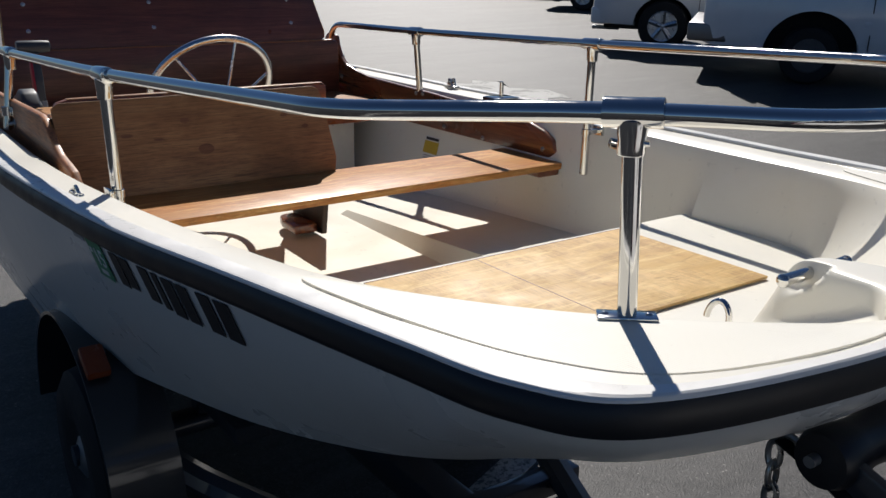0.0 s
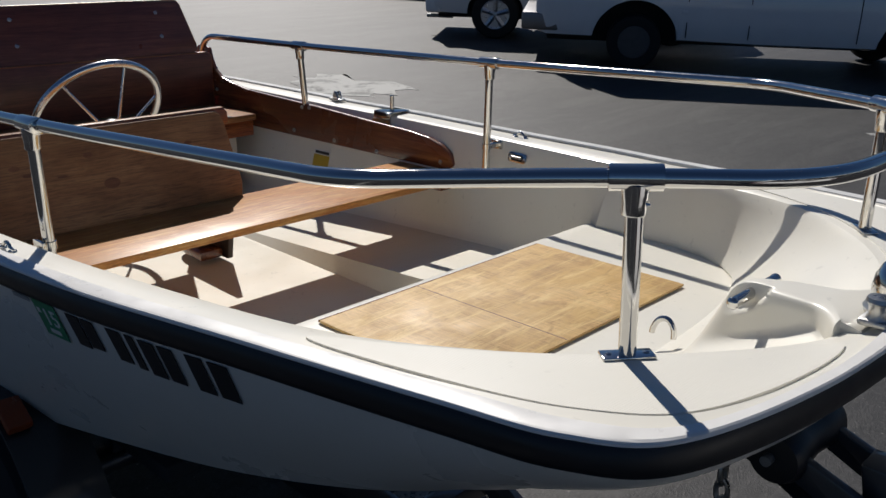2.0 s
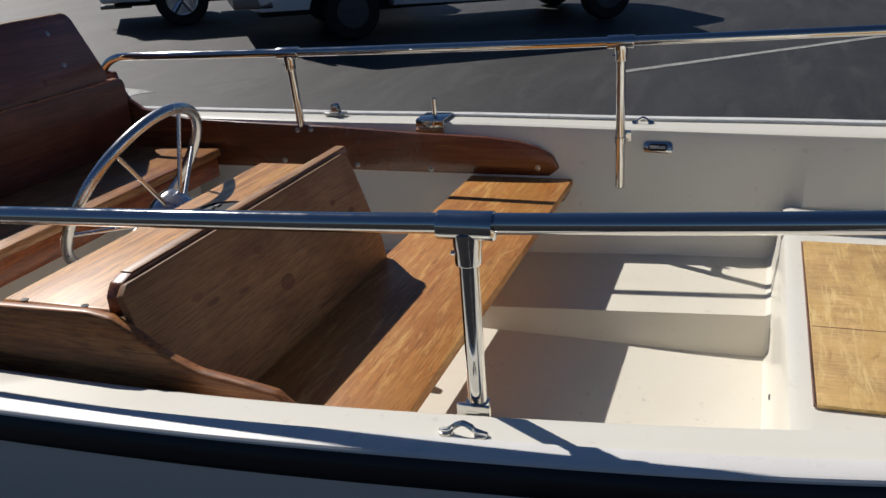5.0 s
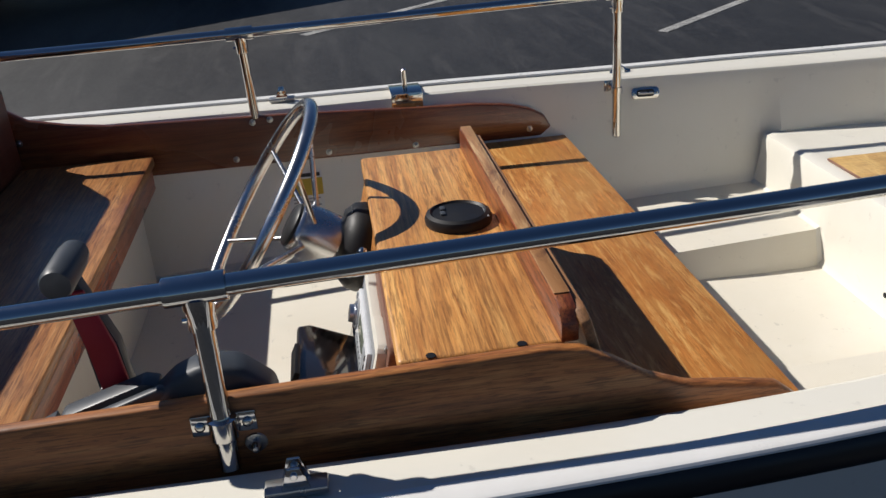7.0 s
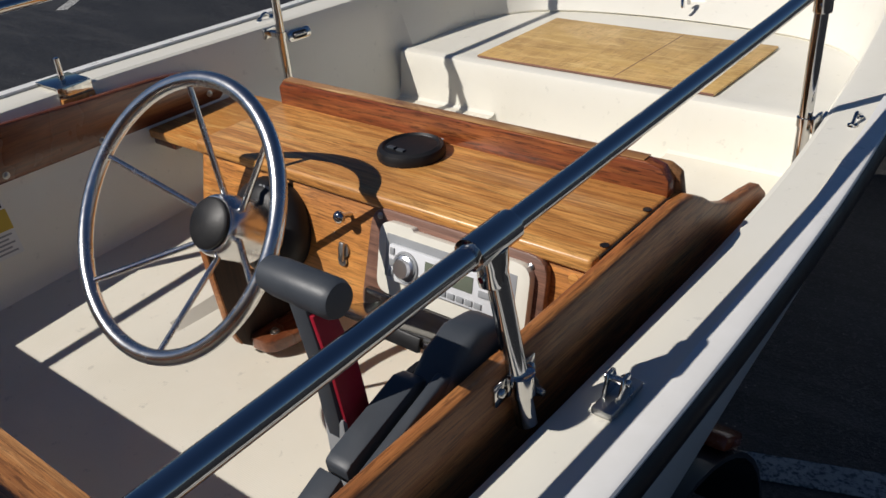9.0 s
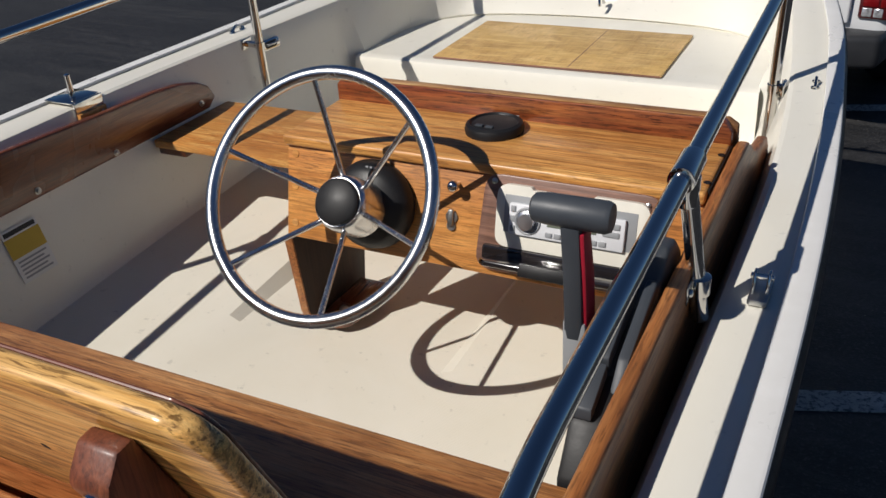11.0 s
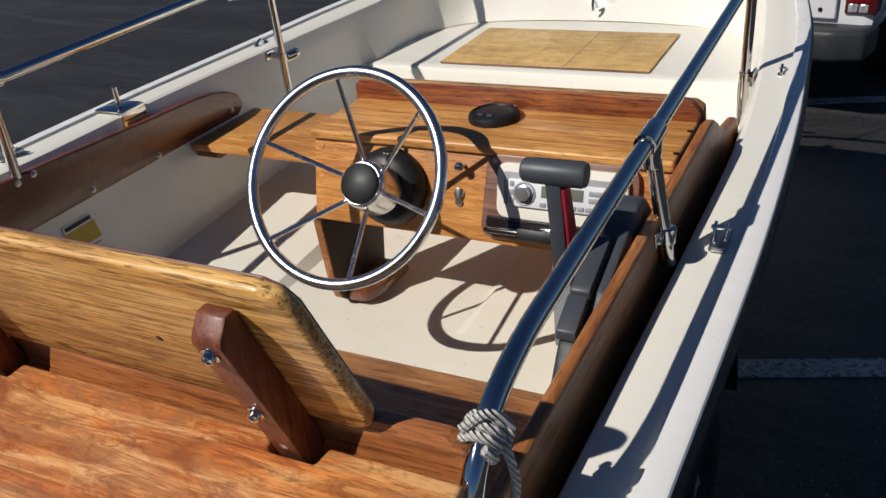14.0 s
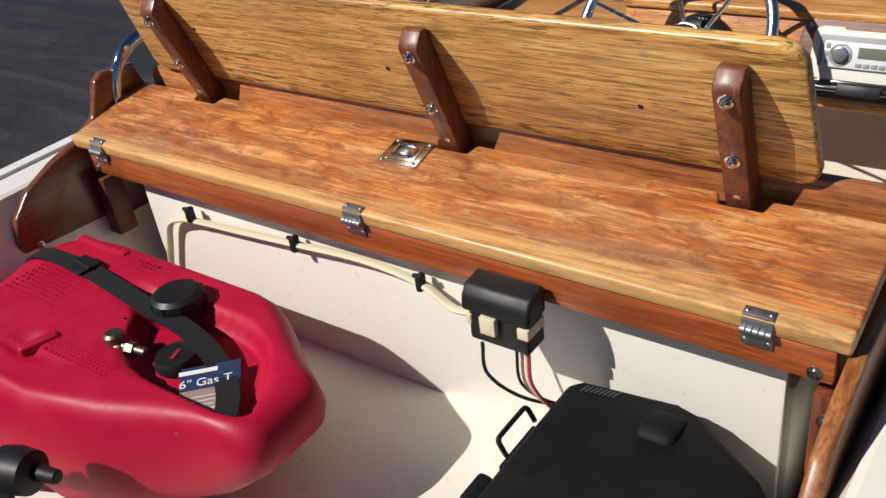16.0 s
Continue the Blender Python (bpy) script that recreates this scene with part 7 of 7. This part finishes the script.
# The white cargo van.
def van_extra(car):
    part("rear_bumper", prism([(-0.98, -1.15), (-0.94, -1.42), (0.94, -1.42), (0.98, -1.15), (0.99, -0.95), (-0.99, -0.95)], 0.44, 0.66, "z", 0.03, 3), metal("brushed_bumper_steel", (0.22, 0.22, 0.23), 0.35, 0.15), car, "silver step bumper")
    for s in (-1, 1):
        part("tail_lamp", box(min(s * 0.90, s * 1.004), max(s * 0.90, s * 1.004), -1.235, -1.17, 1.0, 1.55, 0.02), DARKLENS, car)
        for y in (0.62, 1.37, 2.65):
            part("door_seam", box(min(s * 0.998, s * 1.0025), max(s * 0.998, s * 1.0025), y - 0.006, y + 0.006, 0.42, 1.62, 0.0), DARK, car)
        part("door_handle", box(min(s * 0.995, s * 1.022), max(s * 0.995, s * 1.022), 1.46, 1.52, 1.08, 1.24, 0.01), TRIM, car)
        for z in (0.70, 1.35):
            part("hinge", box(min(s * 0.995, s * 1.012), max(s * 0.995, s * 1.012), 0.55, 0.62, z, z + 0.05, 0.004), WHITEPAINT, car)
        mirror(car, s * 0.97, 3.3, 1.25, TRIM)


VAN = [(-1.22, 0.96, 0.42, 1.15), (-1.10, 1.0, 0.38, 1.16), (0.5, 1.005, 0.36, 1.16), (1.5, 1.005, 0.34, 1.16), (3.1, 1.0, 0.34, 1.15), (3.7, 0.97, 0.34, 1.12), (4.15, 0.93, 0.36, 1.0), (4.35, 0.82, 0.40, 0.9)]
_h = Vector((-0.59, 0.81, 0)).normalized()
_l = Vector((-_h.y, _h.x, 0))
p = Vector((-8.60, -1.85, 0)) + _l * 0.88
vehicle("cargo_van", "white cargo van with steel wheels parked in a stall", "van", (p.x, p.y), _h, VAN, (0.0, 3.43), 0.335, 0.53, 0.87, WHITEPAINT,
        [(-1.22, -1.12, 3.0, 3.55, 1.14, 2.10, 1.0, 0.86, 0.07)], {0: (("r", 0.80, 0.93, 0.1, 0.7), ("b", 0.1, 0.47, 0.2, 0.8), ("b", 0.53, 0.9, 0.2, 0.8), ("f", 0.06, 0.94, 0.08, 0.9))}, "steel", van_extra)


def suv_extra(car):
    part("rear_bumper", prism([(-0.90, -0.85), (-0.86, -1.10), (0.86, -1.10), (0.90, -0.85)], 0.36, 0.62, "z", 0.05, 4), WHITEPAINT, car)
    for s in (-1, 1):
        part("tail_lamp", box(min(s * 0.80, s * 0.925), max(s * 0.80, s * 0.925), -1.06, -0.80, 0.95, 1.18, 0.03), REDLENS, car)
        part("door_seam", box(min(s * 0.925, s * 0.932), max(s * 0.925, s * 0.932), 0.50, 0.51, 0.5, 1.02, 0.0), DARK, car)
        part("fuel_flap", box(min(s * 0.925, s * 0.934), max(s * 0.925, s * 0.934), 0.06, 0.20, 0.92, 1.04, 0.002), WHITEPAINT, car)
    part("exhaust", cyl((0.5, -1.12, 0.28), (0.5, -0.7, 0.28), 0.03, None, 12), GALV, car)


SUV = [(-1.05, 0.84, 0.42, 1.04), (-0.92, 0.91, 0.36, 1.05), (0.5, 0.93, 0.32, 1.05), (2.0, 0.93, 0.32, 1.04), (2.9, 0.92, 0.32, 1.02), (3.4, 0.86, 0.34, 0.92), (3.62, 0.72, 0.38, 0.78)]
p = Vector((-9.48, -4.90, 0)) + _l * 0.80
vehicle("suv", "white sport utility vehicle with five-spoke alloy wheels", "suv", (p.x, p.y), _h, SUV, (0.0, 2.68), 0.37, 0.44, 0.80, WHITEPAINT,
        [(-1.0, -0.72, 1.5, 2.35, 1.03, 1.68, 0.88, 0.66, 0.07)], {0: (("r", 0.05, 0.24, 0.2, 0.86), ("r", 0.28, 0.54, 0.15, 0.88), ("r", 0.57, 0.84, 0.15, 0.88), ("b", 0.1, 0.9, 0.25, 0.85), ("f", 0.08, 0.92, 0.1, 0.92))}, "single", suv_extra)

SEDAN = [(-0.95, 0.74, 0.36, 0.92), (-0.80, 0.84, 0.30, 0.98), (0.3, 0.87, 0.26, 0.93), (1.8, 0.87, 0.26, 0.91), (2.3, 0.87, 0.26, 0.88), (3.05, 0.84, 0.26, 0.80), (3.35, 0.76, 0.28, 0.70), (3.47, 0.60, 0.32, 0.60)]


def sedan_extra(color, rear_lamps=True, scoop=False):
    def build(car):
        for s in (-1, 1):
            part("headlamp", prism([(s * 0.44, 0.60), (s * 0.76, 0.63), (s * 0.80, 0.71), (s * 0.66, 0.755), (s * 0.46, 0.715)], 3.16, 3.40, "y", 0.02, 3), CLEAR, car, "clear headlamp")
            mirror(car, s * 0.78, 1.75, 0.98, color)
            part("tail_lamp", box(min(s * 0.52, s * 0.80), max(s * 0.52, s * 0.80), -0.97, -0.84, 0.70, 0.84, 0.02), REDLENS, car, "red tail lamp")
            part("door_handle", box(min(s * 0.86, s * 0.885), max(s * 0.86, s * 0.885), 0.62, 0.78, 0.78, 0.81, 0.006), color, car)
            part("fog_lamp", lathe([(0.055, 0), (0.05, 0.02), (0.0, 0.024)], (s * 0.58, 3.44, 0.38), (0, 1, 0), 18), TRIM, car)
        g = part("grille", prism([(-0.16, 0.60), (0.16, 0.60), (0.21, 0.68), (0.15, 0.73), (-0.15, 0.73), (-0.21, 0.68)], 3.36, 3.475, "y", 0.012), TRIM, car)
        part("grille_frame", tube(rounded([(-0.16, 3.485, 0.60), (0.16, 3.485, 0.60), (0.21, 3.48, 0.68), (0.15, 3.47, 0.73), (-0.15, 3.47, 0.73), (-0.21, 3.48, 0.68), (-0.16, 3.485, 0.60)], 0.02, 4), 0.014, 8), CHROME, g)
        for s in (-1, 1):
            part("grille_slot", box(min(s * 0.23, s * 0.43), max(s * 0.23, s * 0.43), 3.33, 3.455, 0.64, 0.69, 0.01), TRIM, car)
        part("lower_intake", prism([(-0.42, 0.32), (0.42, 0.32), (0.50, 0.46), (-0.50, 0.46)], 3.36, 3.505, "y", 0.02), TRIM, car)
        part("chin", prism([(-0.70, 3.20), (-0.55, 3.50), (0.55, 3.50), (0.70, 3.20)], 0.22, 0.30, "z", 0.02), color, car)
        pl = part("number_plate", box(-0.155, 0.155, 3.505, 3.515, 0.44, 0.60, 0.004), WHITEINK, car, "white plate with plain bars")
        for k in range(6):
            part("bar", box(-0.125 + 0.043 * k, -0.092 + 0.043 * k, 3.515, 3.517, 0.475, 0.545, 0.0), NAVY, pl)
        if scoop:
            sc = part("hood_scoop", cabin_of(2.25, 2.32, 2.72, 2.80, 0.86, 0.955, 0.34, 0.27, 0.02), color, car, "hood scoop")
            part("scoop_mouth", box(-0.24, 0.24, 2.765, 2.79, 0.88, 0.93, 0.006), TRIM, sc)
    return build


CABS = [(-0.55, 0.10, 1.20, 2.08, 0.91, 1.42, 0.78, 0.54, 0.06)]
CABW = {0: (("f", 0.07, 0.93, 0.06, 0.92), ("b", 0.08, 0.92, 0.1, 0.9), ("r", 0.10, 0.45, 0.12, 0.88), ("r", 0.48, 0.86, 0.12, 0.88), ("l", 0.14, 0.52, 0.12, 0.88), ("l", 0.55, 0.90, 0.12, 0.88))}
_g = Vector((0.59, -0.81, 0)).normalized()
p = Vector((-8.85, 13.55, 0)) - _g * 2.54
vehicle("sedan", "dusty grey sedan with a hood scoop parked facing the boat", "car", (p.x, p.y), _g, SEDAN, (0.0, 2.54), 0.315, 0.36, 0.75, GREYPAINT, CABS, CABW, "twin", sedan_extra(GREYPAINT, True, True))
vehicle("sedan", "silver-white sedan parked side-on by the hedge", "car", (-9.3, 31.2), (-0.97, 0.22), SEDAN, (0.0, 2.54), 0.315, 0.36, 0.75, WHITEPAINT, CABS, CABW, "single", sedan_extra(WHITEPAINT))
vehicle("sedan", "teal sedan parked behind the grey one", "car", (-14.6, 19.0), (0.59, -0.81), SEDAN, (0.0, 2.54), 0.315, 0.36, 0.75, TEALPAINT, CABS, CABW, "single", sedan_extra(TEALPAINT))
vehicle("sedan", "red sedan parked behind the hedge", "car", (-16.5, 31.5), (-0.3, 0.95), SEDAN, (0.0, 2.54), 0.315, 0.36, 0.75, REDPAINT, CABS, CABW, "single", sedan_extra(REDPAINT))
vehicle("coupe", "black coupe parked with its red tail lamps towards the boat", "car", (5.75, 27.3), (0.36, 0.93), SEDAN, (0.0, 2.54), 0.315, 0.36, 0.75, BLACKPAINT, CABS, CABW, "single", sedan_extra(BLACKPAINT))
vehicle("sedan", "dark sedan parked far across the lot", "car", (-14.4, -11.6), (-0.59, 0.81), SEDAN, (0.0, 2.54), 0.315, 0.36, 0.75, BLACKPAINT, CABS, CABW, "single", sedan_extra(BLACKPAINT))
vehicle("sedan", "dark grey sedan parked far across the lot", "car", (-15.6, -16.6), (-0.59, 0.81), SEDAN, (0.0, 2.54), 0.315, 0.36, 0.75, GREYPAINT, CABS, CABW, "single", sedan_extra(GREYPAINT))


def dark_pickup_extra(car):
    for s in (-1, 1):
        part("headlamp", prism([(s * 0.48, 0.86), (s * 0.84, 0.86), (s * 0.86, 0.98), (s * 0.74, 1.02), (s * 0.48, 1.0)], 4.0, 4.22, "y", 0.02, 3), CLEAR, car, "clear headlamp")
        mirror(car, s * 0.86, 2.35, 1.30, NAVYPAINT)
        for c in (0.0, 3.23):
            part("arch_flare", tube([Vector((s * 0.915, c + 0.485 * math.cos(a), 0.395 + 0.48 * math.sin(a))) for a in [math.pi * k / 18 for k in range(19)]], 0.03, 8), TRIM, car)
        part("fog_lamp", lathe([(0.06, 0), (0.05, 0.02), (0.0, 0.024)], (s * 0.66, 4.29, 0.60), (0, 1, 0), 18), CLEAR, car)
    g = part("grille", prism([(-0.44, 0.84), (0.44, 0.84), (0.46, 0.92), (0.40, 1.03), (-0.40, 1.03), (-0.46, 0.92)], 4.12, 4.27, "y", 0.02, 3), TRIM, car)
    part("badge", ring((0, 4.285, 0.94), (0, 1, 0), 0.06, 0.012, 24, 8), CHROME, g)
    b = part("front_bumper", prism([(-0.88, 4.0), (-0.80, 4.25), (-0.5, 4.33), (0.5, 4.33), (0.80, 4.25), (0.88, 4.0)], 0.46, 0.78, "z", 0.04, 4), NAVYPAINT, car)
    part("intake", box(-0.46, 0.46, 4.315, 4.345, 0.66, 0.75, 0.01), TRIM, b)
    part("skid_plate", prism([(-0.45, 0.52), (0.45, 0.52), (0.60, 0.66), (-0.60, 0.66)], 4.31, 4.345, "y", 0.01), LIGHTGREY, b)


DP = [(-1.13, 0.885, 0.55, 1.14), (-1.0, 0.905, 0.55, 1.15), (0.87, 0.915, 0.50, 1.15), (0.90, 0.915, 0.50, 1.18), (2.4, 0.915, 0.50, 1.18), (2.7, 0.915, 0.50, 1.17), (3.6, 0.90, 0.50, 1.12), (4.0, 0.86, 0.50, 1.05), (4.15, 0.76, 0.55, 0.90)]
_b = (Vector((-7.9, 18.6, 0)) - Vector((-9.85, 20.2, 0))).normalized()
p = Vector((-7.9, 18.6, 0)) - _b * 3.23 + Vector((-_b.y, _b.x, 0)) * 0.8
vehicle("pickup_truck", "dark blue crew-cab pickup truck with black arch flares", "pickup truck", (p.x, p.y), _b, DP, (0.0, 3.23), 0.40, 0.47, 0.80, NAVYPAINT,
        [(0.55, 0.75, 2.05, 2.85, 1.16, 1.80, 0.86, 0.68, 0.06)], {0: (("r", 0.06, 0.42, 0.12, 0.86), ("r", 0.46, 0.86, 0.12, 0.86), ("l", 0.14, 0.54, 0.12, 0.86), ("l", 0.58, 0.94, 0.12, 0.86), ("f", 0.07, 0.93, 0.08, 0.92))}, "single", dark_pickup_extra)
FRAME[0] = Matrix.Identity(4)

# ---- the edge of the lot ----
CONC = mat("weathered_concrete", (0.36, 0.34, 0.31), 0.85)
_n4 = grain(CONC, place(CONC), 6, 6, 0.7)
link(CONC, ramp(CONC, _n4, [(0.3, (0.24, 0.225, 0.20)), (0.7, (0.42, 0.40, 0.37))]), bsdf(CONC, "Base Color"))
STUCCO = mat("pale_stucco", (0.62, 0.60, 0.56), 0.9)
_n5 = grain(STUCCO, place(STUCCO), 30, 5, 0.7)
link(STUCCO, ramp(STUCCO, _n5, [(0.3, (0.54, 0.52, 0.48)), (0.7, (0.66, 0.64, 0.60))]), bsdf(STUCCO, "Base Color"))
lamp_post = thing("lamp_post", (-13.3, 22.0, 0), "white-grey lamp post on a round concrete base", "lamp post")
part("base", lathe([(0.27, 0.0), (0.27, 0.46), (0.25, 0.50), (0.0, 0.51)], (-13.3, 22.0, 0), (0, 0, 1), 28), CONC, lamp_post, "stained concrete base")
part("pole", cyl((-13.3, 22.0, 0.50), (-13.3, 22.0, 7.5), 0.085, 0.06, 20), WHITEPAINT, lamp_post)
part("arm", cyl((-13.3, 22.0, 7.3), (-12.1, 21.6, 7.6), 0.035, None, 10), WHITEPAINT, lamp_post)
part("lamp_head", box(-12.45, -11.85, 21.48, 21.76, 7.55, 7.68, 0.03), LIGHTGREY, lamp_post)


def bank(x0, y0, x1, y1, name, label, width=0.16, tall=0.15):
    a, b = Vector((x0, y0, 0)), Vector((x1, y1, 0))
    d = b - a
    ob = new(name, mesh_of(name, box(-d.length / 2, d.length / 2, -width / 2, width / 2, 0, tall, 0.02), CONC))
    ob.matrix_world = Matrix.Translation((a + b) / 2) @ Matrix.Rotation(math.atan2(d.y, d.x), 4, "Z")
    tagged(ob, label, "kerb", "", "structure")


bank(-30, 18.6, -12.4, 24.6, "kerb_1", "concrete kerb before the planting bed")
bank(-12.4, 24.6, -11.2, 27.4, "kerb_2", "concrete kerb at the end of the bed")
bank(-4, 41.0, 40, 44.0, "kerb_3", "pale concrete kerb at the far end of the lot", 0.5, 0.16)
SOIL = mat("planting_soil", (0.10, 0.07, 0.05), 0.95)
link(SOIL, ramp(SOIL, grain(SOIL, place(SOIL), 18, 6, 0.7), [(0.3, (0.05, 0.035, 0.025)), (0.7, (0.16, 0.12, 0.085))]), bsdf(SOIL, "Base Color"))
tagged(new("planting_bed", mesh_of("planting_bed", prism([(-30, 18.7), (-12.5, 24.7), (-11.3, 27.4), (-28, 27.0)], 0.002, 0.10, "z"), SOIL)), "bare soil bed behind the kerb", "soil", "", "structure")
LEAF = mat("dry_green_leaves", (0.07, 0.09, 0.035), 0.6)
_oi = node(LEAF, "NewGeometry")
link(LEAF, ramp(LEAF, _oi.outputs["Random Per Island"], [(0.0, (0.035, 0.055, 0.018)), (0.55, (0.075, 0.10, 0.035)), (0.85, (0.14, 0.13, 0.06)), (1.0, (0.19, 0.14, 0.08))]), bsdf(LEAF, "Base Color"))
TWIG = wood("brown_twig", (0.06, 0.04, 0.025), (0.10, 0.065, 0.04), (0.14, 0.10, 0.065), "z", 0.8, 0.0)


def bush(x, y, r, h, seed, label):
    rnd = random.Random(seed)
    b = thing("bush", (x, y, 0.10), label, "bush", "hedge bushes")
    sticks = [cyl((x, y, 0.05), (x + rnd.uniform(-1, 1) * r * 0.6, y + rnd.uniform(-1, 1) * r * 0.6, h * rnd.uniform(0.5, 0.9)), 0.018, 0.006, 6) for _ in range(9)]
    part("branches", add(*sticks), TWIG, b)
    verts, faces = [], []
    for _ in range(1500):
        a, e, q = rnd.uniform(0, 2 * math.pi), rnd.uniform(-0.2, 1.45), rnd.uniform(0.55, 1.0) * (1 + 0.18 * math.sin(5 * rnd.random()))
        c = Vector((x + r * q * math.cos(a) * math.cos(e), y + r * q * math.sin(a) * math.cos(e), 0.22 + (h - 0.2) * max(0.0, math.sin(e)) * q))
        u = Vector((rnd.gauss(0, 1), rnd.gauss(0, 1), rnd.gauss(0, 1))).normalized()
        v = u.orthogonal().normalized()
        s = rnd.uniform(0.03, 0.065)
        k = len(verts)
        verts += [c - u * s, c + v * s * 0.45, c + u * s, c - v * s * 0.45]
        faces += [(k, k + 1, k + 2, k + 3)]
    me = bpy.data.meshes.new("leaves")
    me.from_pydata([tuple(q - Vector((x, y, 0.10))) for q in verts], [], faces)
    me.materials.append(LEAF)
    lo = new("leaves", me)
    lo.parent = b
    tagged(lo, "", "", "", "stuff")


for k, (x, y, r, h) in enumerate(((-13.0, 25.6, 0.75, 0.95), (-14.4, 25.2, 0.85, 1.05), (-15.9, 24.7, 0.7, 0.9), (-17.4, 24.2, 0.9, 1.1), (-19.0, 23.6, 0.8, 1.0), (-12.0, 27.0, 0.6, 0.8), (-13.6, 26.9, 0.7, 0.9))):
    bush(x, y, r, h, 40 + k, "low dry green bush in the planting bed" if k % 2 else "sparse greenish-brown bush in the planting bed")
shop = thing("storefront", (-24, 40, 0), "pale low storefront with white posts and dark glass", "building")
FRAME[0] = Matrix.Translation((-24, 40, 0)) @ Matrix.Rotation(radians(18), 4, "Z")
shop.matrix_world = FRAME[0]
BASE[shop] = Vector((0, 0, 0))
part("wall", box(-26, 26, 1.6, 6.0, 0.0, 5.2, 0.02), STUCCO, shop)
part("roof", box(-26.5, 26.5, -1.2, 6.4, 3.6, 4.3, 0.05), STUCCO, shop, "overhanging porch roof")
for k in range(9):
    part("post", add(box(-24.4 + 6 * k, -24.0 + 6 * k, -0.9, -0.5, 0.12, 3.6, 0.02), box(-24.55 + 6 * k, -23.85 + 6 * k, -1.05, -0.35, 0.0, 0.5, 0.03)), WHITEPAINT, shop)
for k in range(12):
    w = part("window", box(-24.5 + 4.1 * k, -21.2 + 4.1 * k, 1.52, 1.62, 0.5, 2.9, 0.01), CARGLASS, shop, "dark shop glass")
    part("frame", add(box(-24.6 + 4.1 * k, -21.1 + 4.1 * k, 1.48, 1.60, 2.9, 3.0, 0.01), box(-24.6 + 4.1 * k, -21.1 + 4.1 * k, 1.48, 1.60, 0.4, 0.5, 0.01), box(-22.9 + 4.1 * k, -22.8 + 4.1 * k, 1.48, 1.60, 0.5, 2.9, 0.01)), TRIM, w)
part("walk", box(-27, 27, -1.8, 1.6, 0.0, 0.14, 0.02), CONC, shop, "concrete porch walk")
FRAME[0] = Matrix.Identity(4)
